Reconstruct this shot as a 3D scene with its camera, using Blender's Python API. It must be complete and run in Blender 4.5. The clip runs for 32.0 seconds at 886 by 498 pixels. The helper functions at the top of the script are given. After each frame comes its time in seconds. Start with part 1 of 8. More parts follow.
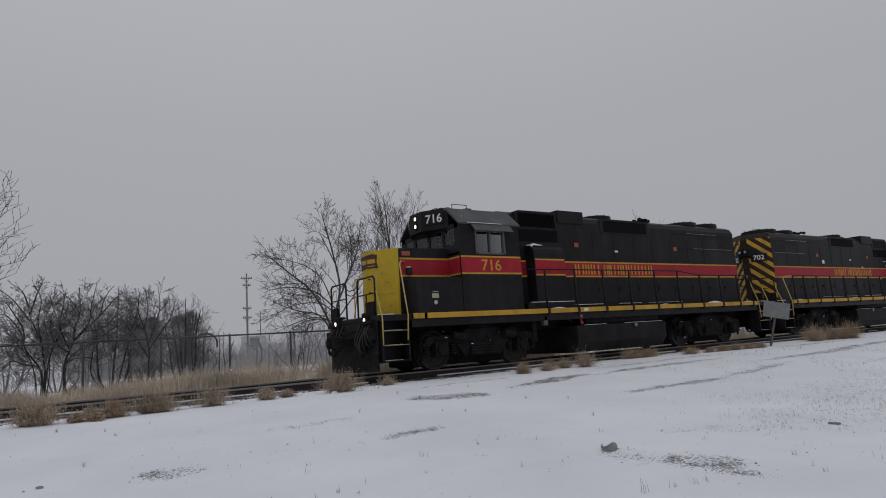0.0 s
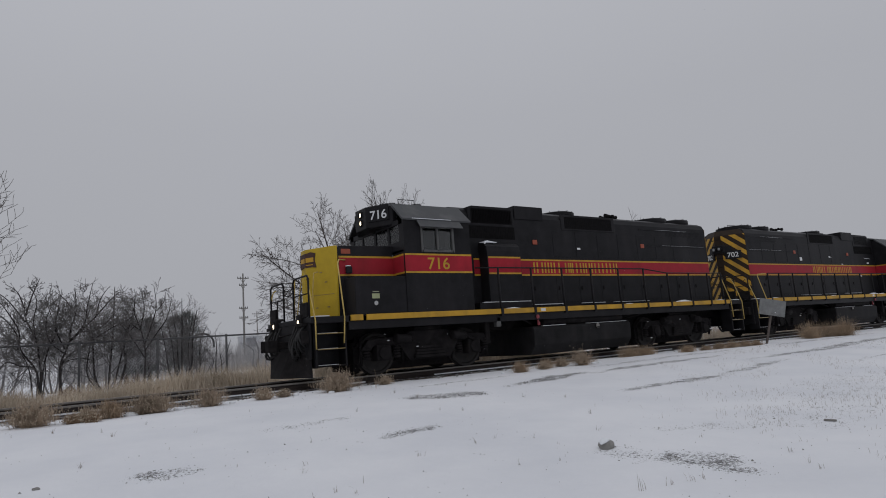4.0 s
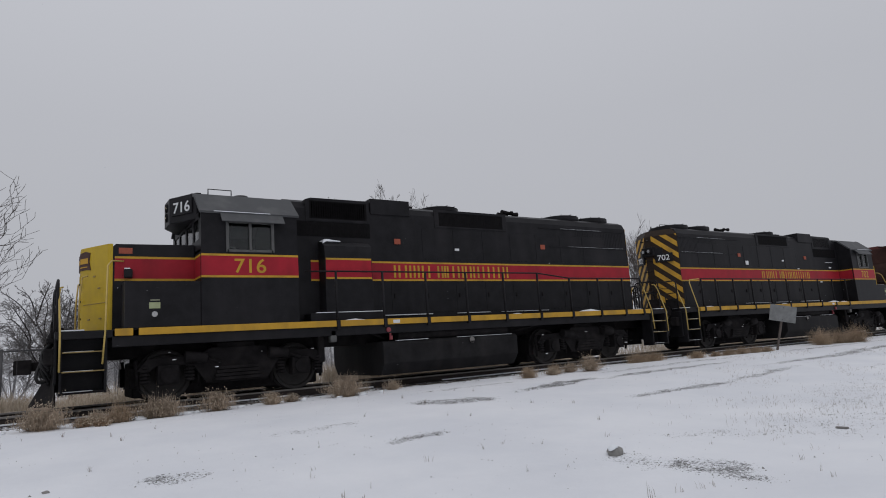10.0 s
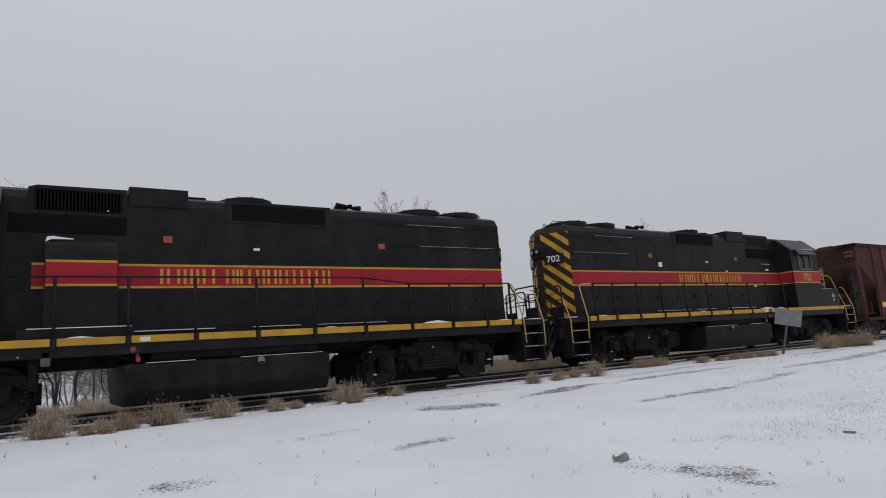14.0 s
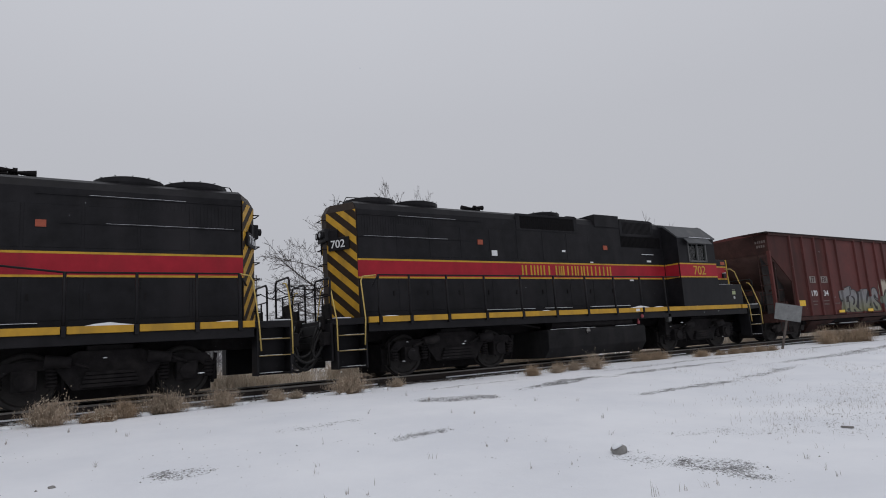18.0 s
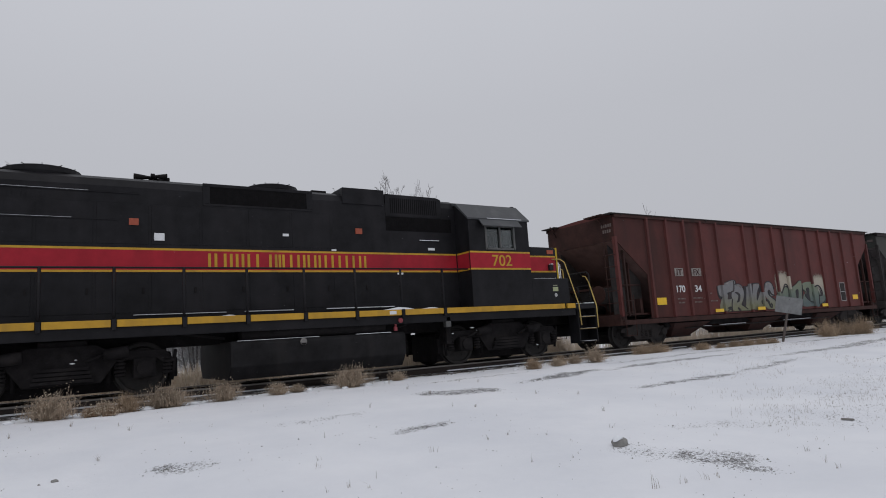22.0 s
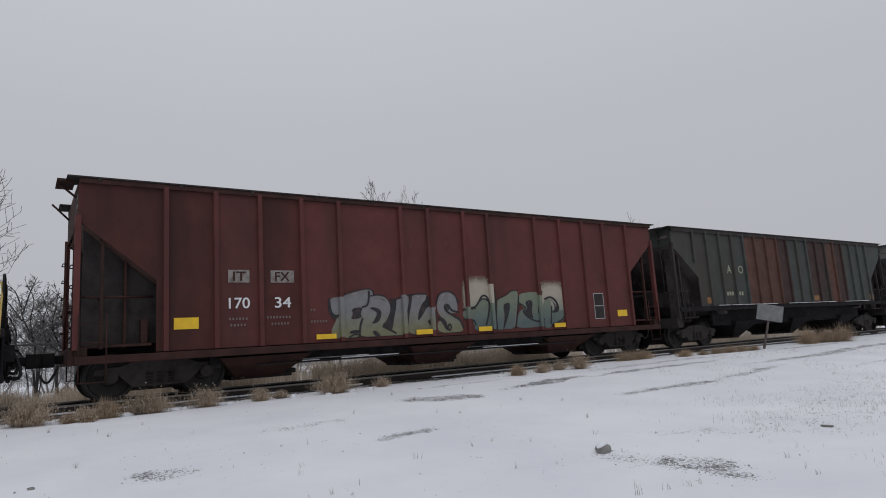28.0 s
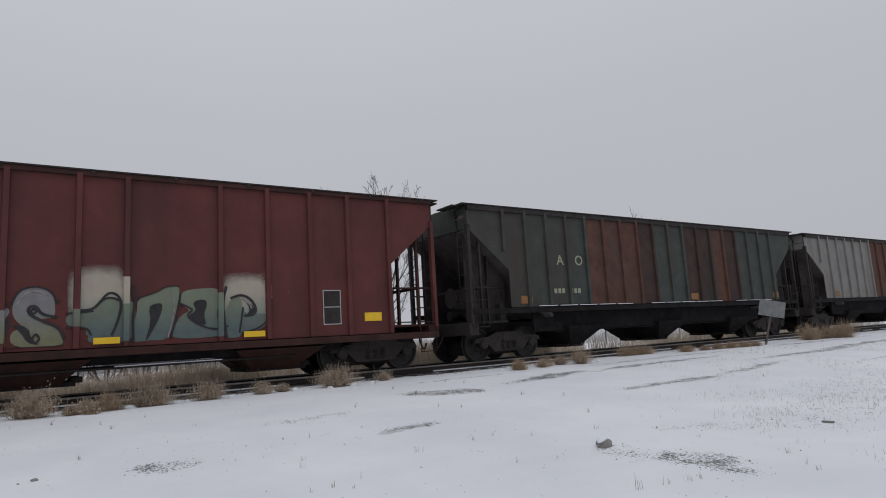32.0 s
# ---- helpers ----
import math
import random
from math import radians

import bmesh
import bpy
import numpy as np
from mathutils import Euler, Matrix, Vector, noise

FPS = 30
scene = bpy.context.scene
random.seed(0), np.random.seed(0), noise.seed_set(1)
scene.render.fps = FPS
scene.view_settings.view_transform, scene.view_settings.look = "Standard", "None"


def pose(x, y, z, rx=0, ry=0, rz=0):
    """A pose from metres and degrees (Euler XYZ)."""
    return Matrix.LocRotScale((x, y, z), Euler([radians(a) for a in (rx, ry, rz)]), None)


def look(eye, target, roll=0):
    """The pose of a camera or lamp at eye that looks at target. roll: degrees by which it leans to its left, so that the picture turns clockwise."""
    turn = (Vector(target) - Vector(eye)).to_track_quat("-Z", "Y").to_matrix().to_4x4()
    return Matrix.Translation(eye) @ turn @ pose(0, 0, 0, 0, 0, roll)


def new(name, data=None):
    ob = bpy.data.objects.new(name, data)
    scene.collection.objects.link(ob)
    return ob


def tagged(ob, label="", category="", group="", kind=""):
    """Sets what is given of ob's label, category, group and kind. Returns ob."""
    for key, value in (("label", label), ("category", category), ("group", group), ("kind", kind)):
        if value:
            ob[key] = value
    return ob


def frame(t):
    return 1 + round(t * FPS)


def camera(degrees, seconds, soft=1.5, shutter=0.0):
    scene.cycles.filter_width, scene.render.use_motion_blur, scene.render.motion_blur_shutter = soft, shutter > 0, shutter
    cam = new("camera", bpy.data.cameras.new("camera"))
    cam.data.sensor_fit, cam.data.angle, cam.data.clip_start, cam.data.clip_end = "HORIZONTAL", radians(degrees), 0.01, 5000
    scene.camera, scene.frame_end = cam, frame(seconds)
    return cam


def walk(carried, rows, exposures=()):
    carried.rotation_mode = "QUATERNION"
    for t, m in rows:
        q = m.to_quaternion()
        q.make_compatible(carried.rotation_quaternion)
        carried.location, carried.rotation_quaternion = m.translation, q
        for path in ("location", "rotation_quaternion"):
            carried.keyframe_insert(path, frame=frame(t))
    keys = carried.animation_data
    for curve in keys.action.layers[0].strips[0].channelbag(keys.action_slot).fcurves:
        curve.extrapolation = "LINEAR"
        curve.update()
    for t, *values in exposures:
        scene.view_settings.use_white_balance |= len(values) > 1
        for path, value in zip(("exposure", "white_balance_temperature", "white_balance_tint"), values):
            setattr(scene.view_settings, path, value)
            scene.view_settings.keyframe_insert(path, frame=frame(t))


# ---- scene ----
SKY_LOW, SKY_MID, SKY_HIGH = (0.395, 0.405, 0.438, 1), (0.43, 0.44, 0.478, 1), (0.60, 0.615, 0.665, 1)
EXPOSURES = [(0.0, -0.18), (3.0, -0.14), (6.0, -0.06), (9.0, 0.06), (12.0, 0.2), (20.0, 0.2), (24.0, 0.2), (28.0, 0.16), (32.0, 0.16)]
cam = camera(71.0, 32.0, 1.0)
EYE = (0.0, 0.0, 0.90)
# seconds, yaw, pitch, roll of the hand-held camera
TURNS = [
    (0, -33.54, 8.48, 3.79),
    (0.5, -33.56, 8.37, 3.96),
    (1, -33.55, 8.26, 4.04),
    (1.5, -33.59, 8.25, 4.04),
    (2, -33.61, 8.27, 4.14),
    (2.5, -33.64, 8.31, 4.11),
    (3, -33.71, 8.35, 4.15),
    (3.5, -33.76, 8.37, 4.07),
    (5.5, -33.97, 8.43, 4.14),
    (6, -34.05, 8.51, 4.04),
    (6.5, -34.07, 8.61, 3.85),
    (7, -34.04, 8.69, 3.81),
    (7.5, -33.96, 8.73, 3.79),
    (8, -33.83, 8.74, 3.65),
    (8.5, -33.59, 8.74, 3.70),
    (9, -33.31, 8.77, 3.84),
    (9.5, -33.16, 8.84, 3.83),
    (10, -33.09, 8.90, 3.88),
    (10.5, -33.08, 8.98, 3.97),
    (11, -33.03, 9.10, 4.20),
    (11.5, -32.94, 9.22, 4.17),
    (12, -32.86, 9.34, 4.21),
    (12.5, -32.80, 9.40, 4.16),
    (13, -32.75, 9.44, 4.12),
    (13.5, -32.73, 9.46, 4.17),
    (14, -32.71, 9.45, 4.16),
    (14.5, -32.71, 9.42, 4.17),
    (16.5, -32.92, 9.17, 3.12),
    (17, -32.88, 9.05, 3.35),
    (17.5, -32.78, 8.89, 3.67),
    (18, -32.72, 8.70, 3.64),
    (18.5, -32.66, 8.49, 3.70),
    (19, -32.62, 8.30, 3.71),
    (19.5, -32.55, 8.16, 3.76),
    (20, -32.53, 8.08, 3.97),
    (20.5, -32.57, 8.03, 3.89),
    (21, -32.60, 8.01, 3.79),
    (21.5, -32.62, 8.06, 3.83),
    (22, -32.64, 8.13, 3.79),
    (22.5, -32.73, 8.17, 3.88),
    (23, -32.82, 8.20, 3.83),
    (23.5, -32.92, 8.20, 3.65),
    (24, -33.10, 8.28, 3.62),
    (24.5, -33.28, 8.29, 3.65),
    (25, -33.45, 8.37, 3.78),
    (25.5, -33.60, 8.43, 3.90),
    (27.5, -33.95, 8.62, 3.82),
    (28, -34.03, 8.59, 3.59),
    (28.5, -34.07, 8.50, 3.06),
    (29, -34.03, 8.43, 3.17),
    (29.5, -33.97, 8.33, 3.31),
    (30, -33.97, 8.24, 3.40),
    (30.5, -33.97, 8.19, 3.43),
    (31, -33.97, 8.14, 3.35),
    (31.5, -33.96, 8.10, 3.36),
    (32, -33.88, 8.08, 3.33),
]
walk(cam, [(t, pose(*EYE, 90 + p, r, y)) for t, y, p, r in TURNS], EXPOSURES)
# seconds, metres that the train stands along the track
TRAIN = [
    (0, 5.541),
    (0.5, 5.372),
    (1, 5.171),
    (1.5, 4.977),
    (2, 4.807),
    (2.5, 4.579),
    (3, 4.401),
    (3.5, 4.183),
    (5.5, 3.025),
    (6, 2.696),
    (6.5, 2.316),
    (7, 1.907),
    (7.5, 1.483),
    (8, 1.019),
    (8.5, 0.523),
    (9, 0.000),
    (9.5, -0.539),
    (10, -1.122),
    (10.5, -1.712),
    (11, -2.334),
    (11.5, -3.005),
    (12, -3.677),
    (12.5, -4.380),
    (13, -5.119),
    (13.5, -5.905),
    (14, -6.711),
    (14.5, -7.528),
    (16.5, -11.059),
    (17, -12.024),
    (17.5, -13.002),
    (18, -14.002),
    (18.5, -15.014),
    (19, -16.095),
    (19.5, -17.185),
    (20, -18.252),
    (20.5, -19.352),
    (21, -20.476),
    (21.5, -21.620),
    (22, -22.784),
    (22.5, -23.937),
    (23, -25.113),
    (23.5, -26.289),
    (24, -27.510),
    (24.5, -28.713),
    (25, -29.919),
    (25.5, -31.118),
    (27.5, -35.892),
    (28, -37.059),
    (28.5, -38.156),
    (29, -39.308),
    (29.5, -40.465),
    (30, -41.590),
    (30.5, -42.707),
    (31, -43.814),
    (31.5, -44.916),
    (32, -46.020),
]

# ---- overcast snow sky ----
def make_world():
    w = bpy.data.worlds.new("overcast_sky")
    w.use_nodes = True
    nt = w.node_tree
    nt.nodes.clear()
    out = nt.nodes.new("ShaderNodeOutputWorld")
    bg = nt.nodes.new("ShaderNodeBackground")
    tc = nt.nodes.new("ShaderNodeTexCoord")
    sep = nt.nodes.new("ShaderNodeSeparateXYZ")
    ramp = nt.nodes.new("ShaderNodeValToRGB")
    ramp.color_ramp.elements[0].position = 0.0
    ramp.color_ramp.elements[0].color = SKY_LOW
    ramp.color_ramp.elements[1].position = 1.0
    ramp.color_ramp.elements[1].color = SKY_HIGH
    mid = ramp.color_ramp.elements.new(0.34)
    mid.color = SKY_MID
    noise_n = nt.nodes.new("ShaderNodeTexNoise")
    noise_n.inputs["Scale"].default_value = 1.3
    noise_n.inputs["Detail"].default_value = 3.0
    mr = nt.nodes.new("ShaderNodeMapRange")
    mr.inputs[1].default_value, mr.inputs[2].default_value = 0.3, 0.7
    mr.inputs[3].default_value, mr.inputs[4].default_value = 0.985, 1.015
    mul = nt.nodes.new("ShaderNodeVectorMath")
    mul.operation = "SCALE"
    nt.links.new(tc.outputs["Generated"], sep.inputs[0])
    nt.links.new(sep.outputs["Z"], ramp.inputs[0])
    nt.links.new(tc.outputs["Generated"], noise_n.inputs["Vector"])
    nt.links.new(noise_n.outputs["Fac"], mr.inputs[0])
    nt.links.new(ramp.outputs[0], mul.inputs[0])
    nt.links.new(mr.outputs[0], mul.inputs["Scale"])
    nt.links.new(mul.outputs[0], bg.inputs["Color"])
    bg.inputs["Strength"].default_value = 1.0
    nt.links.new(bg.outputs[0], out.inputs[0])
    scene.world = w


make_world()
sun_data = bpy.data.lights.new("veiled_sun", "SUN")
sun_data.energy, sun_data.angle, sun_data.color = 0.3, radians(50), (1.0, 0.98, 0.95)
sun = new("veiled_sun", sun_data)
sun.matrix_world = look((0, 0, 40), (14, 18, 0))


# ---- materials ----
def graded(m, low, high, z0, z1, amount=0.8):
    """Blend a sprayed paint from one colour low down to another higher up, by the car's own height."""
    nt = m.node_tree
    bs = nt.nodes["Principled BSDF"]
    tc = nt.nodes.new("ShaderNodeTexCoord")
    sep = nt.nodes.new("ShaderNodeSeparateXYZ")
    mr = nt.nodes.new("ShaderNodeMapRange")
    mr.inputs[1].default_value, mr.inputs[2].default_value = z0, z1
    grad = nt.nodes.new("ShaderNodeMix")
    grad.data_type = "RGBA"
    grad.inputs[6].default_value, grad.inputs[7].default_value = (*low, 1), (*high, 1)
    mix = nt.nodes.new("ShaderNodeMix")
    mix.data_type = "RGBA"
    mix.inputs[0].default_value = amount
    old = bs.inputs["Base Color"].links[0].from_socket
    nt.links.new(tc.outputs["Object"], sep.inputs[0])
    nt.links.new(sep.outputs["Z"], mr.inputs[0])
    nt.links.new(mr.outputs[0], grad.inputs[0])
    nt.links.new(old, mix.inputs[6])
    nt.links.new(grad.outputs[2], mix.inputs[7])
    nt.links.new(mix.outputs[2], bs.inputs["Base Color"])
    return m


def material(name, color, rough=0.6, metal=0.0, var=0.15, scale=6.0, bump=0.15, bump_scale=None, dirt=None, dirt_amt=0.0,
             dirt_scale=2.0, streak=False, emit=None, emit_strength=0.0, per_object=0.0, specular=0.5, fleck=0.0):
    m = bpy.data.materials.new(name)
    m.use_nodes = True
    nt = m.node_tree
    bs = nt.nodes["Principled BSDF"]
    bs.inputs["Roughness"].default_value, bs.inputs["Metallic"].default_value = rough, metal
    bs.inputs["Specular IOR Level"].default_value = specular
    tc = nt.nodes.new("ShaderNodeTexCoord")
    n1 = nt.nodes.new("ShaderNodeTexNoise")
    n1.inputs["Scale"].default_value, n1.inputs["Detail"].default_value, n1.inputs["Roughness"].default_value = scale, 6.0, 0.65
    nt.links.new(tc.outputs["Object"], n1.inputs["Vector"])
    mix = nt.nodes.new("ShaderNodeMix")
    mix.data_type = "RGBA"
    lo = [c * (1 - var) for c in color[:3]] + [1]
    hi = [min(1, c * (1 + var)) for c in color[:3]] + [1]
    mix.inputs[6].default_value, mix.inputs[7].default_value = lo, hi
    st = nt.nodes.new("ShaderNodeMapRange")
    st.inputs[1].default_value, st.inputs[2].default_value = 0.3, 0.7
    nt.links.new(n1.outputs["Fac"], st.inputs[0])
    nt.links.new(st.outputs[0], mix.inputs[0])
    col = mix.outputs[2]
    if dirt:
        n2 = nt.nodes.new("ShaderNodeTexNoise")
        n2.inputs["Scale"].default_value, n2.inputs["Detail"].default_value = dirt_scale, 8.0
        src = tc.outputs["Object"]
        if streak:
            mp = nt.nodes.new("ShaderNodeMapping")
            mp.inputs["Scale"].default_value = (1.0, 1.0, 0.16)
            nt.links.new(src, mp.inputs["Vector"])
            src = mp.outputs[0]
        nt.links.new(src, n2.inputs["Vector"])
        mr = nt.nodes.new("ShaderNodeMapRange")
        mr.inputs[1].default_value, mr.inputs[2].default_value = 0.5, 0.72
        mr.inputs[4].default_value = dirt_amt
        nt.links.new(n2.outputs["Fac"], mr.inputs[0])
        mx = nt.nodes.new("ShaderNodeMix")
        mx.data_type = "RGBA"
        mx.inputs[7].default_value = (*dirt, 1)
        nt.links.new(mr.outputs[0], mx.inputs[0])
        nt.links.new(col, mx.inputs[6])
        col = mx.outputs[2]
    if fleck:
        nf = nt.nodes.new("ShaderNodeTexNoise")
        nf.inputs["Scale"].default_value, nf.inputs["Detail"].default_value, nf.inputs["Roughness"].default_value = 13.0, 3.0, 0.6
        ns = nt.nodes.new("ShaderNodeMapping")
        ns.inputs["Scale"].default_value = (0.55, 1.0, 1.6)
        nt.links.new(tc.outputs["Object"], ns.inputs["Vector"])
        nt.links.new(ns.outputs[0], nf.inputs["Vector"])
        mf = nt.nodes.new("ShaderNodeMapRange")
        mf.inputs[1].default_value, mf.inputs[2].default_value, mf.inputs[4].default_value = 0.71, 0.8, fleck
        nt.links.new(nf.outputs["Fac"], mf.inputs[0])
        xf = nt.nodes.new("ShaderNodeMix")
        xf.data_type = "RGBA"
        xf.inputs[7].default_value = (0.55, 0.56, 0.58, 1)
        nt.links.new(mf.outputs[0], xf.inputs[0])
        nt.links.new(col, xf.inputs[6])
        col = xf.outputs[2]
    if per_object:
        oi = nt.nodes.new("ShaderNodeObjectInfo")
        hs = nt.nodes.new("ShaderNodeHueSaturation")
        mo = nt.nodes.new("ShaderNodeMapRange")
        mo.inputs[3].default_value, mo.inputs[4].default_value = 1 - per_object, 1 + per_object
        nt.links.new(oi.outputs["Random"], mo.inputs[0])
        nt.links.new(mo.outputs[0], hs.inputs["Value"])
        nt.links.new(col, hs.inputs["Color"])
        col = hs.outputs[0]
    nt.links.new(col, bs.inputs["Base Color"])
    if bump:
        n3 = nt.nodes.new("ShaderNodeTexNoise")
        n3.inputs["Scale"].default_value, n3.inputs["Detail"].default_value = bump_scale or scale * 5, 4.0
        nt.links.new(tc.outputs["Object"], n3.inputs["Vector"])
        bp = nt.nodes.new("ShaderNodeBump")
        bp.inputs["Strength"].default_value, bp.inputs["Distance"].default_value = bump, 0.02
        nt.links.new(n3.outputs["Fac"], bp.inputs["Height"])
        nt.links.new(bp.outputs[0], bs.inputs["Normal"])
        rr = nt.nodes.new("ShaderNodeMapRange")
        rr.inputs[3].default_value, rr.inputs[4].default_value = max(0.02, rough - 0.12), min(1, rough + 0.12)
        nt.links.new(n1.outputs["Fac"], rr.inputs[0])
        nt.links.new(rr.outputs[0], bs.inputs["Roughness"])
    if emit:
        bs.inputs["Emission Color"].default_value = (*emit, 1)
        bs.inputs["Emission Strength"].default_value = emit_strength
    return m


BLACK = material("black_loco_paint", (0.0136, 0.0132, 0.015), 0.45, 0, 0.35, 3, 0.05, 30, (0.028, 0.026, 0.0285), 0.7, 1.2, True, specular=0.13, fleck=0.12)
ROOF = material("weathered_roof_paint", (0.052, 0.054, 0.058), 0.6, 0, 0.2, 4, 0.08, 40, (0.12, 0.12, 0.12), 0.5, 2.5)
GRIME = material("grimy_running_gear", (0.0132, 0.0118, 0.0125), 0.85, 0, 0.5, 5, 0.4, 25, (0.031, 0.0275, 0.027), 0.6, 3, specular=0.15, fleck=0.4)
TANK = material("fuel_tank_black", (0.015, 0.0145, 0.0155), 0.6, 0, 0.4, 3, 0.1, 20, (0.03, 0.028, 0.028), 0.6, 2, True, specular=0.12, fleck=0.25)
RED = material("red_band_paint", (0.35, 0.02, 0.033), 0.45, 0, 0.15, 3, 0.04, 30, (0.17, 0.02, 0.024), 0.55, 1.5, True, specular=0.15)
HAND_Y = material("faded_rail_yellow", (0.5, 0.36, 0.1), 0.5, 0, 0.2, 5, 0)
VALVE_RED = material("faded_valve_red", (0.25, 0.04, 0.05), 0.5, 0, 0.2, 8, 0)
STRIPE_DARK = material("brown_black_stripe", (0.03, 0.02, 0.014), 0.55, 0, 0.3, 4, 0.05, 30, specular=0.15)
YELLOW = material("loco_yellow_paint", (0.52, 0.29, 0.025), 0.5, 0, 0.14, 4, 0.04, 30, (0.25, 0.15, 0.03), 0.6, 2.5, True, specular=0.35)
NOSE_Y = material("nose_yellow_paint", (0.5, 0.34, 0.018), 0.5, 0, 0.1, 3, 0.04, 30, (0.3, 0.2, 0.03), 0.5, 2.2, True, specular=0.35)
WHITE = material("white_lettering", (0.7, 0.71, 0.72), 0.5, 0, 0.06, 8, 0)
SNOWCAP = material("settled_snow", (0.8, 0.82, 0.85), 0.8, 0, 0.05, 8, 0.3, 40, specular=0.2)
MESH = material("sooty_grille_mesh", (0.0065, 0.006, 0.0065), 0.8, 0, 0.4, 9, 0.2, 60, specular=0.1)
ORANGE = material("orange_marker", (0.32, 0.065, 0.03), 0.5, 0, 0.15, 9, 0)
STEEL = material("worn_steel", (0.22, 0.21, 0.2), 0.38, 0.9, 0.2, 6, 0.1, 40)
TREAD = material("wheel_steel", (0.03, 0.027, 0.026), 0.75, 0.1, 0.4, 6, 0.2, 30)
RUBBER = material("hose_rubber", (0.014, 0.0135, 0.014), 0.7, 0, 0.2, 8, 0.1)
FRAME = material("dull_window_frame", (0.1, 0.1, 0.098), 0.5, 0.3, 0.2, 6, 0.05, 40)
GREEN = material("pale_green_plate", (0.33, 0.36, 0.2), 0.5, 0, 0.1, 9, 0)
LAMP = material("lit_lamp_lens", (0.9, 0.85, 0.75), 0.2, 0, 0, 5, 0, emit=(1.0, 0.82, 0.58), emit_strength=2.2)
LAMP_OFF = material("unlit_lamp_lens", (0.3, 0.31, 0.32), 0.15, 0.2, 0.05, 5, 0)
BOXCAR = material("oxide_red_hopper_paint", (0.11, 0.0335, 0.0305), 0.7, 0, 0.2, 1.6, 0.12, 22, (0.055, 0.024, 0.0215), 0.75, 0.9, True, specular=0.25)
BOXSTAIN = material("sooty_oxide_paint", (0.088, 0.029, 0.0255), 0.75, 0, 0.25, 1.4, 0.12, 22, (0.034, 0.0185, 0.0165), 0.9, 0.8, True, specular=0.2)
BOUNCESLOPE = material("bounce_pale_grey_slope_sheet", (0.11, 0.095, 0.095), 0.85, 0, 0.3, 2, 0.15, 22, (0.07, 0.058, 0.055), 0.9, 0.8, True, specular=0.2)
SLOPE = material("bounce_pale_slope_sheet", (0.13, 0.075, 0.068), 0.85, 0, 0.3, 2, 0.15, 22, (0.1, 0.066, 0.058), 0.9, 0.8, True, specular=0.2)
BOXDARK = material("dark_oxide_steel", (0.05, 0.023, 0.0195), 0.8, 0, 0.35, 3, 0.25, 25, (0.02, 0.016, 0.015), 0.6, 2, True, specular=0.2)
SOOT = material("sooty_underframe", (0.041, 0.036, 0.035), 0.85, 0, 0.4, 4, 0.3, 25, (0.03, 0.024, 0.021), 0.6, 2, specular=0.2, fleck=0.2)
PLACARD = material("yellow_reflector_plate", (0.8, 0.5, 0.015), 0.45, 0, 0.08, 9, 0)
GREENCAR = material("faded_green_panel", (0.055, 0.061, 0.055), 0.7, 0, 0.3, 2, 0.12, 22, (0.055, 0.042, 0.036), 0.9, 0.8, True, specular=0.25)
RUSTDARK = material("dark_rusted_panel", (0.058, 0.037, 0.033), 0.8, 0, 0.3, 2, 0.2, 22, (0.04, 0.042, 0.038), 0.9, 0.8, True, specular=0.2)
EMBLEM = material("dark_emblem_red", (0.055, 0.02, 0.013), 0.6, 0, 0.2, 9, 0)
WORN_Y = material("worn_step_yellow", (0.26, 0.19, 0.07), 0.7, 0, 0.3, 9, 0)
RUSTCAR = material("rusted_panel", (0.1, 0.05, 0.038), 0.8, 0, 0.3, 2, 0.2, 22, (0.06, 0.057, 0.048), 0.9, 0.8, True, specular=0.2)
GREYCAR = material("grey_hopper_paint", (0.21, 0.205, 0.195), 0.65, 0, 0.15, 2, 0.1, 22, (0.13, 0.1, 0.085), 0.8, 1.4, True, specular=0.25)
FADED = material("faded_lettering", (0.3, 0.31, 0.22), 0.7, 0, 0.25, 14, 0)
PANEL = material("weathered_stencil_panel", (0.24, 0.215, 0.2), 0.7, 0, 0.35, 7, 0.02, 20, (0.1, 0.06, 0.05), 0.7, 9)
STENCIL = material("small_stencil_paint", (0.16, 0.125, 0.115), 0.7, 0, 0.3, 14, 0)
STENCIL_PALE = material("pale_notice_paint", (0.4, 0.4, 0.4), 0.6, 0, 0.3, 30, 0)
G_FILL = material("pale_spray_paint", (0.22, 0.215, 0.195), 0.7, 0, 0.45, 7, 0.02, 20, (0.105, 0.075, 0.058), 0.9, 4.5)
G_TEAL = material("teal_spray_paint", (0.085, 0.14, 0.135), 0.7, 0, 0.4, 5, 0.02, 20, (0.17, 0.14, 0.1), 0.85, 4)
G_OUT = material("dark_spray_outline", (0.018, 0.017, 0.02), 0.7, 0, 0.4, 8, 0, None, (0.065, 0.032, 0.029), 0.7, 5)
G_CREAM = material("cream_spray_paint", (0.47, 0.43, 0.34), 0.7, 0, 0.25, 4, 0.02, 20, (0.24, 0.15, 0.115), 0.8, 5)
graded(G_FILL, (0.17, 0.172, 0.08), (0.185, 0.185, 0.2), 1.1, 1.6, 0.75)
graded(G_TEAL, (0.092, 0.115, 0.115), (0.2, 0.22, 0.14), 1.15, 1.75, 0.65)
graded(G_CREAM, (0.13, 0.21, 0.2), (0.4, 0.36, 0.29), 1.3, 1.85, 0.85)


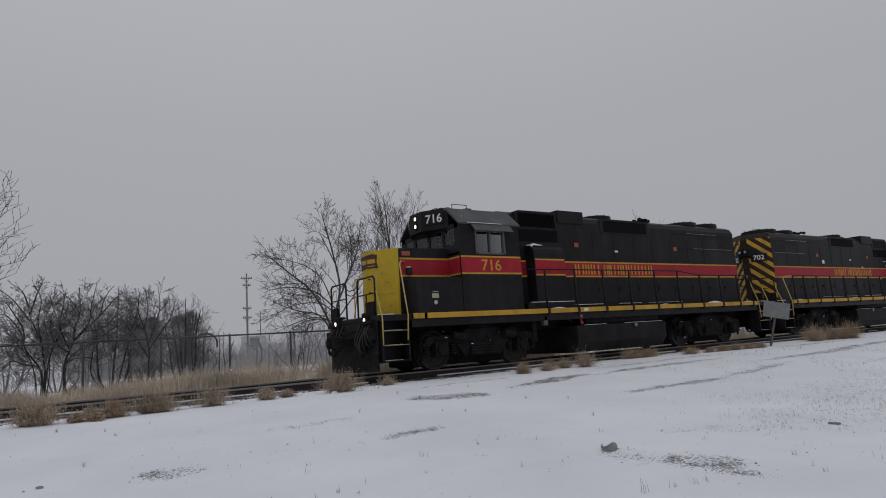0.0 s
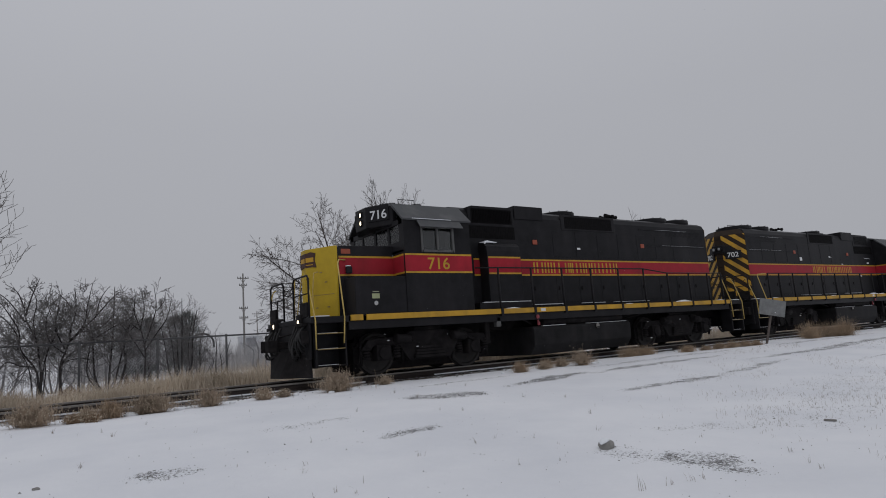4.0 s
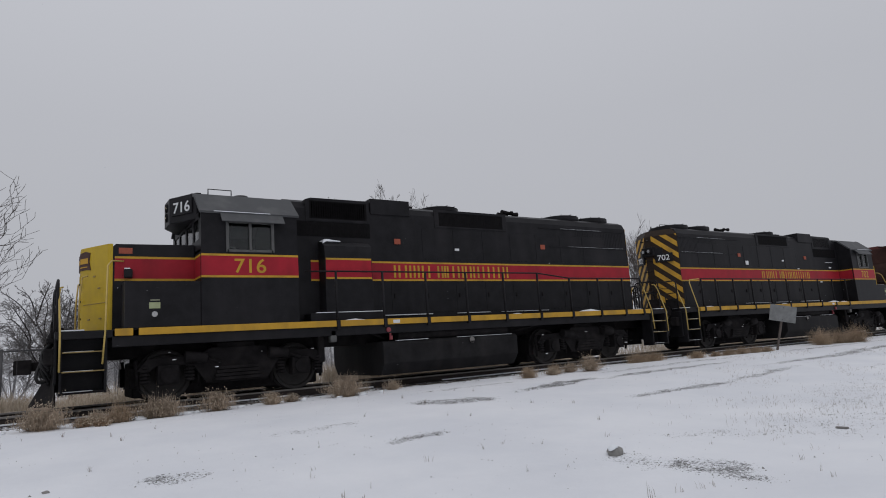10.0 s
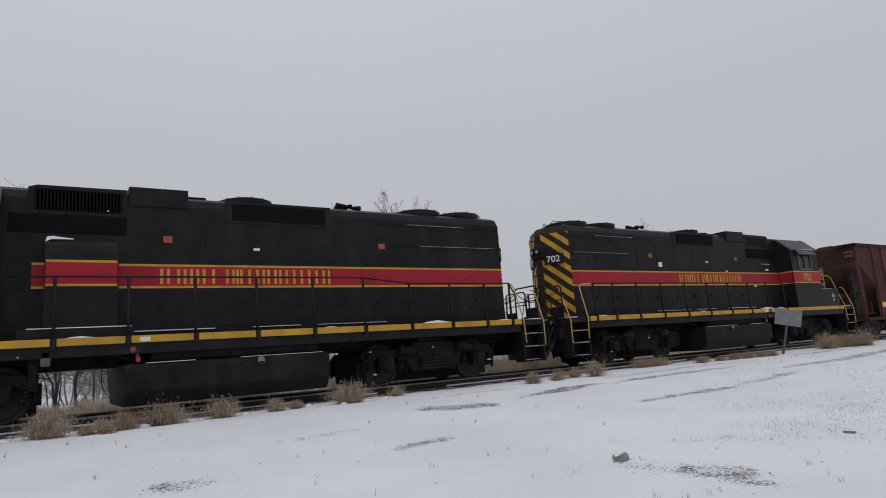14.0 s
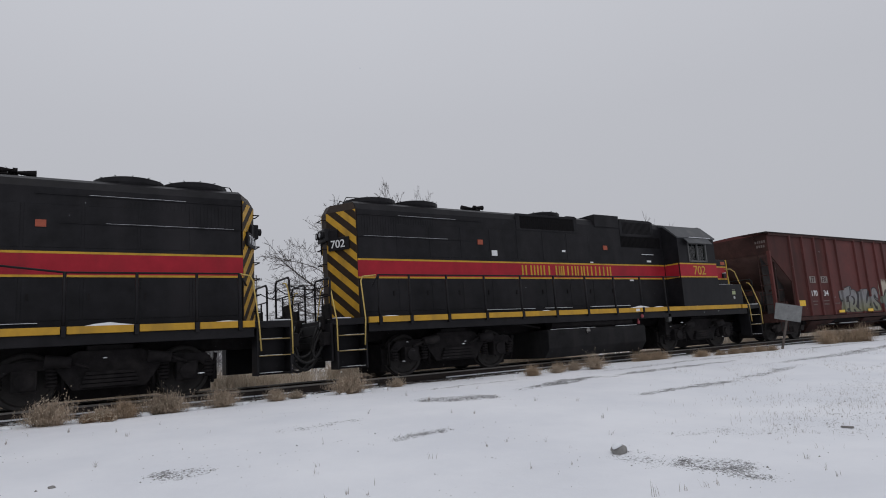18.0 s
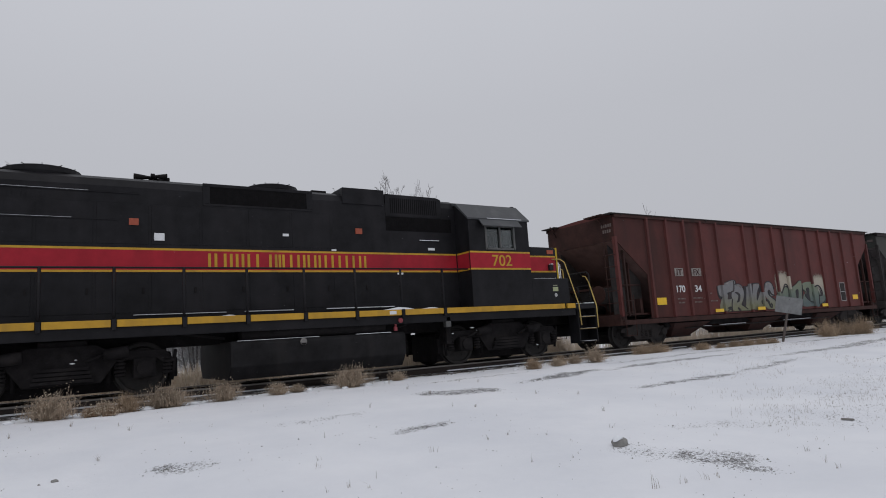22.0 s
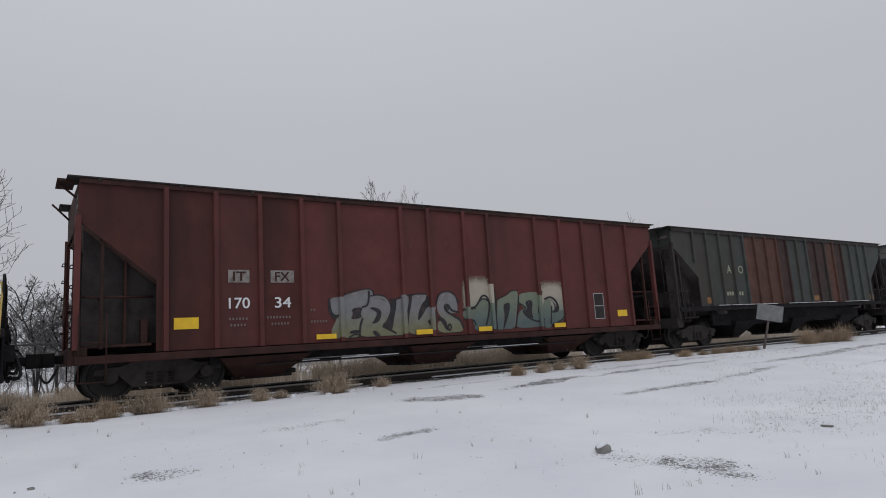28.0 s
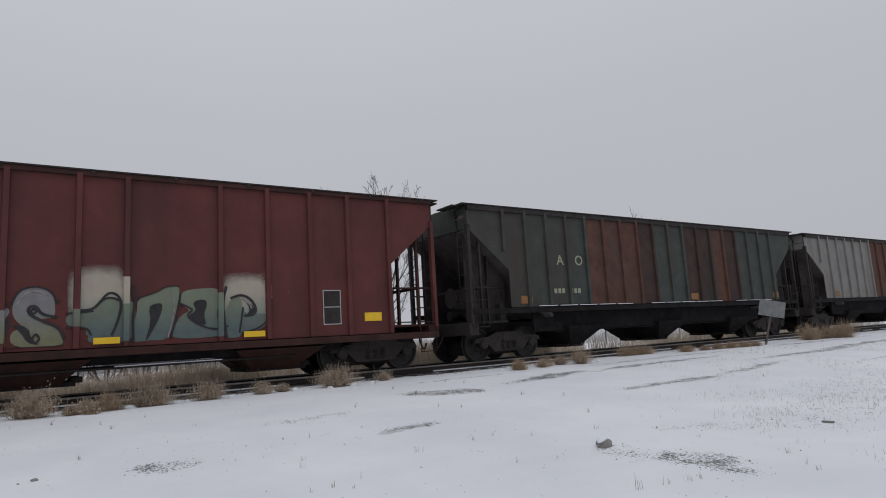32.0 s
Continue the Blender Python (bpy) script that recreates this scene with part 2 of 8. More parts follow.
def soft_spray(m, cx, half, z0, z1):
    """Let a sprayed cloud thin out towards its sides and its top."""
    nt = m.node_tree
    bs = nt.nodes["Principled BSDF"]
    tc = nt.nodes.new("ShaderNodeTexCoord")
    sep = nt.nodes.new("ShaderNodeSeparateXYZ")
    nz = nt.nodes.new("ShaderNodeTexNoise")
    nz.inputs["Scale"].default_value, nz.inputs["Detail"].default_value = 6.0, 5.0

    def op(kind, a, b):
        q = nt.nodes.new("ShaderNodeMath")
        q.operation = kind
        for k, v in ((0, a), (1, b)):
            if isinstance(v, float):
                q.inputs[k].default_value = v
            else:
                nt.links.new(v, q.inputs[k])
        return q.outputs[0]

    nt.links.new(tc.outputs["Object"], sep.inputs[0])
    nt.links.new(tc.outputs["Object"], nz.inputs["Vector"])
    across = op("ABSOLUTE", op("DIVIDE", op("SUBTRACT", sep.outputs["X"], cx), half), 0.0)
    above = op("MAXIMUM", op("DIVIDE", op("SUBTRACT", sep.outputs["Z"], z0), z1 - z0), 0.0)
    far = op("POWER", op("ADD", op("POWER", across, 4.0), op("POWER", above, 4.0)), 0.25)
    rough_edge = op("ADD", far, op("MULTIPLY", nz.outputs["Fac"], 0.16))
    mr = nt.nodes.new("ShaderNodeMapRange")
    mr.inputs[1].default_value, mr.inputs[2].default_value, mr.inputs[3].default_value, mr.inputs[4].default_value = 0.8, 1.08, 0.95, 0.0
    nt.links.new(rough_edge, mr.inputs[0])
    nt.links.new(mr.outputs[0], bs.inputs["Alpha"])
    return m


def glass_material():
    m = bpy.data.materials.new("cab_window_glass")
    m.use_nodes = True
    nt = m.node_tree
    nt.nodes.clear()
    out = nt.nodes.new("ShaderNodeOutputMaterial")
    mix = nt.nodes.new("ShaderNodeMixShader")
    clear = nt.nodes.new("ShaderNodeBsdfTransparent")
    gloss = nt.nodes.new("ShaderNodeBsdfGlossy")
    fres = nt.nodes.new("ShaderNodeFresnel")
    clear.inputs["Color"].default_value = (0.8, 0.84, 0.84, 1)
    gloss.inputs["Roughness"].default_value = 0.08
    fres.inputs["IOR"].default_value = 1.5
    nt.links.new(fres.outputs[0], mix.inputs[0])
    nt.links.new(clear.outputs[0], mix.inputs[1])
    nt.links.new(gloss.outputs[0], mix.inputs[2])
    nt.links.new(mix.outputs[0], out.inputs[0])
    return m


GLASS = glass_material()
CLOUDS = {9.28: soft_spray(G_CREAM.copy(), 9.28, 0.54, 1.7, 2.46), 12.03: soft_spray(G_CREAM.copy(), 12.03, 0.58, 1.6, 2.34)}


# ---- mesh tools ----
def bx(bm, x0, x1, y0, y1, z0, z1, bev=0.0):
    """A box between two corners, with chamfered edges if asked."""
    vs = [bm.verts.new((x, y, z)) for x in (x0, x1) for y in (y0, y1) for z in (z0, z1)]
    fs = [(0, 1, 3, 2), (4, 6, 7, 5), (0, 4, 5, 1), (2, 3, 7, 6), (0, 2, 6, 4), (1, 5, 7, 3)]
    faces = [bm.faces.new([vs[i] for i in f]) for f in fs]
    if bev:
        edges = list({e for f in faces for e in f.edges})
        bmesh.ops.bevel(bm, geom=edges, offset=bev, segments=2, affect="EDGES", profile=0.6)


def prism(bm, pts, a, b, axis="y", bev=0.0):
    """A polygon drawn out from a to b along an axis; pts are (x, z) for y, (y, z) for x, (x, y) for z."""
    def at(p, q):
        return {"y": (p[0], q, p[1]), "x": (q, p[0], p[1]), "z": (p[0], p[1], q)}[axis]
    lo, hi = [bm.verts.new(at(p, a)) for p in pts], [bm.verts.new(at(p, b)) for p in pts]
    n = len(pts)
    faces = [bm.faces.new(lo), bm.faces.new(hi[::-1])]
    faces += [bm.faces.new((lo[i], hi[i], hi[(i + 1) % n], lo[(i + 1) % n])) for i in range(n)]
    bmesh.ops.recalc_face_normals(bm, faces=faces)
    if bev:
        bmesh.ops.bevel(bm, geom=list({e for f in faces for e in f.edges}), offset=bev, segments=2, affect="EDGES", profile=0.6)


def rod(bm, p0, p1, r, r1=None, seg=8):
    p0, p1 = Vector(p0), Vector(p1)
    r1 = r if r1 is None else r1
    d = (p1 - p0).normalized()
    a = d.orthogonal().normalized()
    b = d.cross(a)
    rings = []
    for p, q in ((p0, r), (p1, r1)):
        rings.append([bm.verts.new(p + (a * math.cos(2 * math.pi * i / seg) + b * math.sin(2 * math.pi * i / seg)) * q) for i in range(seg)])
    for i in range(seg):
        f = bm.faces.new((rings[0][i], rings[0][(i + 1) % seg], rings[1][(i + 1) % seg], rings[1][i]))
        f.smooth = True
    bm.faces.new(rings[0][::-1])
    bm.faces.new(rings[1])


def pipe(bm, pts, r, seg=8):
    """One bent tube swept along a line of points."""
    pts = [Vector(p) for p in pts]
    n = len(pts)
    a = (pts[1] - pts[0]).normalized().orthogonal().normalized()
    rings = []
    for i, p in enumerate(pts):
        d0 = (pts[i] - pts[i - 1]).normalized() if i else (pts[1] - pts[0]).normalized()
        d1 = (pts[i + 1] - pts[i]).normalized() if i < n - 1 else d0
        d = (d0 + d1).normalized() if (d0 + d1).length > 1e-4 else d0
        a = (a - d * a.dot(d)).normalized() if abs(a.dot(d)) < 0.98 else d.orthogonal().normalized()
        b = d.cross(a)
        k = min(1.6, 1 / max(0.3, d.dot(d0)))
        rings.append([bm.verts.new(p + (a * math.cos(2 * math.pi * j / seg) + b * math.sin(2 * math.pi * j / seg)) * r * (1 + (k - 1) * 0.5)) for j in range(seg)])
    for s0, s1 in zip(rings[:-1], rings[1:]):
        for j in range(seg):
            bm.faces.new((s0[j], s0[(j + 1) % seg], s1[(j + 1) % seg], s1[j])).smooth = True
    bm.faces.new(rings[0][::-1])
    bm.faces.new(rings[-1])


def lathe(bm, prof, axis="z", c=(0, 0, 0), seg=24):
    """A profile of (radius, height) turned about an axis through c."""
    rings = []
    for r, h in prof:
        ring = []
        for i in range(seg):
            a = 2 * math.pi * i / seg
            u, v = r * math.cos(a), r * math.sin(a)
            p = {"z": (u, v, h), "y": (u, h, v), "x": (h, u, v)}[axis]
            ring.append(bm.verts.new((p[0] + c[0], p[1] + c[1], p[2] + c[2])))
        rings.append(ring)
    faces = []
    for s, t in zip(rings[:-1], rings[1:]):
        for i in range(seg):
            f = bm.faces.new((s[i], s[(i + 1) % seg], t[(i + 1) % seg], t[i]))
            faces.append(f)
    faces.append(bm.faces.new(rings[0]))
    faces.append(bm.faces.new(rings[-1]))
    bmesh.ops.recalc_face_normals(bm, faces=faces)


def mesh_of(name, bm, mat):
    me = bpy.data.meshes.new(name)
    bm.to_mesh(me)
    bm.free()
    me.materials.append(mat)
    return me


def part(name, bm, mat, parent, label=""):
    ob = new(name, mesh_of(name, bm, mat))
    ob.parent = parent
    return tagged(ob, label)


APART = ("band_lining", "ledge_snow", "walkway_snow", "tank_snow", "seam_ledge")


def boxes(name, mat, parent, *dims, bev=0.0, label=""):
    if name in APART and len(dims) > 1:
        return [boxes(name, mat, parent, d, bev=bev, label=label) for d in dims][0]
    bm = bmesh.new()
    for d in dims:
        bx(bm, *d, bev=bev)
    return part(name, bm, mat, parent, label)


def shared(name, me, parent, m=None):
    ob = new(name, me)
    ob.parent = parent
    if m is not None:
        ob.matrix_basis = m
    return ob


def thing(name, label, category, group="", kind=""):
    return tagged(new(name), label, category, group, kind)


def words(name, body, size, mat, parent, m, width=None):
    """Lettering as thin mesh, standing at the pose m, scaled to a width."""
    cu = bpy.data.curves.new(name, "FONT")
    cu.body, cu.size, cu.align_x, cu.extrude, cu.offset = body, 1.0, "LEFT", 0.004, 0.01
    tmp = bpy.data.objects.new(name, cu)
    me = bpy.data.meshes.new_from_object(tmp)
    bpy.data.objects.remove(tmp)
    co = np.array([v.co for v in me.vertices])
    lo, hi = co.min(0), co.max(0)
    sx = (width / (hi[0] - lo[0])) if width else size / (hi[1] - lo[1])
    sy = size / (hi[1] - lo[1])
    for v in me.vertices:
        v.co = ((v.co.x - lo[0]) * sx, (v.co.y - lo[1]) * sy, v.co.z)
    me.materials.clear()
    me.materials.append(mat)
    ob = new(name, me)
    ob.parent = parent
    ob.matrix_basis = m
    return ob


# ---- ground, track ----
TRACK_Y, RAIL_TOP = 14.76, 0.18


def smooth(k):
    k = min(max(k, 0.0), 1.0)
    return k * k * (3 - 2 * k)


def ground_z(x, y):
    """Height of the snow: a slope that falls from the track towards the viewer, a low bank under the track."""
    z = -0.5 * smooth((12.4 - y) / 9.4)
    if y > 17.5:
        z = -0.18 * smooth((y - 17.5) / 4)
    z += 0.02 * noise.noise((x * 0.35, y * 0.5, 0.0)) + 0.008 * noise.noise((x * 1.7, y * 2.3, 3.0))
    return z


# bare spots in the snow: centre x, y, half length, half width, turn in degrees, strength
BARE = [(5.72, 3.97, 0.78, 0.4, 88, 0.85), (5.45, 4.75, 0.5, 0.25, 60, 0.4), (4.45, 7.5, 0.6, 0.22, 5, 0.9), (1.3, 7.32, 0.45, 0.25, 8, 0.7), (6.5, 9.75, 0.95, 0.42, -20, 1.0),
        (9.5, 10.15, 1.7, 0.3, 12, 1.0), (10.7, 7.85, 1.9, 0.22, 0, 0.95), (14.2, 8.2, 2.2, 0.18, 8, 0.8), (13.5, 10.3, 3.2, 0.23, 2, 0.95), (19.0, 9.2, 4.0, 0.22, 2, 0.9), (24.0, 9.6, 6.0, 0.24, 3, 0.9),
        (3.6, 8.9, 0.8, 0.18, 5, 0.5), (20.0, 7.3, 4.0, 0.13, 1, 0.65), (8.2, 11.3, 2.0, 0.14, 4, 0.6), (15.0, 11.3, 4.0, 0.2, 1, 0.65), (24, 11.2, 5, 0.22, 0, 0.7), (7.4, 5.0, 0.8, 0.3, -30, 0.4), (9.0, 4.4, 1.4, 0.7, 0, 0.3), (12.5, 5.5, 3.0, 0.9, 10, 0.28),
        (1.0, 14.76, 60, 1.35, 0, 0.0)]


def bare_amount(x, y):
    v = 0.0
    x0, y0 = x, y
    x += 0.22 * noise.noise((x0 * 1.9, y0 * 1.9, 2.0)) + 0.1 * noise.noise((x0 * 5, y0 * 5, 4.0))
    y += 0.16 * noise.noise((x0 * 1.6, y0 * 1.9, 7.0)) + 0.07 * noise.noise((x0 * 5, y0 * 5, 8.0))
    for cx, cy, a, b, turn, st in BARE:
        t = radians(turn)
        dx, dy = x - cx, y - cy
        u, w = (dx * math.cos(t) + dy * math.sin(t)) / a, (-dx * math.sin(t) + dy * math.cos(t)) / b
        r = u * u + w * w
        if r < 1:
            v = max(v, st * min(1.0, 1.6 * (1 - r)))
    x, y = x0, y0
    k = (TRACK_Y - y) / 1.55 if y < TRACK_Y else (y - TRACK_Y) / 2.2
    if k < 1:
        v = max(v, 1.0 * smooth((1 - k) / 0.25))
    return v


def axis_steps(fine0, fine1, step, far):
    vals = list(np.arange(fine0, fine1 + 1e-6, step))
    d, x = step, fine1
    while x < far:
        d *= 1.35
        x += d
        vals.append(x)
    d, x = step, fine0
    low = []
    while x > -far:
        d *= 1.35
        x -= d
        low.append(x)
    return low[::-1] + vals


def snow_material():
    m = bpy.data.materials.new("thin_snow_over_gravel")
    m.use_nodes = True
    nt = m.node_tree
    bs = nt.nodes["Principled BSDF"]
    bs.inputs["Roughness"].default_value = 0.75
    bs.inputs["Specular IOR Level"].default_value = 0.25
    tc = nt.nodes.new("ShaderNodeTexCoord")
    at = nt.nodes.new("ShaderNodeAttribute")
    at.attribute_name = "bare"

    def nz(scale, detail=6.0, rough=0.6):
        n = nt.nodes.new("ShaderNodeTexNoise")
        n.inputs["Scale"].default_value, n.inputs["Detail"].default_value, n.inputs["Roughness"].default_value = scale, detail, rough
        nt.links.new(tc.outputs["Object"], n.inputs["Vector"])
        return n.outputs["Fac"]

    def rng(src, a, b, c=0.0, d=1.0):
        r = nt.nodes.new("ShaderNodeMapRange")
        for k, v in zip((1, 2, 3, 4), (a, b, c, d)):
            r.inputs[k].default_value = v
        nt.links.new(src, r.inputs[0])
        return r.outputs[0]

    def math_n(op, a, b):
        q = nt.nodes.new("ShaderNodeMath")
        q.operation = op
        for k, v in ((0, a), (1, b)):
            if isinstance(v, float):
                q.inputs[k].default_value = v
            else:
                nt.links.new(v, q.inputs[k])
        return q.outputs[0]

    def mixc(fac, a, b):
        q = nt.nodes.new("ShaderNodeMix")
        q.data_type = "RGBA"
        nt.links.new(fac, q.inputs[0])
        for k, v in ((6, a), (7, b)):
            if isinstance(v, tuple):
                q.inputs[k].default_value = (*v, 1)
            else:
                nt.links.new(v, q.inputs[k])
        return q.outputs[2]

    snow = mixc(rng(nz(0.5), 0.35, 0.65), (0.745, 0.76, 0.80), (0.83, 0.84, 0.87))
    gravel = mixc(rng(nz(28.0), 0.35, 0.65), (0.035, 0.034, 0.034), (0.19, 0.185, 0.182))
    speck = math_n("ADD", rng(nz(30.0, 8.0, 0.8), 0.3, 0.7, -0.8, 0.8), rng(nz(4.0), 0.3, 0.7, -0.3, 0.3))
    fac = rng(math_n("ADD", math_n("MULTIPLY", at.outputs["Fac"], 0.66), speck), 0.52, 0.64, 0.0, 0.95)
    fac = math_n("MULTIPLY", fac, rng(at.outputs["Fac"], 0.02, 0.12))
    stray = rng(nz(9.0, 8.0, 0.75), 0.71, 0.78, 0.0, 0.6)
    fac = math_n("MAXIMUM", fac, stray)
    nt.links.new(mixc(fac, snow, gravel), bs.inputs["Base Color"])
    bp = nt.nodes.new("ShaderNodeBump")
    bp.inputs["Strength"].default_value, bp.inputs["Distance"].default_value = 0.35, 0.03
    nt.links.new(math_n("ADD", nz(7.0, 8.0), math_n("MULTIPLY", nz(45.0), 0.3)), bp.inputs["Height"])
    nt.links.new(bp.outputs[0], bs.inputs["Normal"])
    return m


def make_ground():
    xs, ys = axis_steps(-3.0, 27.0, 0.13, 2500), axis_steps(2.0, 17.4, 0.1, 2500)
    nx = len(xs)
    verts = [(x, y, ground_z(x, y)) for y in ys for x in xs]
    faces = [(j * nx + i, j * nx + i + 1, (j + 1) * nx + i + 1, (j + 1) * nx + i) for j in range(len(ys) - 1) for i in range(nx - 1)]
    me = bpy.data.meshes.new("ground")
    me.from_pydata(verts, [], faces)
    at = me.attributes.new("bare", "FLOAT", "POINT")
    at.data.foreach_set("value", [bare_amount(v[0], v[1]) for v in verts])
    me.polygons.foreach_set("use_smooth", [True] * len(faces))
    me.materials.append(snow_material())
    tagged(new("ground", me), "snow-covered gravel ground with bare patches", "ground", kind="structure")


make_ground()
TIE = material("creosoted_tie_wood", (0.028, 0.023, 0.021), 0.85, 0, 0.4, 8, 0.4, 40, (0.5, 0.5, 0.52), 0.75, 3, per_object=0.3)
RAIL = material("rusty_rail_steel", (0.028, 0.02, 0.017), 0.75, 0.2, 0.3, 6, 0.2, 40)
RAILTOP = material("worn_rail_head", (0.21, 0.195, 0.18), 0.45, 0.3, 0.2, 6, 0)
BALLAST = material("dark_ballast_stone", (0.085, 0.07, 0.058), 0.9, 0, 0.5, 20, 0.6, 60, (0.5, 0.5, 0.51), 0.7, 2.2)


def make_track():
    T = thing("railway_track", "weathered railway track on dark ties in snow", "railway track", kind="structure")
    x0, x1 = -160.0, 300.0
    for s in (-1, 1):
        y = TRACK_Y + s * 0.755
        bm = bmesh.new()
        z = RAIL_TOP
        prof = [(y - 0.07, z - 0.17), (y + 0.07, z - 0.17), (y + 0.07, z - 0.155), (y + 0.012, z - 0.135), (y + 0.012, z - 0.045), (y + 0.03, z - 0.035), (y + 0.03, z - 0.006),
                (y - 0.03, z - 0.006), (y - 0.03, z - 0.035), (y - 0.012, z - 0.045), (y - 0.012, z - 0.135), (y - 0.07, z - 0.155)]
        prism(bm, prof, x0, x1, "x")
        rl = part("rail", bm, RAIL, T)
        boxes("rail_head", RAILTOP, rl, (x0, x1, y - 0.037, y + 0.037, z - 0.038, z), bev=0.008, label="worn pale rail head")
        for q in range(60):
            a = x0 + 148 + q * 1.0
            if noise.noise((a * 0.7, s * 3.0, 1.5)) > -0.25:
                boxes("foot_snow", SNOWCAP, rl, (a, a + 0.98, y - 0.085, y - 0.02, z - 0.158, z - 0.128), bev=0.008, label="line of snow on the rail foot")
    bm = bmesh.new()
    prism(bm, [(TRACK_Y - 2.0, -0.16), (TRACK_Y - 1.5, -0.005), (TRACK_Y + 1.5, -0.005), (TRACK_Y + 2.6, -0.2)], x0, x1, "x")
    bed = part("ballast_bed", bm, BALLAST, T)
    bm = bmesh.new()
    bx(bm, -0.11, 0.11, -1.3, 1.3, -0.15, 0.018, 0.012)
    tie = mesh_of("tie", bm, TIE)
    rng = random.Random(4)
    for k in range(150):
        shared("tie", tie, T, pose(-14 + k * 0.54 + rng.uniform(-0.03, 0.03), TRACK_Y + rng.uniform(-0.05, 0.05), rng.uniform(-0.008, 0.006), 0, 0, rng.uniform(-1.5, 1.5)))
    # loose ballast stones by the ties
    bm = bmesh.new()
    for k in range(2600):
        x, y = rng.uniform(-8, 34), TRACK_Y + rng.choice((-1, -1, 1)) * rng.uniform(0.3, 1.95)
        r = rng.uniform(0.015, 0.04)
        z = 0.0 if abs(y - TRACK_Y) < 1.5 else -0.02
        c = Vector((x, y, z))
        vs = [bm.verts.new(c + Vector(d) * r * rng.uniform(0.7, 1.3)) for d in ((1, 0, 0), (-1, 0, 0), (0, 1, 0), (0, -1, 0), (0, 0, 0.8), (0, 0, -0.8))]
        for a, b, q in ((0, 2, 4), (2, 1, 4), (1, 3, 4), (3, 0, 4)):
            bm.faces.new((vs[a], vs[b], vs[q]))
    tagged(part("loose_stones", bm, BALLAST, T), kind="stuff")


make_track()


# ---- running gear ----
def wheelset_mesh(r, gauge=0.755):
    bm = bmesh.new()
    for s in (-1, 1):
        y = s * gauge
        prof = [(0.12, y - s * 0.09), (r * 0.55, y - s * 0.06), (r * 0.86, y - s * 0.085), (r + 0.03, y - s * 0.085), (r + 0.028, y - s * 0.055),
                (r, y - s * 0.045), (r - 0.004, y + s * 0.06), (r * 0.88, y + s * 0.06), (r * 0.82, y + s * 0.015), (r * 0.4, y + s * 0.0), (r * 0.3, y + s * 0.06), (0.1, y + s * 0.07)]
        lathe(bm, prof, "y", seg=28)
        for k in range(5):
            a = k * 2 * math.pi / 5
            rod(bm, (r * 0.6 * math.cos(a), y + s * 0.0, r * 0.6 * math.sin(a)), (r * 0.6 * math.cos(a), y + s * 0.035, r * 0.6 * math.sin(a)), 0.04, seg=8)
    rod(bm, (0, -0.98, 0), (0, 0.98, 0), 0.085, seg=12)
    return mesh_of("wheelset", bm, TREAD)


LOCO_WHEELS, CAR_WHEELS = wheelset_mesh(0.508), wheelset_mesh(0.457)
ROLLING = []


def wheelset(me, parent, x, r):
    ob = shared("wheelset", me, parent, Matrix.Translation((x, 0, r)))
    ROLLING.append((ob, x, r))
    return ob


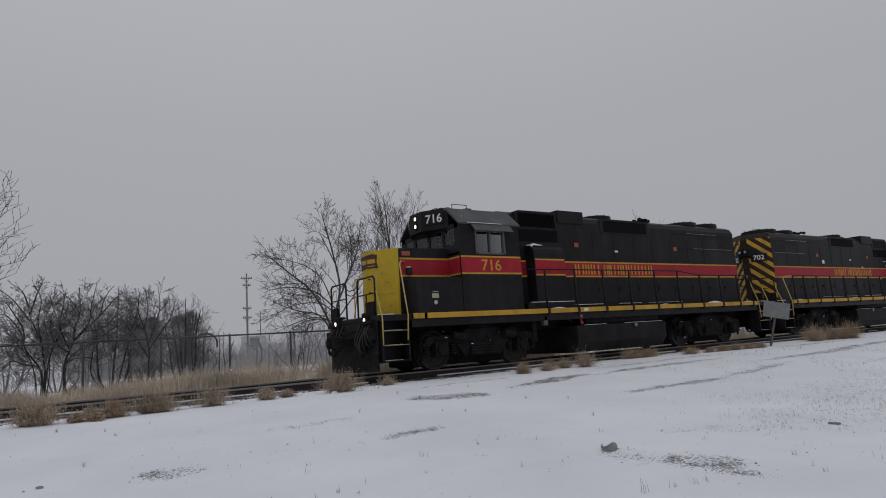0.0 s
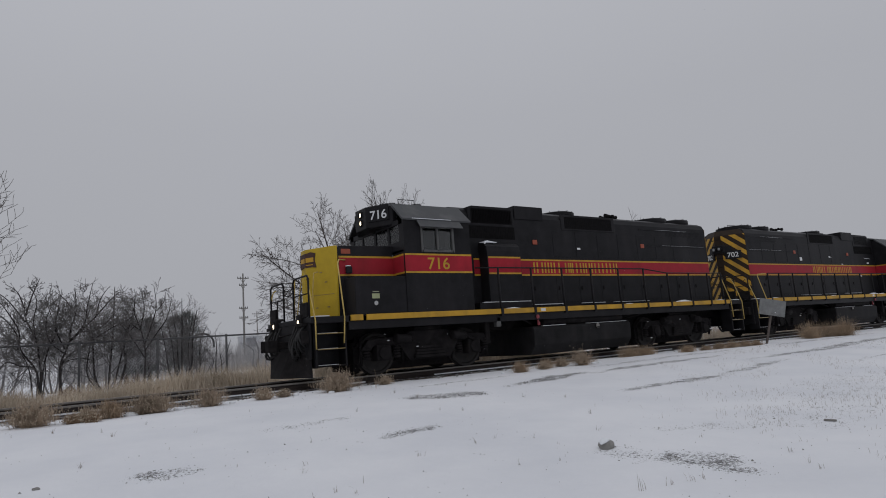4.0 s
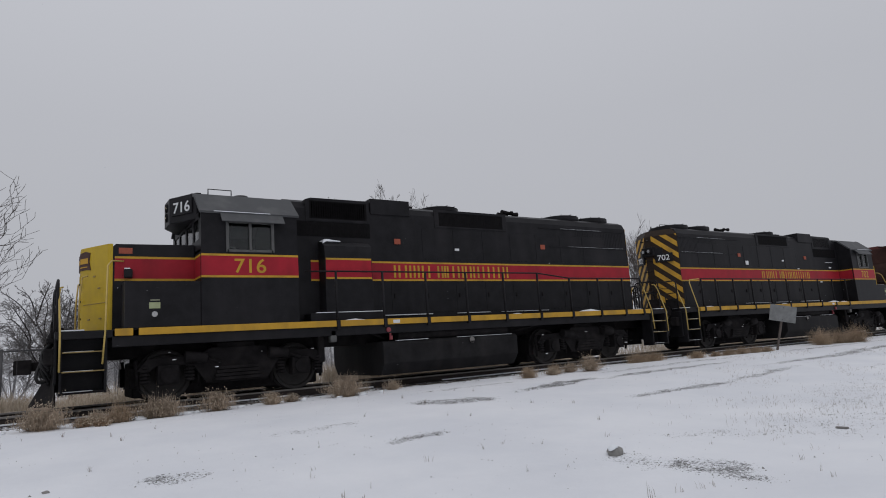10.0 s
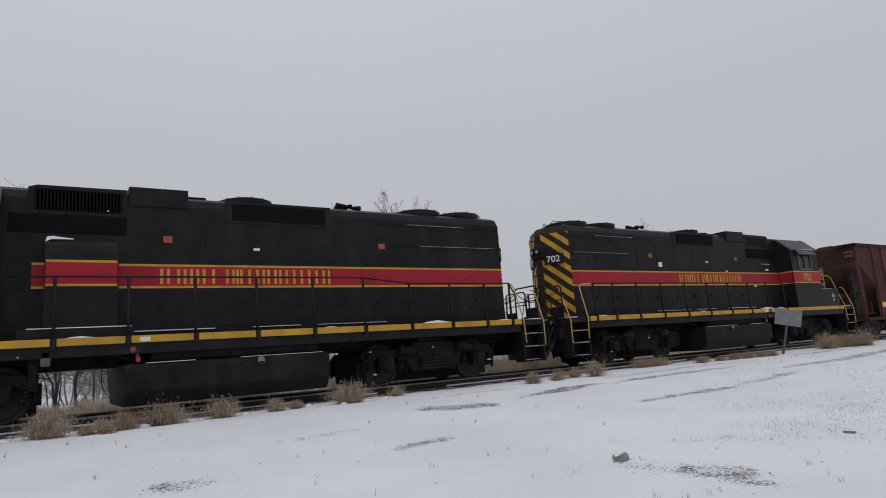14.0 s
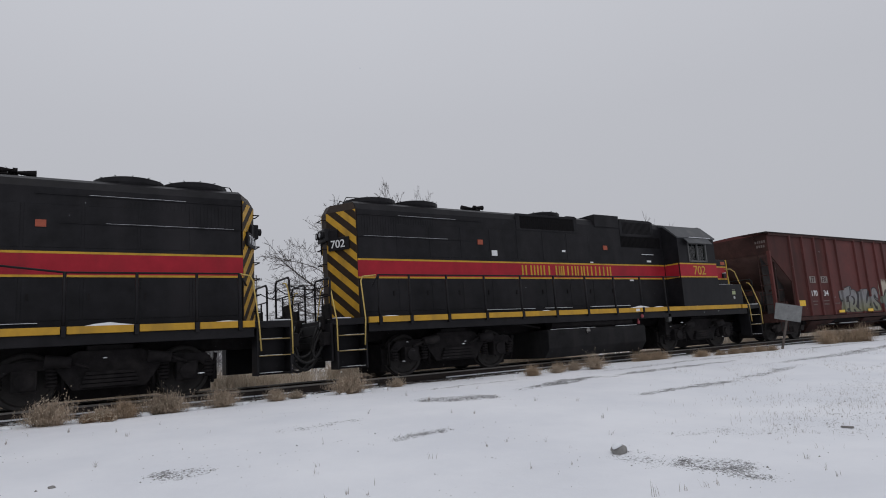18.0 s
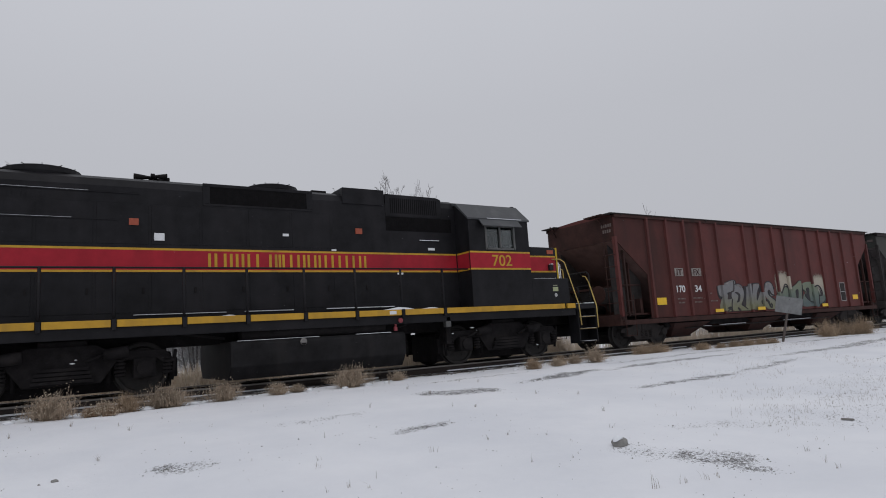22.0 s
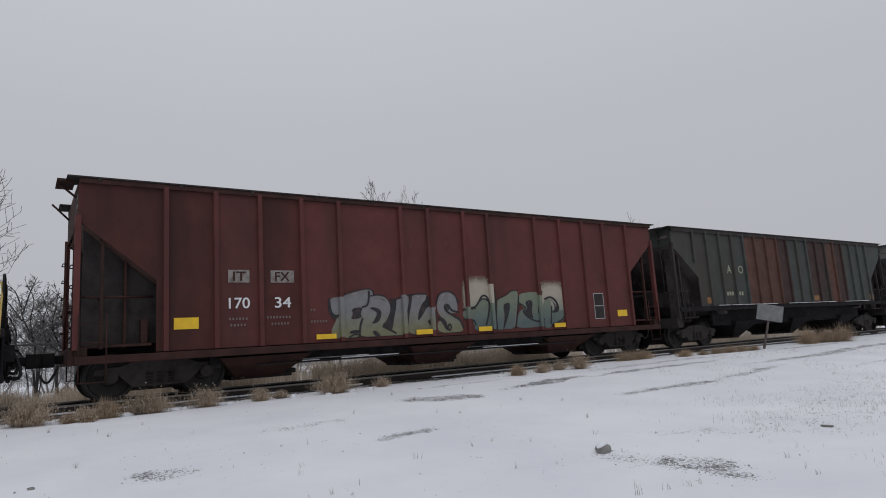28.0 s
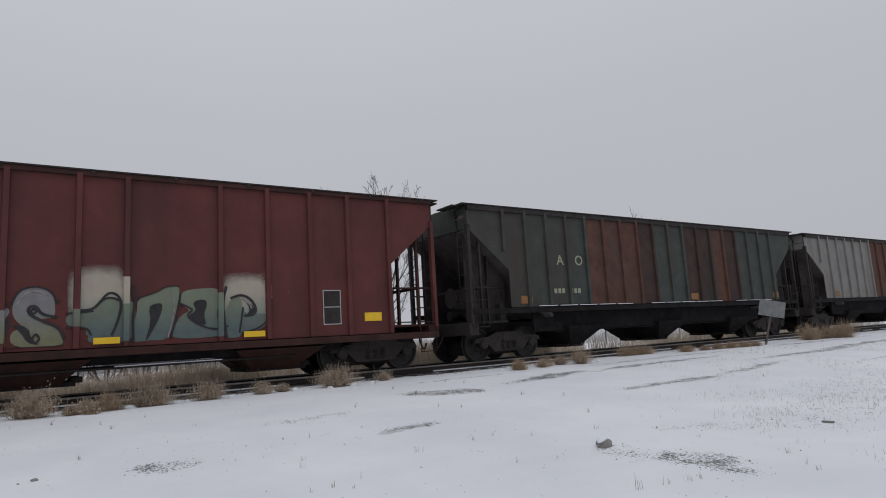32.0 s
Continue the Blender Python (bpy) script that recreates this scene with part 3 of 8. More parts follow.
def loco_truck(parent, c):
    """One four-wheel truck: side frames with springs, journal boxes, brake cylinders and bolster."""
    for s in (-1, 1):
        bm = bmesh.new()
        pts = [(c - 1.95, 0.62), (c - 1.75, 0.86), (c - 0.75, 0.9), (c - 0.55, 1.02), (c + 0.55, 1.02), (c + 0.75, 0.9), (c + 1.75, 0.86), (c + 1.95, 0.62),
               (c + 1.72, 0.6), (c + 1.6, 0.7), (c + 0.9, 0.7), (c + 0.62, 0.3), (c - 0.62, 0.3), (c - 0.9, 0.7), (c - 1.6, 0.7), (c - 1.72, 0.6)]
        a, b = sorted((s * 1.0, s * 1.16))
        prism(bm, pts, a, b, bev=0.015)
        part("side_frame", bm, GRIME, parent)
        for dx in (-1.37, 1.37):
            bm = bmesh.new()
            bx(bm, c + dx - 0.2, c + dx + 0.2, min(s * 0.95, s * 1.24), max(s * 0.95, s * 1.24), 0.34, 0.72, 0.03)
            rod(bm, (c + dx, s * 1.2, 0.52), (c + dx, s * 1.29, 0.52), 0.15, seg=14)
            part("journal_box", bm, GRIME, parent)
            for off in (-0.42, 0.42):
                bm = bmesh.new()
                for k in range(5):
                    lathe(bm, [(0.06, 0.38 + k * 0.07), (0.1, 0.4 + k * 0.07), (0.1, 0.43 + k * 0.07), (0.06, 0.45 + k * 0.07)], "z", (c + dx + off, s * 1.1, 0), 10)
                part("coil_spring", bm, GRIME, parent)
        bm = bmesh.new()
        for k in range(4):
            bx(bm, c - 0.5 + k * 0.03, c + 0.5 - k * 0.03, min(s * 1.14, s * 1.26), max(s * 1.14, s * 1.26), 0.34 + k * 0.075, 0.4 + k * 0.075, 0.008)
        part("leaf_spring", bm, GRIME, parent)
        for dx in (-0.85, 0.85):
            bm = bmesh.new()
            rod(bm, (c + dx - 0.22, s * 1.28, 0.86), (c + dx + 0.2, s * 1.28, 0.82), 0.12, 0.1, 14)
            rod(bm, (c + dx + 0.2, s * 1.28, 0.82), (c + dx + 0.5, s * 1.26, 0.7), 0.03)
            part("brake_cylinder", bm, GRIME, parent)
        for dx in (-1.95, -0.78, 0.78, 1.95):
            bm = bmesh.new()
            rod(bm, (c + dx, s * 1.1, 0.85), (c + dx * 0.97, s * 1.02, 0.25), 0.035)
            bx(bm, c + dx - 0.08, c + dx + 0.08, min(s * 0.7, s * 0.86), max(s * 0.7, s * 0.86), 0.3, 0.7, 0.02)
            part("brake_shoe", bm, GRIME, parent)
    bm = bmesh.new()
    bx(bm, c - 0.4, c + 0.4, -1.1, 1.1, 0.55, 1.12, 0.03)
    part("bolster", bm, GRIME, parent)
    boxes("truck_frame", GRIME, parent, (c - 1.95, c + 1.95, -0.66, 0.66, 0.1, 0.82), bev=0.05)
    for dx in (-1.37, 1.37):
        boxes("traction_motor", GRIME, parent, (c + dx - 0.5, c + dx + 0.5, -0.6, 0.6, 0.13, 0.95), bev=0.06)
        wheelset(LOCO_WHEELS, parent, c + dx, 0.508)


def coupler(parent, x, d):
    """A knuckle coupler that reaches out to x in the direction d."""
    bm = bmesh.new()
    bx(bm, min(x - d * 0.75, x - d * 0.2), max(x - d * 0.75, x - d * 0.2), -0.09, 0.09, 0.78, 0.95, 0.02)
    prism(bm, [(x - d * 0.25, -0.2), (x - d * 0.02, -0.17), (x, -0.02), (x - d * 0.1, 0.05), (x + d * 0.06, 0.14), (x - d * 0.02, 0.24), (x - d * 0.25, 0.2)], 0.72, 1.0, "z", 0.02)
    part("coupler", bm, GRIME, parent)


def hose(parent, pts, r=0.025, name="brake_hose"):
    bm = bmesh.new()
    pipe(bm, pts, r, 8)
    part(name, bm, RUBBER, parent)


def droop(p, q, sag, n=8):
    p, q = Vector(p), Vector(q)
    return [p.lerp(q, i / n) - Vector((0, 0, sag * 4 * (i / n) * (1 - i / n))) for i in range(n + 1)]


def striped_face(parent, p0, p1, z0, z1, drop):
    """Yellow diagonal stripes on an upright facet from plan point p0 (hood edge) to p1 (end centre)."""
    p0, p1 = Vector((*p0, 0)), Vector((*p1, 0))
    w = (p1 - p0).length
    nrm = Vector(((p1 - p0).y, -(p1 - p0).x, 0)).normalized()
    if nrm.x * (1 if p1.x > p0.x else -1) < 0:
        nrm = -nrm
    c = z0 - drop
    while c < z1:
        poly = [(0, c), (w, c + drop), (w, c + drop + 0.2), (0, c + 0.2)]
        for lim, sgn in ((z0, 1), (z1, -1)):
            out = []
            for a, b in zip(poly, poly[1:] + poly[:1]):
                ia, ib = (a[1] - lim) * sgn >= 0, (b[1] - lim) * sgn >= 0
                if ia:
                    out.append(a)
                if ia != ib:
                    k = (lim - a[1]) / (b[1] - a[1])
                    out.append((a[0] + (b[0] - a[0]) * k, lim))
            poly = out
            if not poly:
                break
        if len(poly) > 2:
            bm = bmesh.new()
            front = [bm.verts.new(p0.lerp(p1, q / w) + nrm * 0.006 + Vector((0, 0, z))) for q, z in poly]
            back = [bm.verts.new(p0.lerp(p1, q / w) - nrm * 0.004 + Vector((0, 0, z))) for q, z in poly]
            n = len(poly)
            fs = [bm.faces.new(front), bm.faces.new(back[::-1])] + [bm.faces.new((front[i], back[i], back[(i + 1) % n], front[(i + 1) % n])) for i in range(n)]
            bmesh.ops.recalc_face_normals(bm, faces=fs)
            part("warning_stripe", bm, YELLOW, parent)
        c += 0.42


def stroke_word(parent, x0, x1, z0, z1, y, mat, letters):
    """A company name as plain upright bars: for each letter space its width and its number of bars."""
    unit = (x1 - x0) / sum(w for w, n in letters)
    x, st = x0, 0.058
    ya, yb = min(y), max(y)
    for wd, n in letters:
        a, b = x + unit * wd * 0.1, x + unit * wd * 0.9 - st
        x += unit * wd
        for k in range(n):
            q = (a + b) / 2 if n == 1 else a + (b - a) * k / (n - 1)
            boxes("name_bar", mat, parent, (q, q + st, ya, yb, z0, z1))


STANCHIONS = [4.57, 5.78, 7.0, 8.24, 9.5, 10.75, 12.0, 13.2, 14.3, 15.15]


def locomotive(number, label):
    """A black road switcher with a red band; nose at x = 0, hood end at x = 15.4, rail head at z = 0."""
    L = thing("locomotive", label, "locomotive", "locomotives of the train")
    H, C, S = 0.92, 1.53, 1.56
    box_top = 2.37 if number == "716" else 2.2
    # deck, side sills and end plates
    boxes("deck", BLACK, L, (-0.92, 16.3, -1.5, 1.5, 1.3, 1.45), bev=0.02)
    boxes("centre_sill", GRIME, L, (-0.7, 16.1, -0.55, 0.55, 0.9, 1.3), bev=0.03)
    for s in (-1, 1):
        a, b = sorted((s * 1.44, s * 1.5))
        boxes("side_sill", BLACK, L, (0.0, 15.45, a, b, 1.12, 1.452), bev=0.01)
        a, b = sorted((s * 1.495, s * S))
        cuts = [0.04, 0.4] + STANCHIONS + [15.5]
        for p, q in zip(cuts[:-1], cuts[1:]):
            boxes("sill_stripe", YELLOW, L, (p + (0.05 if p > 0.2 else 0), q - 0.05, a, b, 1.325, 1.462), bev=0.008, label="yellow painted sill edge")
        for x in STANCHIONS:
            bm = bmesh.new()
            top = 2.6 if s < 0 and x < 11.5 else 2.46
            rod(bm, (x, s * 1.5, 1.3), (x, s * 1.5, top), 0.03)
            bx(bm, x - 0.04, x + 0.04, min(s * 1.48, s * 1.575), max(s * 1.48, s * 1.575), 1.27, 1.47, 0.008)
            part("stanchion", bm, BLACK, L)
        bm = bmesh.new()
        if s < 0:
            pipe(bm, [(3.85, s * 1.42, 2.6), (4.57, s * 1.5, 2.6), (10.75, s * 1.5, 2.6), (12.0, s * 1.5, 2.46), (15.15, s * 1.5, 2.46), (15.3, s * 1.5, 2.2)], 0.02)
        else:
            pipe(bm, [(3.75, s * 1.5, 2.46), (15.15, s * 1.5, 2.46), (15.3, s * 1.5, 2.2)], 0.02)
        part("handrail", bm, BLACK, L)
    # long hood
    bm = bmesh.new()
    sect = [(-H, 1.45), (H, 1.45), (H, 4.2), (0.84, 4.36), (0.66, 4.45), (0.3, 4.49), (-0.3, 4.49), (-0.66, 4.45), (-0.84, 4.36), (-H, 4.2)]
    prism(bm, sect, 3.64, 15.38, "x")
    part("long_hood", bm, BLACK, L)
    bm = bmesh.new()
    prism(bm, [(15.36, -H), (15.4, -H), (15.86, -0.15), (15.86, 0.15), (15.4, H), (15.36, H)], 1.45, 4.2, "z")
    lo = [bm.verts.new(p) for p in ((15.36, -H, 4.2), (15.4, -H, 4.2), (15.86, -0.15, 4.2), (15.86, 0.15, 4.2), (15.4, H, 4.2), (15.36, H, 4.2))]
    hi = [bm.verts.new(p) for p in ((15.36, -0.74, 4.41), (15.38, -0.74, 4.41), (15.74, -0.14, 4.41), (15.74, 0.14, 4.41), (15.38, 0.74, 4.41), (15.36, 0.74, 4.41))]
    fs = [bm.faces.new(hi)] + [bm.faces.new((lo[k], lo[(k + 1) % 6], hi[(k + 1) % 6], hi[k])) for k in range(6)]
    bmesh.ops.recalc_face_normals(bm, faces=fs)
    part("hood_end", bm, STRIPE_DARK, L)
    for s in (-1, 1):
        striped_face(L, (15.4, s * H), (15.86, s * 0.15), 1.5, 4.19, 0.74)
    for s in (-1, 1):
        turn = math.degrees(math.atan2(0.46, 0.77))
        mid = Vector((15.66, s * 0.485, 0)) + Vector((0.77, s * 0.46, 0)).normalized() * 0.035
        bm = bmesh.new()
        bx(bm, -0.31, 0.31, -0.03, 0.03, -0.16, 0.16, 0.015)
        bx(bm, -0.31 if s > 0 else 0.02, -0.02 if s > 0 else 0.31, -0.028, 0.03, 0.14, 0.38, 0.015)
        nb = part("number_board", bm, BLACK, L, "black number board with white figures")
        nb.matrix_basis = pose(mid.x, mid.y, 3.36, 0, 0, (90 - turn) if s < 0 else (90 + turn))
        words("number", number, 0.2, WHITE, nb, pose(-0.22, -0.034, -0.1, 90, 0, 0), 0.42)
    for k, y in enumerate((-0.12, 0.12)):
        bm = bmesh.new()
        lathe(bm, [(0.05, 0.0), (0.08, 0.02), (0.09, 0.1), (0.07, 0.11)], "x", (15.93, y, 3.64), 16)
        hl = part("rear_headlight", bm, BLACK, L, "unlit round headlight")
        bm = bmesh.new()
        lathe(bm, [(0.002, 0.116), (0.058, 0.112), (0.062, 0.1)], "x", (15.93, y, 3.64), 16)
        part("lens", bm, LAMP_OFF, hl)
    boxes("headlight_housing", BLACK, L, (15.7, 15.95, -0.26, 0.26, 3.46, 3.8), bev=0.03)
    # red band with yellow lining on hood and duct
    for s in (-1, 1):
        a, b = sorted((s * (H - 0.01), s * (H + 0.006)))
        start = 3.7 if s > 0 else 4.2
        boxes("red_band", RED, L, (start, 15.39, a, b, 2.49, 2.9), label="red painted band")
        boxes("band_lining", YELLOW, L, (start, 15.39, a - 0.001, b + 0.001, 2.9, 2.945))
        boxes("band_lining", YELLOW, L, (start, 15.39, a - 0.001, b + 0.001, 2.445, 2.49))
    # hood doors with handles
    for s in (-1, 1):
        for k in range(9):
            x = 6.3 + k * 1.0
            a, b = sorted((s * H, s * (H + 0.006)))
            d = boxes("hood_door", BLACK, L, (x + 0.03, x + 0.97, a, b, 1.62, 2.42), bev=0.006)
            a, b = sorted((s * (H + 0.01), s * (H + 0.03)))
            boxes("door_handle", GRIME, d, (x + 0.1, x + 0.14, a, b, 2.0, 2.12))
            if 7.0 < x < 13.5:
                a, b = sorted((s * H, s * (H + 0.006)))
                boxes("upper_door", BLACK, L, (x + 0.03, x + 0.97, a, b, 3.02, 3.86), bev=0.006)
    # rear radiator housing seams with snow on them
    for s in (-1, 1):
        a, b = sorted((s * H, s * (H + 0.02)))
        boxes("seam_ledge", BLACK, L, (11.9, 15.37, a, b, 3.5, 3.52), (11.5, 15.37, a, b, 4.06, 4.08))
        boxes("ledge_snow", SNOWCAP, L, (12.7, 15.2, a, b, 3.521, 3.5245), (12.4, 14.2, a, b, 4.081, 4.085), label="thin line of snow")
        bm = bmesh.new()
        c, d = sorted((s * (H - 0.01), s * (H + 0.005)))
        for k in range(30):
            bx(bm, 13.0 + k * 0.075, 13.0 + k * 0.075 + 0.06, c, d, 3.56, 4.02)
        tagged(part("radiator_shutter", bm, BLACK, L), kind="stuff")
        a, b = sorted((s * (H + 0.005), s * (H + 0.05)))
        boxes("walkway_snow", SNOWCAP, L, (5.7, 7.5, a, b, 1.57, 1.588), (8.3, 9.4, a, b, 1.57, 1.583), (9.8, 11.6, a, b, 1.57, 1.58), label="thin line of snow")
    # recessed intake grilles high on the hood
    for s in (-1, 1):
        bm = bmesh.new()
        a, b = sorted((s * 0.9, s * (H + 0.014)))
        bx(bm, 7.75, 10.25, a, b, 4.33, 4.4, 0.01)
        bx(bm, 7.75, 7.9, a, b, 3.95, 4.33, 0.01)
        bx(bm, 10.1, 10.25, a, b, 3.95, 4.33, 0.01)
        bx(bm, 7.75, 10.25, a, b, 3.9, 3.95, 0.01)
        part("intake_frame", bm, BLACK, L)
        bm = bmesh.new()
        a, b = sorted((s * (H - 0.01), s * (H + 0.006)))
        bx(bm, 7.9, 10.1, min(s * (H - 0.01), s * (H + 0.003)), max(s * (H - 0.01), s * (H + 0.003)), 3.95, 4.33)
        for k in range(26):
            bx(bm, 7.93 + k * 0.083, 7.96 + k * 0.083, a, b, 3.96, 4.32)
        tagged(part("intake_grille", bm, MESH, L), kind="stuff")
    # filter hatch, tall box, exhaust stack, fans, horn
    bm = bmesh.new()
    prism(bm, [(4.1, 3.9), (4.1, 4.42), (4.25, 4.47), (5.8, 4.48), (5.8, 3.9)], -0.935, 0.935, bev=0.015)
    part("filter_hatch", bm, BLACK, L)
    for s in (-1, 1):
        bm = bmesh.new()
        a, b = sorted((s * 0.93, s * 0.938))
        c, d = sorted((s * (H - 0.01), s * (H + 0.004)))
        bx(bm, 3.8, 5.8, c, d, 3.52, 3.89)
        bx(bm, 4.2, 5.72, min(a, b), max(a, b) - 0.004 if s > 0 else max(a, b), 3.96, 4.4)
        for k in range(24):
            bx(bm, 4.25 + k * 0.06, 4.28 + k * 0.06, a, b, 3.98, 4.38)
        for k in range(30):
            bx(bm, 3.85 + k * 0.064, 3.88 + k * 0.064, min(c, s * (H + 0.01)), max(d, s * (H + 0.01)), 3.54, 3.87)
        tagged(part("filter_louvre", bm, MESH, L), kind="stuff")
    boxes("blower_box", BLACK, L, (5.83, 6.98, -0.955, 0.955, 4.15, 4.56), bev=0.02)
    boxes("exhaust_stack", GRIME, L, (7.1, 7.5, -0.25, 0.25, 4.45, 4.62), bev=0.03)
    for x, r in ((8.45, 0.6), (13.2, 0.68), (14.55, 0.68)):
        bm = bmesh.new()
        lathe(bm, [(r, 4.42), (r + 0.03, 4.5), (r + 0.03, 4.6), (r - 0.06, 4.63), (r - 0.1, 4.57), (0.12, 4.57), (0.1, 4.6), (0.02, 4.6)], "z", (x, 0, 0), 32)
        fan = part("roof_fan", bm, BLACK, L, "round black radiator fan housing")
        bm = bmesh.new()
        for k in range(6):
            a = k * math.pi / 6
            rod(bm, (x - r * math.cos(a), -r * math.sin(a), 4.635), (x + r * math.cos(a), r * math.sin(a), 4.635), 0.008, seg=5)
        part("fan_guard", bm, GRIME, fan)
    bm = bmesh.new()
    rod(bm, (11.1, 0, 4.45), (11.1, 0, 4.66), 0.03)
    for y, x2 in ((-0.16, 10.75), (0.0, 11.5), (0.16, 10.85)):
        d = 1 if x2 > 11.1 else -1
        rod(bm, (11.1, y, 4.68), (x2, y, 4.68), 0.025, 0.075, 10)
        rod(bm, (11.1 - d * 0.08, y, 4.68), (11.1, y, 4.68), 0.055, seg=10)
    rod(bm, (11.1, -0.2, 4.66), (11.1, 0.2, 4.66), 0.02)
    part("air_horn", bm, GRIME, L, "dark air horn with three trumpets")
    for s in (-1, 1):
        bm = bmesh.new()
        pipe(bm, [(15.0, s * 0.4, 4.42), (15.0, s * 0.4, 4.62), (15.3, s * 0.2, 4.66), (15.45, s * 0.2, 4.4)], 0.012, 6)
        part("roof_grab_iron", bm, BLACK, L)
    # traction motor blower duct on one side
    bm = bmesh.new()
    prof = [(-0.9, 1.46), (-1.3, 1.46), (-1.3, 3.1), (-1.27, 3.24), (-1.17, 3.34), (-1.0, 3.38), (-0.9, 3.38)]
    prism(bm, prof, 4.4, 5.62, "x", 0.01)
    duct = part("blower_duct", bm, BLACK, L)
    boxes("red_band", RED, L, (4.42, 5.6, -1.307, -1.29, 2.49, 2.9))
    boxes("band_lining", YELLOW, L, (4.42, 5.6, -1.308, -1.289, 2.9, 2.945))
    boxes("band_lining", YELLOW, L, (4.42, 5.6, -1.308, -1.289, 2.445, 2.49))
    bm = bmesh.new()
    prism(bm, [(4.4, 3.3), (4.43, 3.4), (4.52, 3.415), (4.66, 3.395), (4.86, 3.375), (4.86, 3.36), (4.5, 3.36)], -1.2, -0.95)
    part("duct_snow", bm, SNOWCAP, L, "small snow cap")
    boxes("duct_step", BLACK, L, (4.0, 5.9, -1.32, -0.92, 1.46, 1.66), bev=0.015)
    boxes("ledge_snow", SNOWCAP, L, (4.15, 5.85, -1.33, -1.24, 1.66, 1.675), label="thin line of snow")
    # markers and small plates
    for s in (-1, 1):
        a, b = sorted((s * (H + 0.0), s * (H + 0.02)))
        for x, z in ((6.57, 3.47), (11.6, 3.48)):
            boxes("marker_plate", ORANGE, L, (x - 0.09, x + 0.09, a, b, z - 0.07, z + 0.07), bev=0.004, label="small orange marker")
        boxes("small_plate", WHITE, L, (8.36, 8.5, a, b, 3.28, 3.34), label="small white plate")
    if number == "702":
        for s in (-1, 1):
            a, b = sorted((s * H, s * (H + 0.02)))
            boxes("emblem_plate", WHITE, L, (11.02, 11.22, a, b, 3.1, 3.26), bev=0.01, label="small white plate")
            boxes("small_plate", WHITE, L, (4.38, 4.58, a, b, 3.03, 3.09), label="small white plate")
            boxes("small_plate", WHITE, L, (7.19, 7.31, a, b, 2.96, 3.0), label="small white plate")
            boxes("small_plate", WHITE, L, (5.38, 5.54, a, b, 2.385, 2.435), label="small white plate")
            boxes("seam_ledge", BLACK, L, (4.2, 4.85, a, b, 3.27, 3.285))
            boxes("ledge_snow", SNOWCAP, L, (4.22, 4.83, a, b, 3.286, 3.3), label="thin line of snow")
    # short hood with yellow front
    bm = bmesh.new()
    prism(bm, [(0.02, 1.45), (0.02, 3.12), (0.1, 3.2), (1.6, 3.22), (1.6, 1.45)], -H, H, bev=0.02)
    part("short_hood", bm, BLACK, L)
    bm = bmesh.new()
    prism(bm, [(0.05, -0.925), (0.0, -0.925), (-0.04, -0.9), (-0.42, -0.24), (-0.46, -0.15), (-0.46, 0.15), (-0.42, 0.24), (-0.04, 0.9), (0.0, 0.925), (0.05, 0.925)], 1.46, 3.2, "z", 0.012)
    nose = part("nose_front", bm, NOSE_Y, L, "bright yellow painted nose")
    bm = bmesh.new()
    prism(bm, [(-0.15, 2.76), (0.15, 2.73), (0.15, 3.09), (-0.15, 3.1)], -0.472, -0.457, "x")
    part("nose_emblem", bm, EMBLEM, nose, "plain dark red flag-shaped emblem")
    boxes("emblem_bar", YELLOW, nose, (-0.478, -0.47, -0.12, 0.12, 2.87, 2.98))
    boxes("nose_door", NOSE_Y, nose, (-0.47, -0.459, -0.13, 0.13, 1.6, 2.65), bev=0.004)
    for s in (-1, 1):
        # pieces that lie on the slanted facet: u runs from the corner to the middle
        facet = Matrix(((-0.38 / 0.762, 0, -0.66 / 0.762, -0.04), (-s * 0.66 / 0.762, 0, s * 0.38 / 0.762, s * 0.9), (0, 1, 0, 0), (0, 0, 0, 1)))

        def on_facet(name, pts, t, mat, label=""):
            bm = bmesh.new()
            prism(bm, pts, -0.004, t, "z")
            bmesh.ops.transform(bm, matrix=facet, verts=bm.verts)
            bmesh.ops.recalc_face_normals(bm, faces=bm.faces)
            part(name, bm, mat, nose, label)

        on_facet("nose_emblem", [(0.52, 2.72), (0.64, 2.74), (0.86, 2.74), (0.86, 3.09), (0.7, 3.12), (0.54, 3.08), (0.57, 2.9)], 0.012, EMBLEM, "plain dark red flag-shaped emblem")
        on_facet("emblem_bar", [(0.6, 2.87), (0.84, 2.87), (0.84, 2.98), (0.6, 2.98)], 0.018, YELLOW)
        on_facet("emblem_bar", [(0.62, 2.79), (0.84, 2.79), (0.84, 2.81), (0.62, 2.81)], 0.018, YELLOW)
        on_facet("nose_seam", [(0.02, 2.02), (0.74, 2.02), (0.74, 2.032), (0.02, 2.032)], 0.006, WORN_Y)
        for u, z in ((0.2, 1.72), (0.55, 1.72), (0.25, 2.33), (0.4, 2.58)):
            on_facet("nose_bolt", [(u - 0.035, z - 0.012), (u + 0.035, z - 0.015), (u + 0.035, z + 0.012), (u - 0.03, z + 0.015)], 0.015, WORN_Y)
        a, b = sorted((s * H, s * (H + 0.14)))
        a, b = sorted((s * H, s * (H + 0.09)))
        br = boxes("lamp_bracket", BLACK, L, (0.24, 0.4, a, b, 2.5, 2.68), bev=0.03)
        boxes("bracket_snow", SNOWCAP, br, (0.25, 0.35, a, b, 2.68, 2.7), label="small snow cap")
        bm = bmesh.new()
        pipe(bm, [(-0.5, s * 0.62, 1.5), (-0.5, s * 0.62, 2.1), (-0.46, s * 0.64, 2.55), (-0.36, s * 0.66, 2.58)], 0.016)
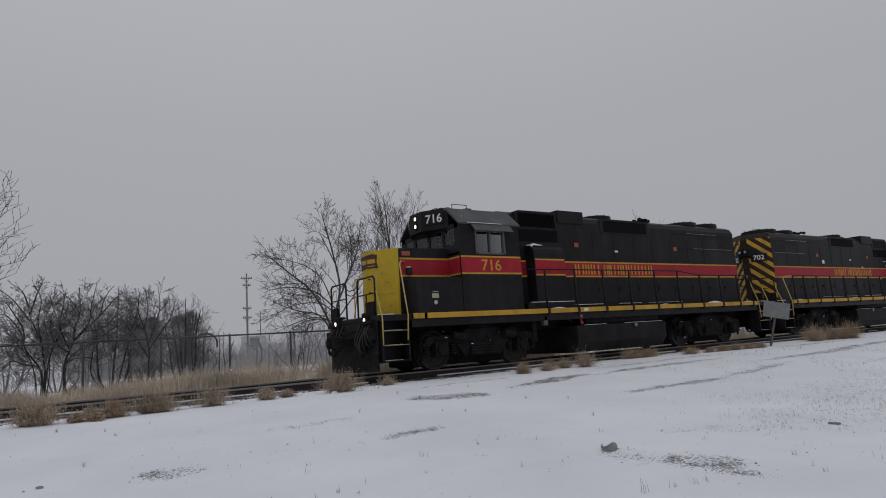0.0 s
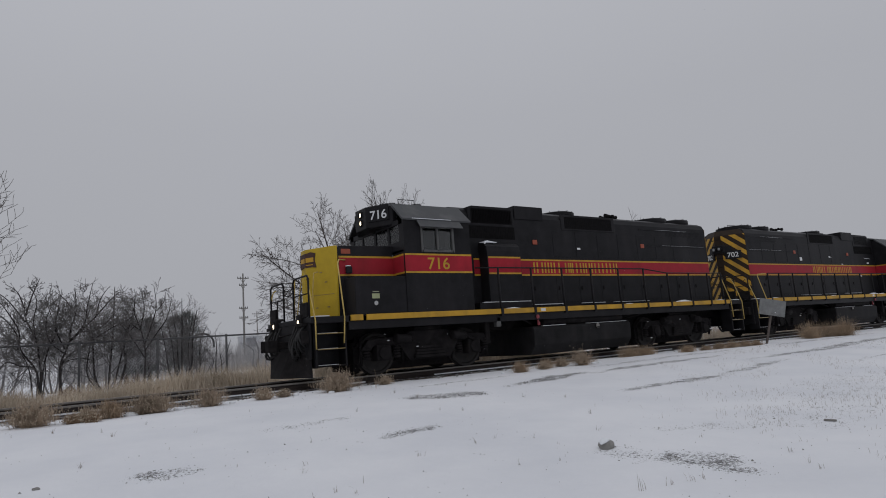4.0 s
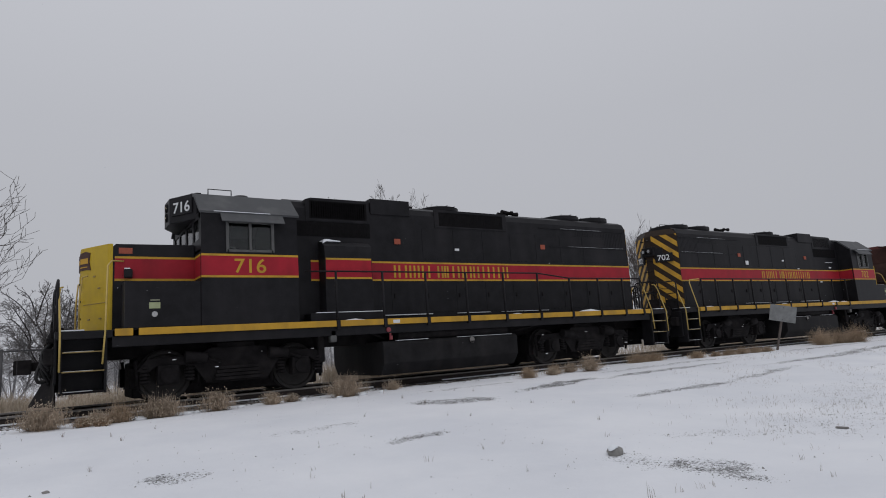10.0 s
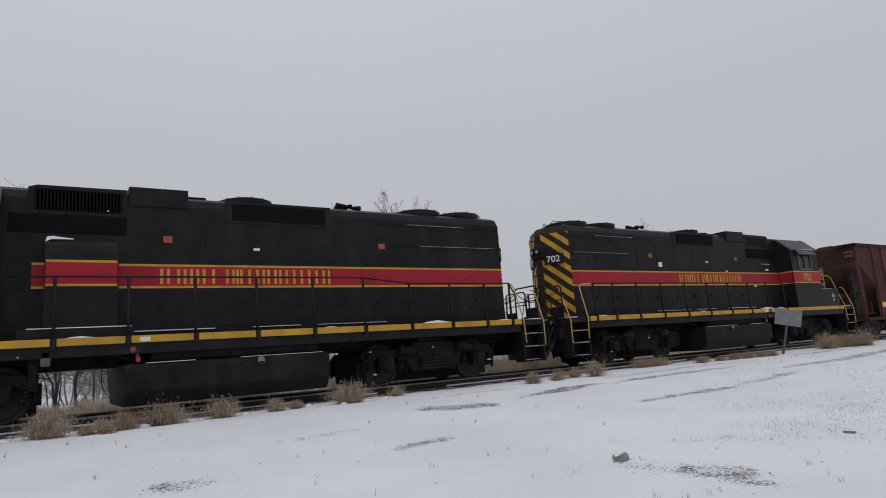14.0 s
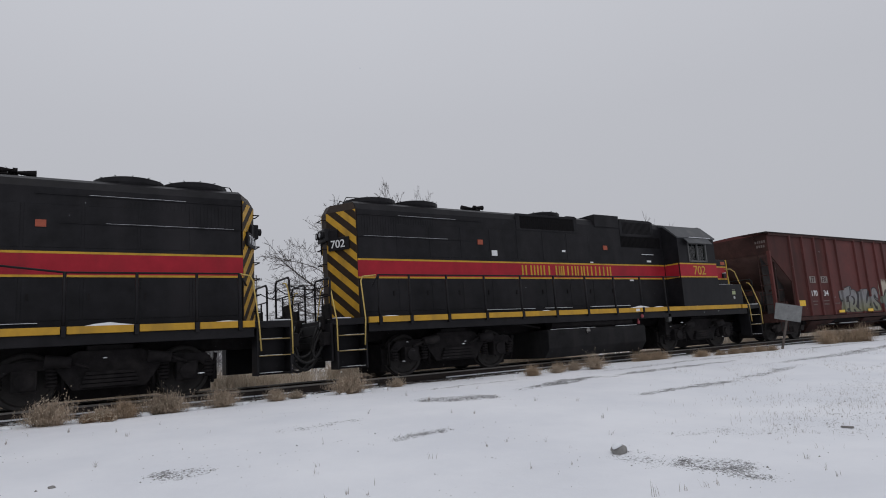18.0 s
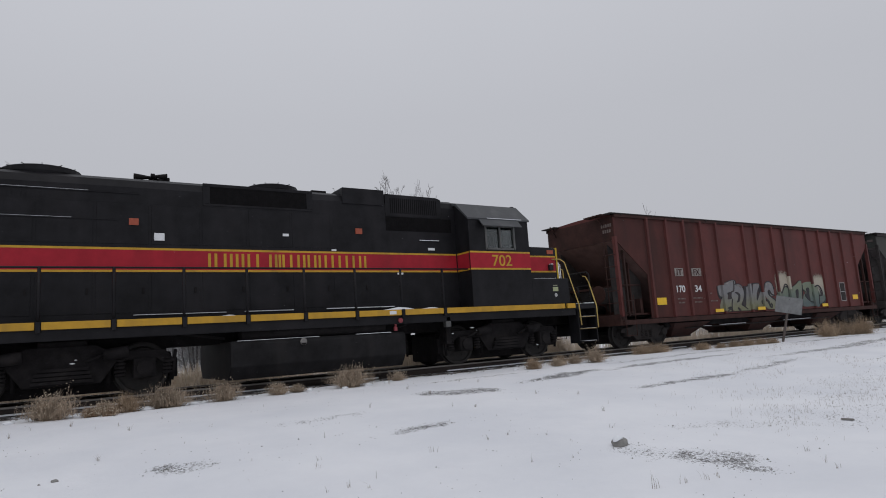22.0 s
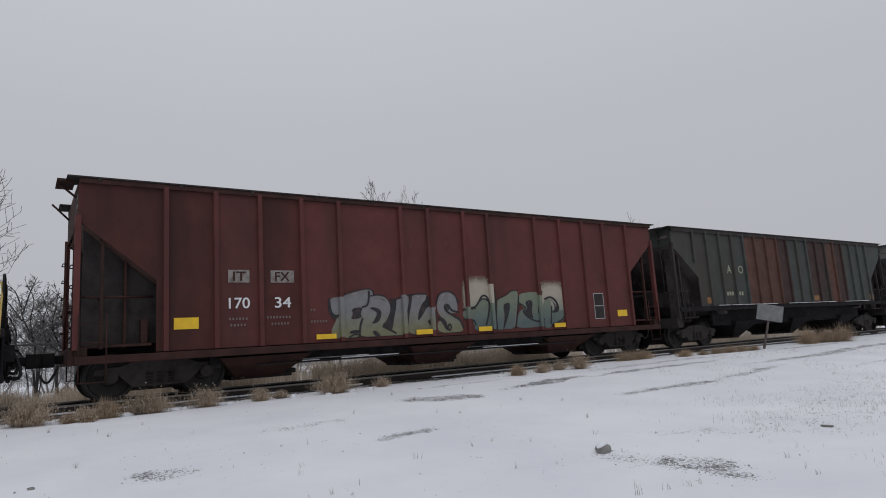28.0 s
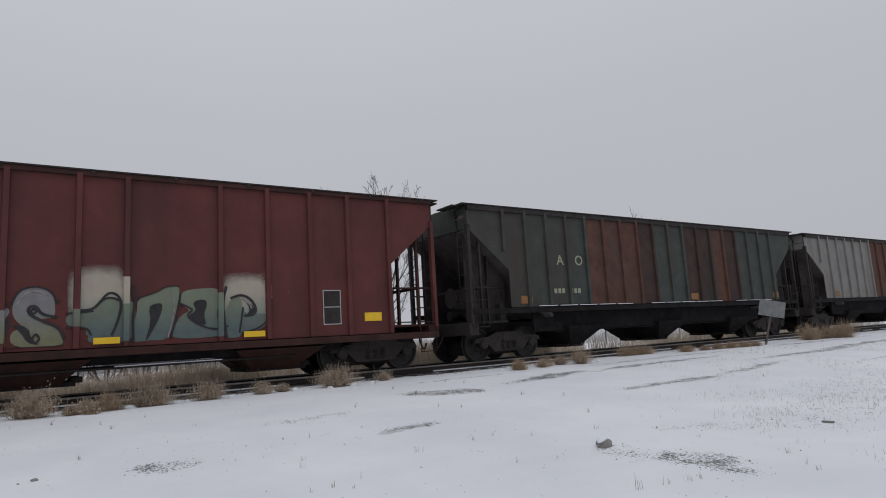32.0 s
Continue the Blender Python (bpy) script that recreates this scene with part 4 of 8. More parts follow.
        pipe(bm, [(-0.5, s * 0.62, 1.5), (-0.72, s * 0.8, 1.3)], 0.016)
        part("nose_grab_rail", bm, HAND_Y, L, "bent yellow grab rail")
    for z in (1.75, 2.1, 2.45):
        bm = bmesh.new()
        rod(bm, (-0.49, -0.24, z), (-0.45, -0.24, z), 0.02)
        part("nose_latch", bm, GRIME, nose)
    for s in (-1, 1):
        a, b = sorted((s * (H - 0.01), s * (H + 0.006)))
        boxes("red_band", RED, L, (0.08, 1.6, a, b, 2.49, 2.9))
        boxes("band_lining", YELLOW, L, (0.08, 1.6, a - 0.001, b + 0.001, 2.9, 2.945))
        boxes("band_lining", YELLOW, L, (0.08, 1.6, a - 0.001, b + 0.001, 2.445, 2.49))
        boxes("marker_plate", ORANGE, L, (0.15, 0.4, a, b + 0.01, 3.0, 3.12), bev=0.004, label="orange marker light")
        a, b = sorted((s * 0.9, s * 1.52))
        boxes("battery_box", BLACK, L, (0.2, 1.598, a, b, 1.455, box_top), bev=0.02)
        if number == "702":
            boxes("box_snow", SNOWCAP, L, (0.6, 1.4, min(s * 1.0, s * 1.45), max(s * 1.0, s * 1.45), box_top + 0.002, box_top + 0.014), label="thin snow cover")
        a, b = sorted((s * 1.515, s * 1.526))
        boxes("notice_plate", FADED, L, (0.65, 0.82, a, b, 1.985, 2.005))
        boxes("notice_plate", GREEN, L, (0.63, 0.83, a, b, 1.83, 1.95), label="pale green notice plate")
        bm = bmesh.new()
        lathe(bm, [(0.055, a), (0.055, b), (0.045, b + 0.001 if s > 0 else b)], "y", (0.73, 0, 1.72), 12)
        part("notice_disc", bm, STENCIL_PALE, L, "small pale round notice")
    # cab with real openings
    for s in (-1, 1):
        a, b = sorted((s * (C - 0.06), s * C))
        w0, w1, z0, z1 = 2.13, 3.1, 3.02, 3.64
        bm = bmesh.new()
        ring = [[bm.verts.new((x, y, z)) for x, z in pts] for y in (a, b) for pts in (((1.6, 1.46), (3.66, 1.46), (3.66, 3.85), (1.6, 3.85)), ((w0, z0), (w1, z0), (w1, z1), (w0, z1)))]
        fs = []
        for k in range(4):
            q = (k + 1) % 4
            fs += [bm.faces.new((ring[0][k], ring[0][q], ring[1][q], ring[1][k])), bm.faces.new((ring[2][k], ring[2][q], ring[3][q], ring[3][k])),
                   bm.faces.new((ring[0][k], ring[0][q], ring[2][q], ring[2][k])), bm.faces.new((ring[1][k], ring[1][q], ring[3][q], ring[3][k]))]
        bmesh.ops.recalc_face_normals(bm, faces=fs)
        part("cab_side", bm, BLACK, L)
        a2, b2 = sorted((s * (C - 0.01), s * (C + 0.006)))
        boxes("red_band", RED, L, (1.6, 3.665, a2, b2, 2.49, 2.9))
        boxes("band_lining", YELLOW, L, (1.6, 3.665, a2 - 0.001, b2 + 0.001, 2.9, 2.945))
        boxes("band_lining", YELLOW, L, (1.6, 3.665, a2 - 0.001, b2 + 0.001, 2.445, 2.49))
        a3, b3 = sorted((s * (C - 0.05), s * (C + 0.02)))
        fr = boxes("window_frame", FRAME, L, (w0 - 0.03, w0 + 0.03, a3, b3, z0 - 0.03, z1 + 0.03), (w1 - 0.03, w1 + 0.03, a3, b3, z0 - 0.03, z1 + 0.03),
                   (w0, w1, a3, b3, z0 - 0.03, z0 + 0.02), (w0, w1, a3, b3, z1 - 0.02, z1 + 0.03), ((w0 + w1) / 2 - 0.025, (w0 + w1) / 2 + 0.025, a3, b3, z0, z1), label="grey metal window frame")
        for q0, q1 in ((w0, (w0 + w1) / 2), ((w0 + w1) / 2, w1)):
            p = boxes("window_pane", GLASS, fr, (q0 + 0.02, q1 - 0.02, s * (C - 0.035), s * (C - 0.028), z0 + 0.01, z1 - 0.01))
            p.visible_shadow = False
        bm = bmesh.new()
        prism(bm, [(s * (C + 0.01), 3.8), (s * (C + 0.2), 3.6), (s * (C + 0.21), 3.615), (s * (C + 0.02), 3.84)], 1.98, 3.32, "x")
        part("sun_shade", bm, ROOF, L, "grey metal sunshade over the side window")
        x0 = 2.27
        if s < 0:
            words("cab_number", number, 0.31, YELLOW, L, pose(x0, -C - 0.005, 2.54, 90, 0, 0), 0.67)
        else:
            words("cab_number", number, 0.31, YELLOW, L, pose(x0 + 0.67, C + 0.005, 2.54, 90, 0, 180), 0.67)
        # cab front and back beside the hoods
        a, b = sorted((s * H, s * (C - 0.06)))
        boxes("red_band", RED, L, (1.594, 1.61, a, b + 0.06 if s > 0 else b, 2.49, 2.9))
        boxes("band_lining", YELLOW, L, (1.593, 1.61, a, b, 2.9, 2.945), (1.593, 1.61, a, b, 2.445, 2.49))
    boxes("cab_front", BLACK, L, (1.6, 1.66, -1.47, -H, 1.46, 3.05), (1.6, 1.66, H, 1.47, 1.46, 3.05), (1.6, 1.66, -1.47, 1.47, 3.0, 3.28), (1.6, 1.66, -1.47, -1.3, 3.28, 3.85),
          (1.6, 1.66, 1.3, 1.47, 3.28, 3.85), (1.6, 1.66, -0.06, 0.06, 3.28, 3.85), (1.6, 1.66, -1.47, 1.47, 3.72, 3.85), (1.6, 1.66, -0.8, -0.7, 3.28, 3.72), (1.6, 1.66, 0.7, 0.8, 3.28, 3.72))
    bm = bmesh.new()
    prism(bm, [(-1.47, 1.46), (1.47, 1.46), (1.47, 3.84), (1.0, 4.3), (-1.0, 4.3), (-1.47, 3.84)], 3.6, 3.66, "x")
    part("cab_back", bm, BLACK, L)
    for s in (-1, 1):
        a, b = sorted((s * (H + 0.008), s * 1.475))
        boxes("red_band", RED, L, (3.655, 3.667, a, b, 2.49, 2.9))
        boxes("band_lining", YELLOW, L, (3.655, 3.668, a, b, 2.9, 2.945), (3.655, 3.668, a, b, 2.445, 2.49))
        boxes("shade_snow", SNOWCAP, L, (1.85, 3.05, min(s * (C + 0.0), s * (C + 0.05)), max(s * (C + 0.0), s * (C + 0.05)), 3.838, 3.852), label="thin line of snow")
        for q, w, hh in ((5.0, 0.5, 0.03), (9.9, 0.3, 0.02), (12.75 if number == "716" else 5.9, 0.85, 0.06), (14.9, 0.5, 0.02)):
            bm = bmesh.new()
            prism(bm, [(q - w * 0.5, 1.463), (q - w * 0.3, 1.463 + hh * 0.6), (q, 1.463 + hh), (q + w * 0.22, 1.463 + hh * 0.5), (q + w * 0.5, 1.463)], *sorted((s * 1.44, s * 1.55)))
            part("sill_snow", bm, SNOWCAP, L, "small heap of snow on the sill")
    bm = bmesh.new()
    lathe(bm, [(0.02, 4.52), (0.16, 4.51), (0.17, 4.47), (0.13, 4.4)], "z", (2.75, -0.35, 0), 16)
    part("roof_vent", bm, ROOF, L, "round cab roof vent")
    boxes("cab_floor", GRIME, L, (1.66, 3.6, -1.46, 1.46, 1.46, 2.0))
    for y0, y1 in ((-1.3, -0.8), (-0.7, -0.06), (0.06, 0.7), (0.8, 1.3)):
        p = boxes("windshield_pane", GLASS, L, (1.62, 1.63, y0, y1, 3.28, 3.72))
        p.visible_shadow = False
    bm = bmesh.new()
    roof = [(-1.56, 3.8), (-1.58, 3.84), (-1.04, 4.33), (-0.8, 4.39), (0.0, 4.43), (0.8, 4.39), (1.04, 4.33), (1.58, 3.84), (1.56, 3.8), (1.0, 4.28), (-1.0, 4.28)]
    prism(bm, roof, 1.56, 3.7, "x")
    part("cab_roof", bm, ROOF, L, "weathered grey cab roof")
    bm = bmesh.new()
    prism(bm, [(1.2, -0.3), (1.2, 0.3), (1.62, 1.02), (1.72, 1.02), (1.72, -1.02), (1.62, -1.02)], 3.78, 4.36, "z", 0.015)
    part("cab_brow", bm, BLACK, L)
    for s in (-1, 1):
        bm = bmesh.new()
        bx(bm, -0.31, 0.31, -0.02, 0.02, -0.17, 0.17, 0.01)
        nb = part("number_board", bm, BLACK, L, "black number board with white figures")
        turn = math.degrees(math.atan2(0.42, 0.72))
        nb.matrix_basis = pose(1.40, s * 0.66, 4.1, 0, 0, (-90 + turn) if s < 0 else (-90 - turn))
        words("number", number, 0.24, WHITE, nb, pose(-0.25, -0.023, -0.12, 90, 0, 0), 0.5)
    for z in (3.98, 4.2):
        bm = bmesh.new()
        lathe(bm, [(0.1, 0.02), (0.1, -0.03), (0.085, -0.032), (0.08, -0.012)], "x", (1.2, 0, z), 16)
        part("headlight_ring", bm, BLACK, L)
        bm = bmesh.new()
        lathe(bm, [(0.002, -0.016), (0.055, -0.012), (0.062, 0.0)], "x", (1.2, 0, z), 16)
        part("headlight", bm, LAMP if number == "716" else LAMP_OFF, L, "round headlight")
    bm = bmesh.new()
    pipe(bm, [(1.75, -0.3, 4.4), (1.75, -0.3, 4.5), (1.75, 0.3, 4.5), (1.75, 0.3, 4.4)], 0.012, 6)
    part("roof_rail", bm, BLACK, L)
    bm = bmesh.new()
    pipe(bm, [(1.9, -0.85, 4.38), (1.9, -0.85, 4.5), (2.4, -0.85, 4.5), (2.4, -0.85, 4.38)], 0.012, 6)
    part("roof_rail", bm, BLACK, L)
    # name on the hood as plain bars
    letters = [(0.5, 1), (1.1, 2), (1.35, 3), (1.1, 2), (0.55, 0), (0.5, 1), (1, 3), (0.85, 1), (0.85, 2), (0.95, 2), (0.9, 2), (0.85, 1), (1.05, 2), (0.85, 1), (0.85, 2)]
    for s in (-1, 1):
        stroke_word(L, 6.38, 10.2, 2.53, 2.85, (s * (H + 0.004), s * (H + 0.012)), YELLOW, letters if s < 0 else letters[::-1])
    # fuel tank, reservoirs, pipes
    bm = bmesh.new()
    prism(bm, [(-1.42, 0.93), (-1.48, 0.86), (-1.46, 0.4), (-1.25, 0.13), (1.25, 0.13), (1.46, 0.4), (1.48, 0.86), (1.42, 0.93)], 5.72, 9.85, "x", 0.02)
    tank = part("fuel_tank", bm, TANK, L, "black fuel tank with bevelled lower edges")
    for s in (-1, 1):
        bm = bmesh.new()
        rod(bm, (8.3, s * 1.42, 0.8), (8.3, s * 1.52, 0.84), 0.07, seg=14)
        part("filler_cap", bm, GRIME, tank)
        bm = bmesh.new()
        lathe(bm, [(0.06, 0.0), (0.078, s * 0.012), (0.066, s * 0.02)], "y", (8.3, s * 1.51, 0.84), 14)
        part("filler_ring", bm, STEEL, tank, "bright filler ring")
        bm = bmesh.new()
        rod(bm, (6.2, s * 1.25, 1.08), (9.6, s * 1.25, 1.08), 0.15, seg=16)
        part("air_reservoir", bm, GRIME, L)
        boxes("tank_snow", SNOWCAP, L, (6.1, 7.0, min(s * 1.38, s * 1.46), max(s * 1.38, s * 1.46), 0.93, 0.94), (7.9, 9.7, min(s * 1.4, s * 1.44), max(s * 1.4, s * 1.44), 0.93, 0.938), label="thin line of snow")
        boxes("sand_pipe_box", GRIME, L, (4.2, 4.36, min(s * 0.9, s * 1.2), max(s * 0.9, s * 1.2), 0.55, 1.15), bev=0.03)
        bm = bmesh.new()
        rod(bm, (5.95, s * 1.42, 1.0), (5.95, s * 1.42, 1.26), 0.03)
        bx(bm, 5.92, 6.0, min(s * 1.4, s * 1.46), max(s * 1.4, s * 1.46), 0.96, 1.06, 0.01)
        part("emergency_valve", bm, VALVE_RED, L, "small red fuel shut-off")
        bm = bmesh.new()
        lathe(bm, [(0.02, s * 1.5), (0.06, s * 1.51), (0.06, s * 1.54), (0.02, s * 1.55)], "y", (5.86, 0, 1.2), 12)
        part("valve_knob", bm, VALVE_RED, L, "faded red valve knob")
        boxes("sill_notice", WHITE, L, (5.98, 6.16, min(s * 1.558, s * 1.566), max(s * 1.558, s * 1.566), 1.35, 1.43), label="small white notice")
        boxes("filter_can", FRAME, L, (4.38, 4.54, min(s * 1.36, s * 1.5), max(s * 1.36, s * 1.5), 0.98, 1.26), bev=0.03, label="pale weathered filter can")
        bm = bmesh.new()
        pipe(bm, [(4.4, s * 1.3, 1.2), (5.5, s * 1.3, 1.15), (5.9, s * 1.2, 1.0)], 0.03)
        part("underfloor_pipe", bm, GRIME, L)
        bm = bmesh.new()
        pipe(bm, [(9.9, s * 1.2, 1.0), (11.0, s * 1.3, 1.18), (15.0, s * 1.3, 1.18)], 0.025)
        part("underfloor_pipe", bm, GRIME, L)
    loco_truck(L, 2.4)
    loco_truck(L, 12.8)
    # ends: steps, grab rails, pilot, railings, hoses
    for d, x_in in ((-1, 0.0), (1, 15.42)):
        for s in (-1, 1):
            xa, xb = x_in + d * 0.1, x_in + d * 0.82
            lo, hi = min(xa, xb), max(xa, xb)
            a, b = sorted((s * 1.1, s * 1.5))
            bm = bmesh.new()
            bx(bm, lo - 0.02, lo + 0.02, a, b, 0.3, 1.3)
            bx(bm, hi - 0.02, hi + 0.02, a, b, 0.3, 1.3)
            bx(bm, lo, hi, min(s * 1.08, s * 1.12), max(s * 1.08, s * 1.12), 0.3, 1.3)
            part("step_well", bm, BLACK, L)
            for z in (0.35, 0.72, 1.07):
                st = boxes("step", GRIME, L, (lo, hi, a, b, z - 0.03, z), bev=0.005)
                e0, e1 = sorted((s * 1.49, s * 1.52))
                boxes("step_edge", WORN_Y if z > 0.5 else GRIME, st, (lo + 0.02, hi - 0.02, e0, e1, z - 0.018, z + 0.002), bev=0.004, label="worn yellow step edge" if z > 0.5 else "")
                boxes("step_snow", SNOWCAP, st, (lo + 0.05, hi - 0.2, a, b, z + 0.001, z + 0.008), label="thin trodden snow")
            bm = bmesh.new()
            xp = x_in + d * 0.06
            if d < 0:
                pipe(bm, [(xp + d * 0.1, s * 1.54, 0.82), (xp + d * 0.06, s * 1.54, 1.42), (xp, s * 1.16, 2.72), (xp - d * 0.08, s * 1.06, 2.83), (xp - d * 0.3, s * 0.94, 2.84)], 0.017)
            else:
                pipe(bm, [(xp + d * 0.1, s * 1.54, 0.82), (xp + d * 0.06, s * 1.54, 1.42), (xp + d * 0.02, s * 1.28, 2.34), (xp - d * 0.04, s * 1.26, 2.45), (xp - d * 0.3, s * 1.45, 2.46)], 0.017)
            part("grab_rail", bm, HAND_Y, L, "bent yellow grab rail")
            bm = bmesh.new()
            xq = x_in + d * 0.84
            pipe(bm, [(xq, s * 1.54, 0.72), (xq, s * 1.54, 1.38), (xq + d * 0.02, s * 1.28, 2.14), (xq, s * 1.2, 2.28), (xq - d * 0.04, s * 1.12, 2.3)], 0.017)
            part("grab_rail", bm, HAND_Y, L, "bent yellow grab rail")
            bm = bmesh.new()
            xe = x_in + d * 0.88
            top = 2.42
            pipe(bm, [(xe, s * 1.3, 1.45), (xe, s * 1.3, top - 0.08), (xe, s * 1.22, top), (xe, s * 0.42, top), (xe, s * 0.34, top - 0.08), (xe, s * 0.34, 1.45)], 0.024)
            rod(bm, (xe, s * 0.82, 1.45), (xe, s * 0.82, 2.0), 0.02)
            pipe(bm, [(xe, s * 1.3, 2.0), (xe, s * 0.34, 2.0)], 0.016)
            part("end_railing", bm, BLACK, L)
            bm = bmesh.new()
            bx(bm, min(xe, xe + d * 0.05), max(xe, xe + d * 0.05), min(s * 0.84, s * 1.28), max(s * 0.84, s * 1.28), 1.46, 1.8, 0.012)
            part("railing_panel", bm, GRIME, L)
            for q in range(3):
                hose(L, [Vector((xe + d * 0.04, s * (0.5 + 0.2 * q), 1.3)) + Vector((d * (0.16 + 0.05 * q) * math.sin(k / 7 * 2.9), s * 0.04 * math.sin(k * 1.3 + q), -(0.55 + 0.1 * q) * math.sin(k / 7 * 1.9))) for k in range(8)], 0.028)
            bm = bmesh.new()
            bx(bm, min(xe - d * 0.02, xe + d * 0.2), max(xe - d * 0.02, xe + d * 0.2), min(s * 1.05, s * 1.3), max(s * 1.05, s * 1.3), 0.86, 1.16, 0.03)
            rod(bm, (xe + d * 0.1, s * 0.5, 0.92), (xe + d * 0.16, s * 1.1, 1.02), 0.03)
            part("hose_manifold", bm, GRIME, L)
            bm = bmesh.new()
            pipe(bm, droop((xe, s * 0.34, 2.3), (xe, s * 0.0, 2.2), 0.06), 0.012, 5)
            part("safety_chain", bm, GRIME, L)
            hose(L, [Vector((xe + d * 0.02, s * (0.5 + 0.12 * 1), 1.0)) + Vector((d * 0.12 * k / 5, 0, -0.5 * math.sin(k / 5 * 2.2))) for k in range(6)])
            hose(L, [Vector((xe + d * 0.02, s * 0.75, 1.05)) + Vector((d * 0.1 * k / 5, s * 0.02 * k, -0.42 * math.sin(k / 5 * 2.4))) for k in range(6)])
            bm = bmesh.new()
            bx(bm, min(xe - d * 0.14, xe + d * 0.1), max(xe - d * 0.14, xe + d * 0.1), min(s * 0.68, s * 1.0), max(s * 0.68, s * 1.0), 1.2, 1.55, 0.05)
            part("hose_bracket", bm, GRIME, L)
            bm = bmesh.new()
            lathe(bm, [(0.1, -d * 0.04), (0.1, d * 0.04), (0.086, d * 0.042), (0.08, d * 0.03)], "x", (xe + d * 0.08, s * 0.86, 1.36), 14)
            part("lamp_ring", bm, BLACK, L)
            bm = bmesh.new()
            lathe(bm, [(0.002, d * 0.035), (0.06, d * 0.03), (0.07, d * 0.015)], "x", (xe + d * 0.08, s * 0.86, 1.36), 14)
            part("ditch_light", bm, LAMP if (number == "716" and d < 0) else LAMP_OFF, L, "small round ditch light")
        xe = x_in + d * 0.92
        bm = bmesh.new()
        bx(bm, min(xe, xe - d * 0.05), max(xe, xe - d * 0.05), -1.38, 1.38, 0.5, 1.35, 0.015)
        part("end_plate", bm, BLACK, L)
        if number == "716" and d < 0:
            bm = bmesh.new()
            pl = [(xe - d * 0.05, -1.35), (xe - d * 0.02, -1.4), (xe + d * 0.32, -0.3), (xe + d * 0.32, 0.3), (xe - d * 0.02, 1.4), (xe - d * 0.05, 1.35)]
            vs_lo = [bm.verts.new((p[0] + (d * 0.05 if i in (2, 3) else 0), p[1], 0.1)) for i, p in enumerate(pl)]
            vs_hi = [bm.verts.new((xe + (0.05 * d if i in (2, 3) else -0.02 * d), p[1] * 0.97, 0.72)) for i, p in enumerate(pl)]
            n = len(pl)
            fs = [bm.faces.new(vs_lo), bm.faces.new(vs_hi[::-1])] + [bm.faces.new((vs_lo[i], vs_hi[i], vs_hi[(i + 1) % n], vs_lo[(i + 1) % n])) for i in range(n)]
            bmesh.ops.recalc_face_normals(bm, faces=fs)
            part("snow_plow", bm, GRIME, L, "dark dented pilot plow")
            for k, y in enumerate((-1.2, -1.08, -0.94, 0.92, 1.06, 1.2)):
                hose(L, [Vector((xe + d * 0.03, y, 1.28 - 0.03 * (k % 3))) + Vector((d * 0.16 * math.sin(j / 6 * 3.0), 0.03 * math.sin(j + k), -(0.5 + 0.09 * (k % 3)) * j / 6)) for j in range(7)], 0.024)
            for s in (-1, 1):
                boxes("hose_rack", GRIME, L, (min(xe, xe + d * 0.12), max(xe, xe + d * 0.12), min(s * 0.88, s * 1.26), max(s * 0.88, s * 1.26), 1.26, 1.34), bev=0.015)
        bm = bmesh.new()
        pipe(bm, droop((xe - d * 0.04, -0.42, 2.2), (xe - d * 0.04, 0.42, 2.2), 0.15), 0.012, 5)
        part("safety_chain", bm, GRIME, L)
        coupler(L, x_in + d * 1.5, d)
        bm = bmesh.new()
        pipe(bm, [(xe + d * 0.04, -1.3, 1.1), (xe + d * 0.06, -0.4, 1.12), (xe + d * 0.2, -0.1, 1.08), (xe + d * 0.2, 0.1, 1.08), (xe + d * 0.06, 0.4, 1.12), (xe + d * 0.04, 1.3, 1.1)], 0.018, 6)
        part("cut_lever", bm, GRIME, L)
    # grab irons up the hood end, snow on the end decks
    for k in range(7):
        bm = bmesh.new()
        z = 1.75 + k * 0.38
        pipe(bm, [(15.85, 0.12, z), (15.97, 0.12, z), (15.97, -0.22, z), (15.8, -0.22, z)], 0.012, 6)
        part("grab_iron", bm, GRIME, L)
    for d, x_in in ((-1, 0.0), (1, 15.42)):
        bm = bmesh.new()
        bx(bm, min(x_in + d * 0.45, x_in + d * 0.85), max(x_in + d * 0.45, x_in + d * 0.85), -1.45, 1.45, 1.45, 1.475, 0.01)
        part("deck_snow", bm, SNOWCAP, L, "thin trodden snow")
    rs = random.Random(int(number))
    for c in (2.4, 12.8):
        for k in range(4):
            px, pz = c + rs.uniform(-1.9, 1.9), rs.uniform(0.3, 1.0)
            for s in (-1, 1):
                bm = bmesh.new()
                bmesh.ops.create_icosphere(bm, subdivisions=1, radius=rs.uniform(0.012, 0.028), matrix=Matrix.Translation((px, s * 1.3, pz)) @ Matrix.Diagonal((rs.uniform(1.2, 3.2), 0.5, rs.uniform(0.3, 0.7), 1)))
                part("snow_lump", bm, SNOWCAP, L, "small lump of packed snow")
    if number == "716":
        for y, z, sag in ((-0.95, 1.0, 0.5), (-0.8, 0.92, 0.58), (-0.62, 1.05, 0.42), (-0.3, 0.8, 0.5), (0.5, 0.95, 0.45), (0.8, 0.98, 0.4)):
            hose(L, droop((16.34, y, z), (17.26, y + 0.05, z - 0.03), sag, 10), 0.034)
        for y, sag in ((-1.2, 0.12), (-0.42, 0.2), (0.9, 0.16)):
            bm = bmesh.new()
            pipe(bm, droop((16.3, y, 2.26), (17.3, y, 2.26), sag, 10), 0.012, 6)
            part("safety_chain", bm, GRIME, L)
    return L


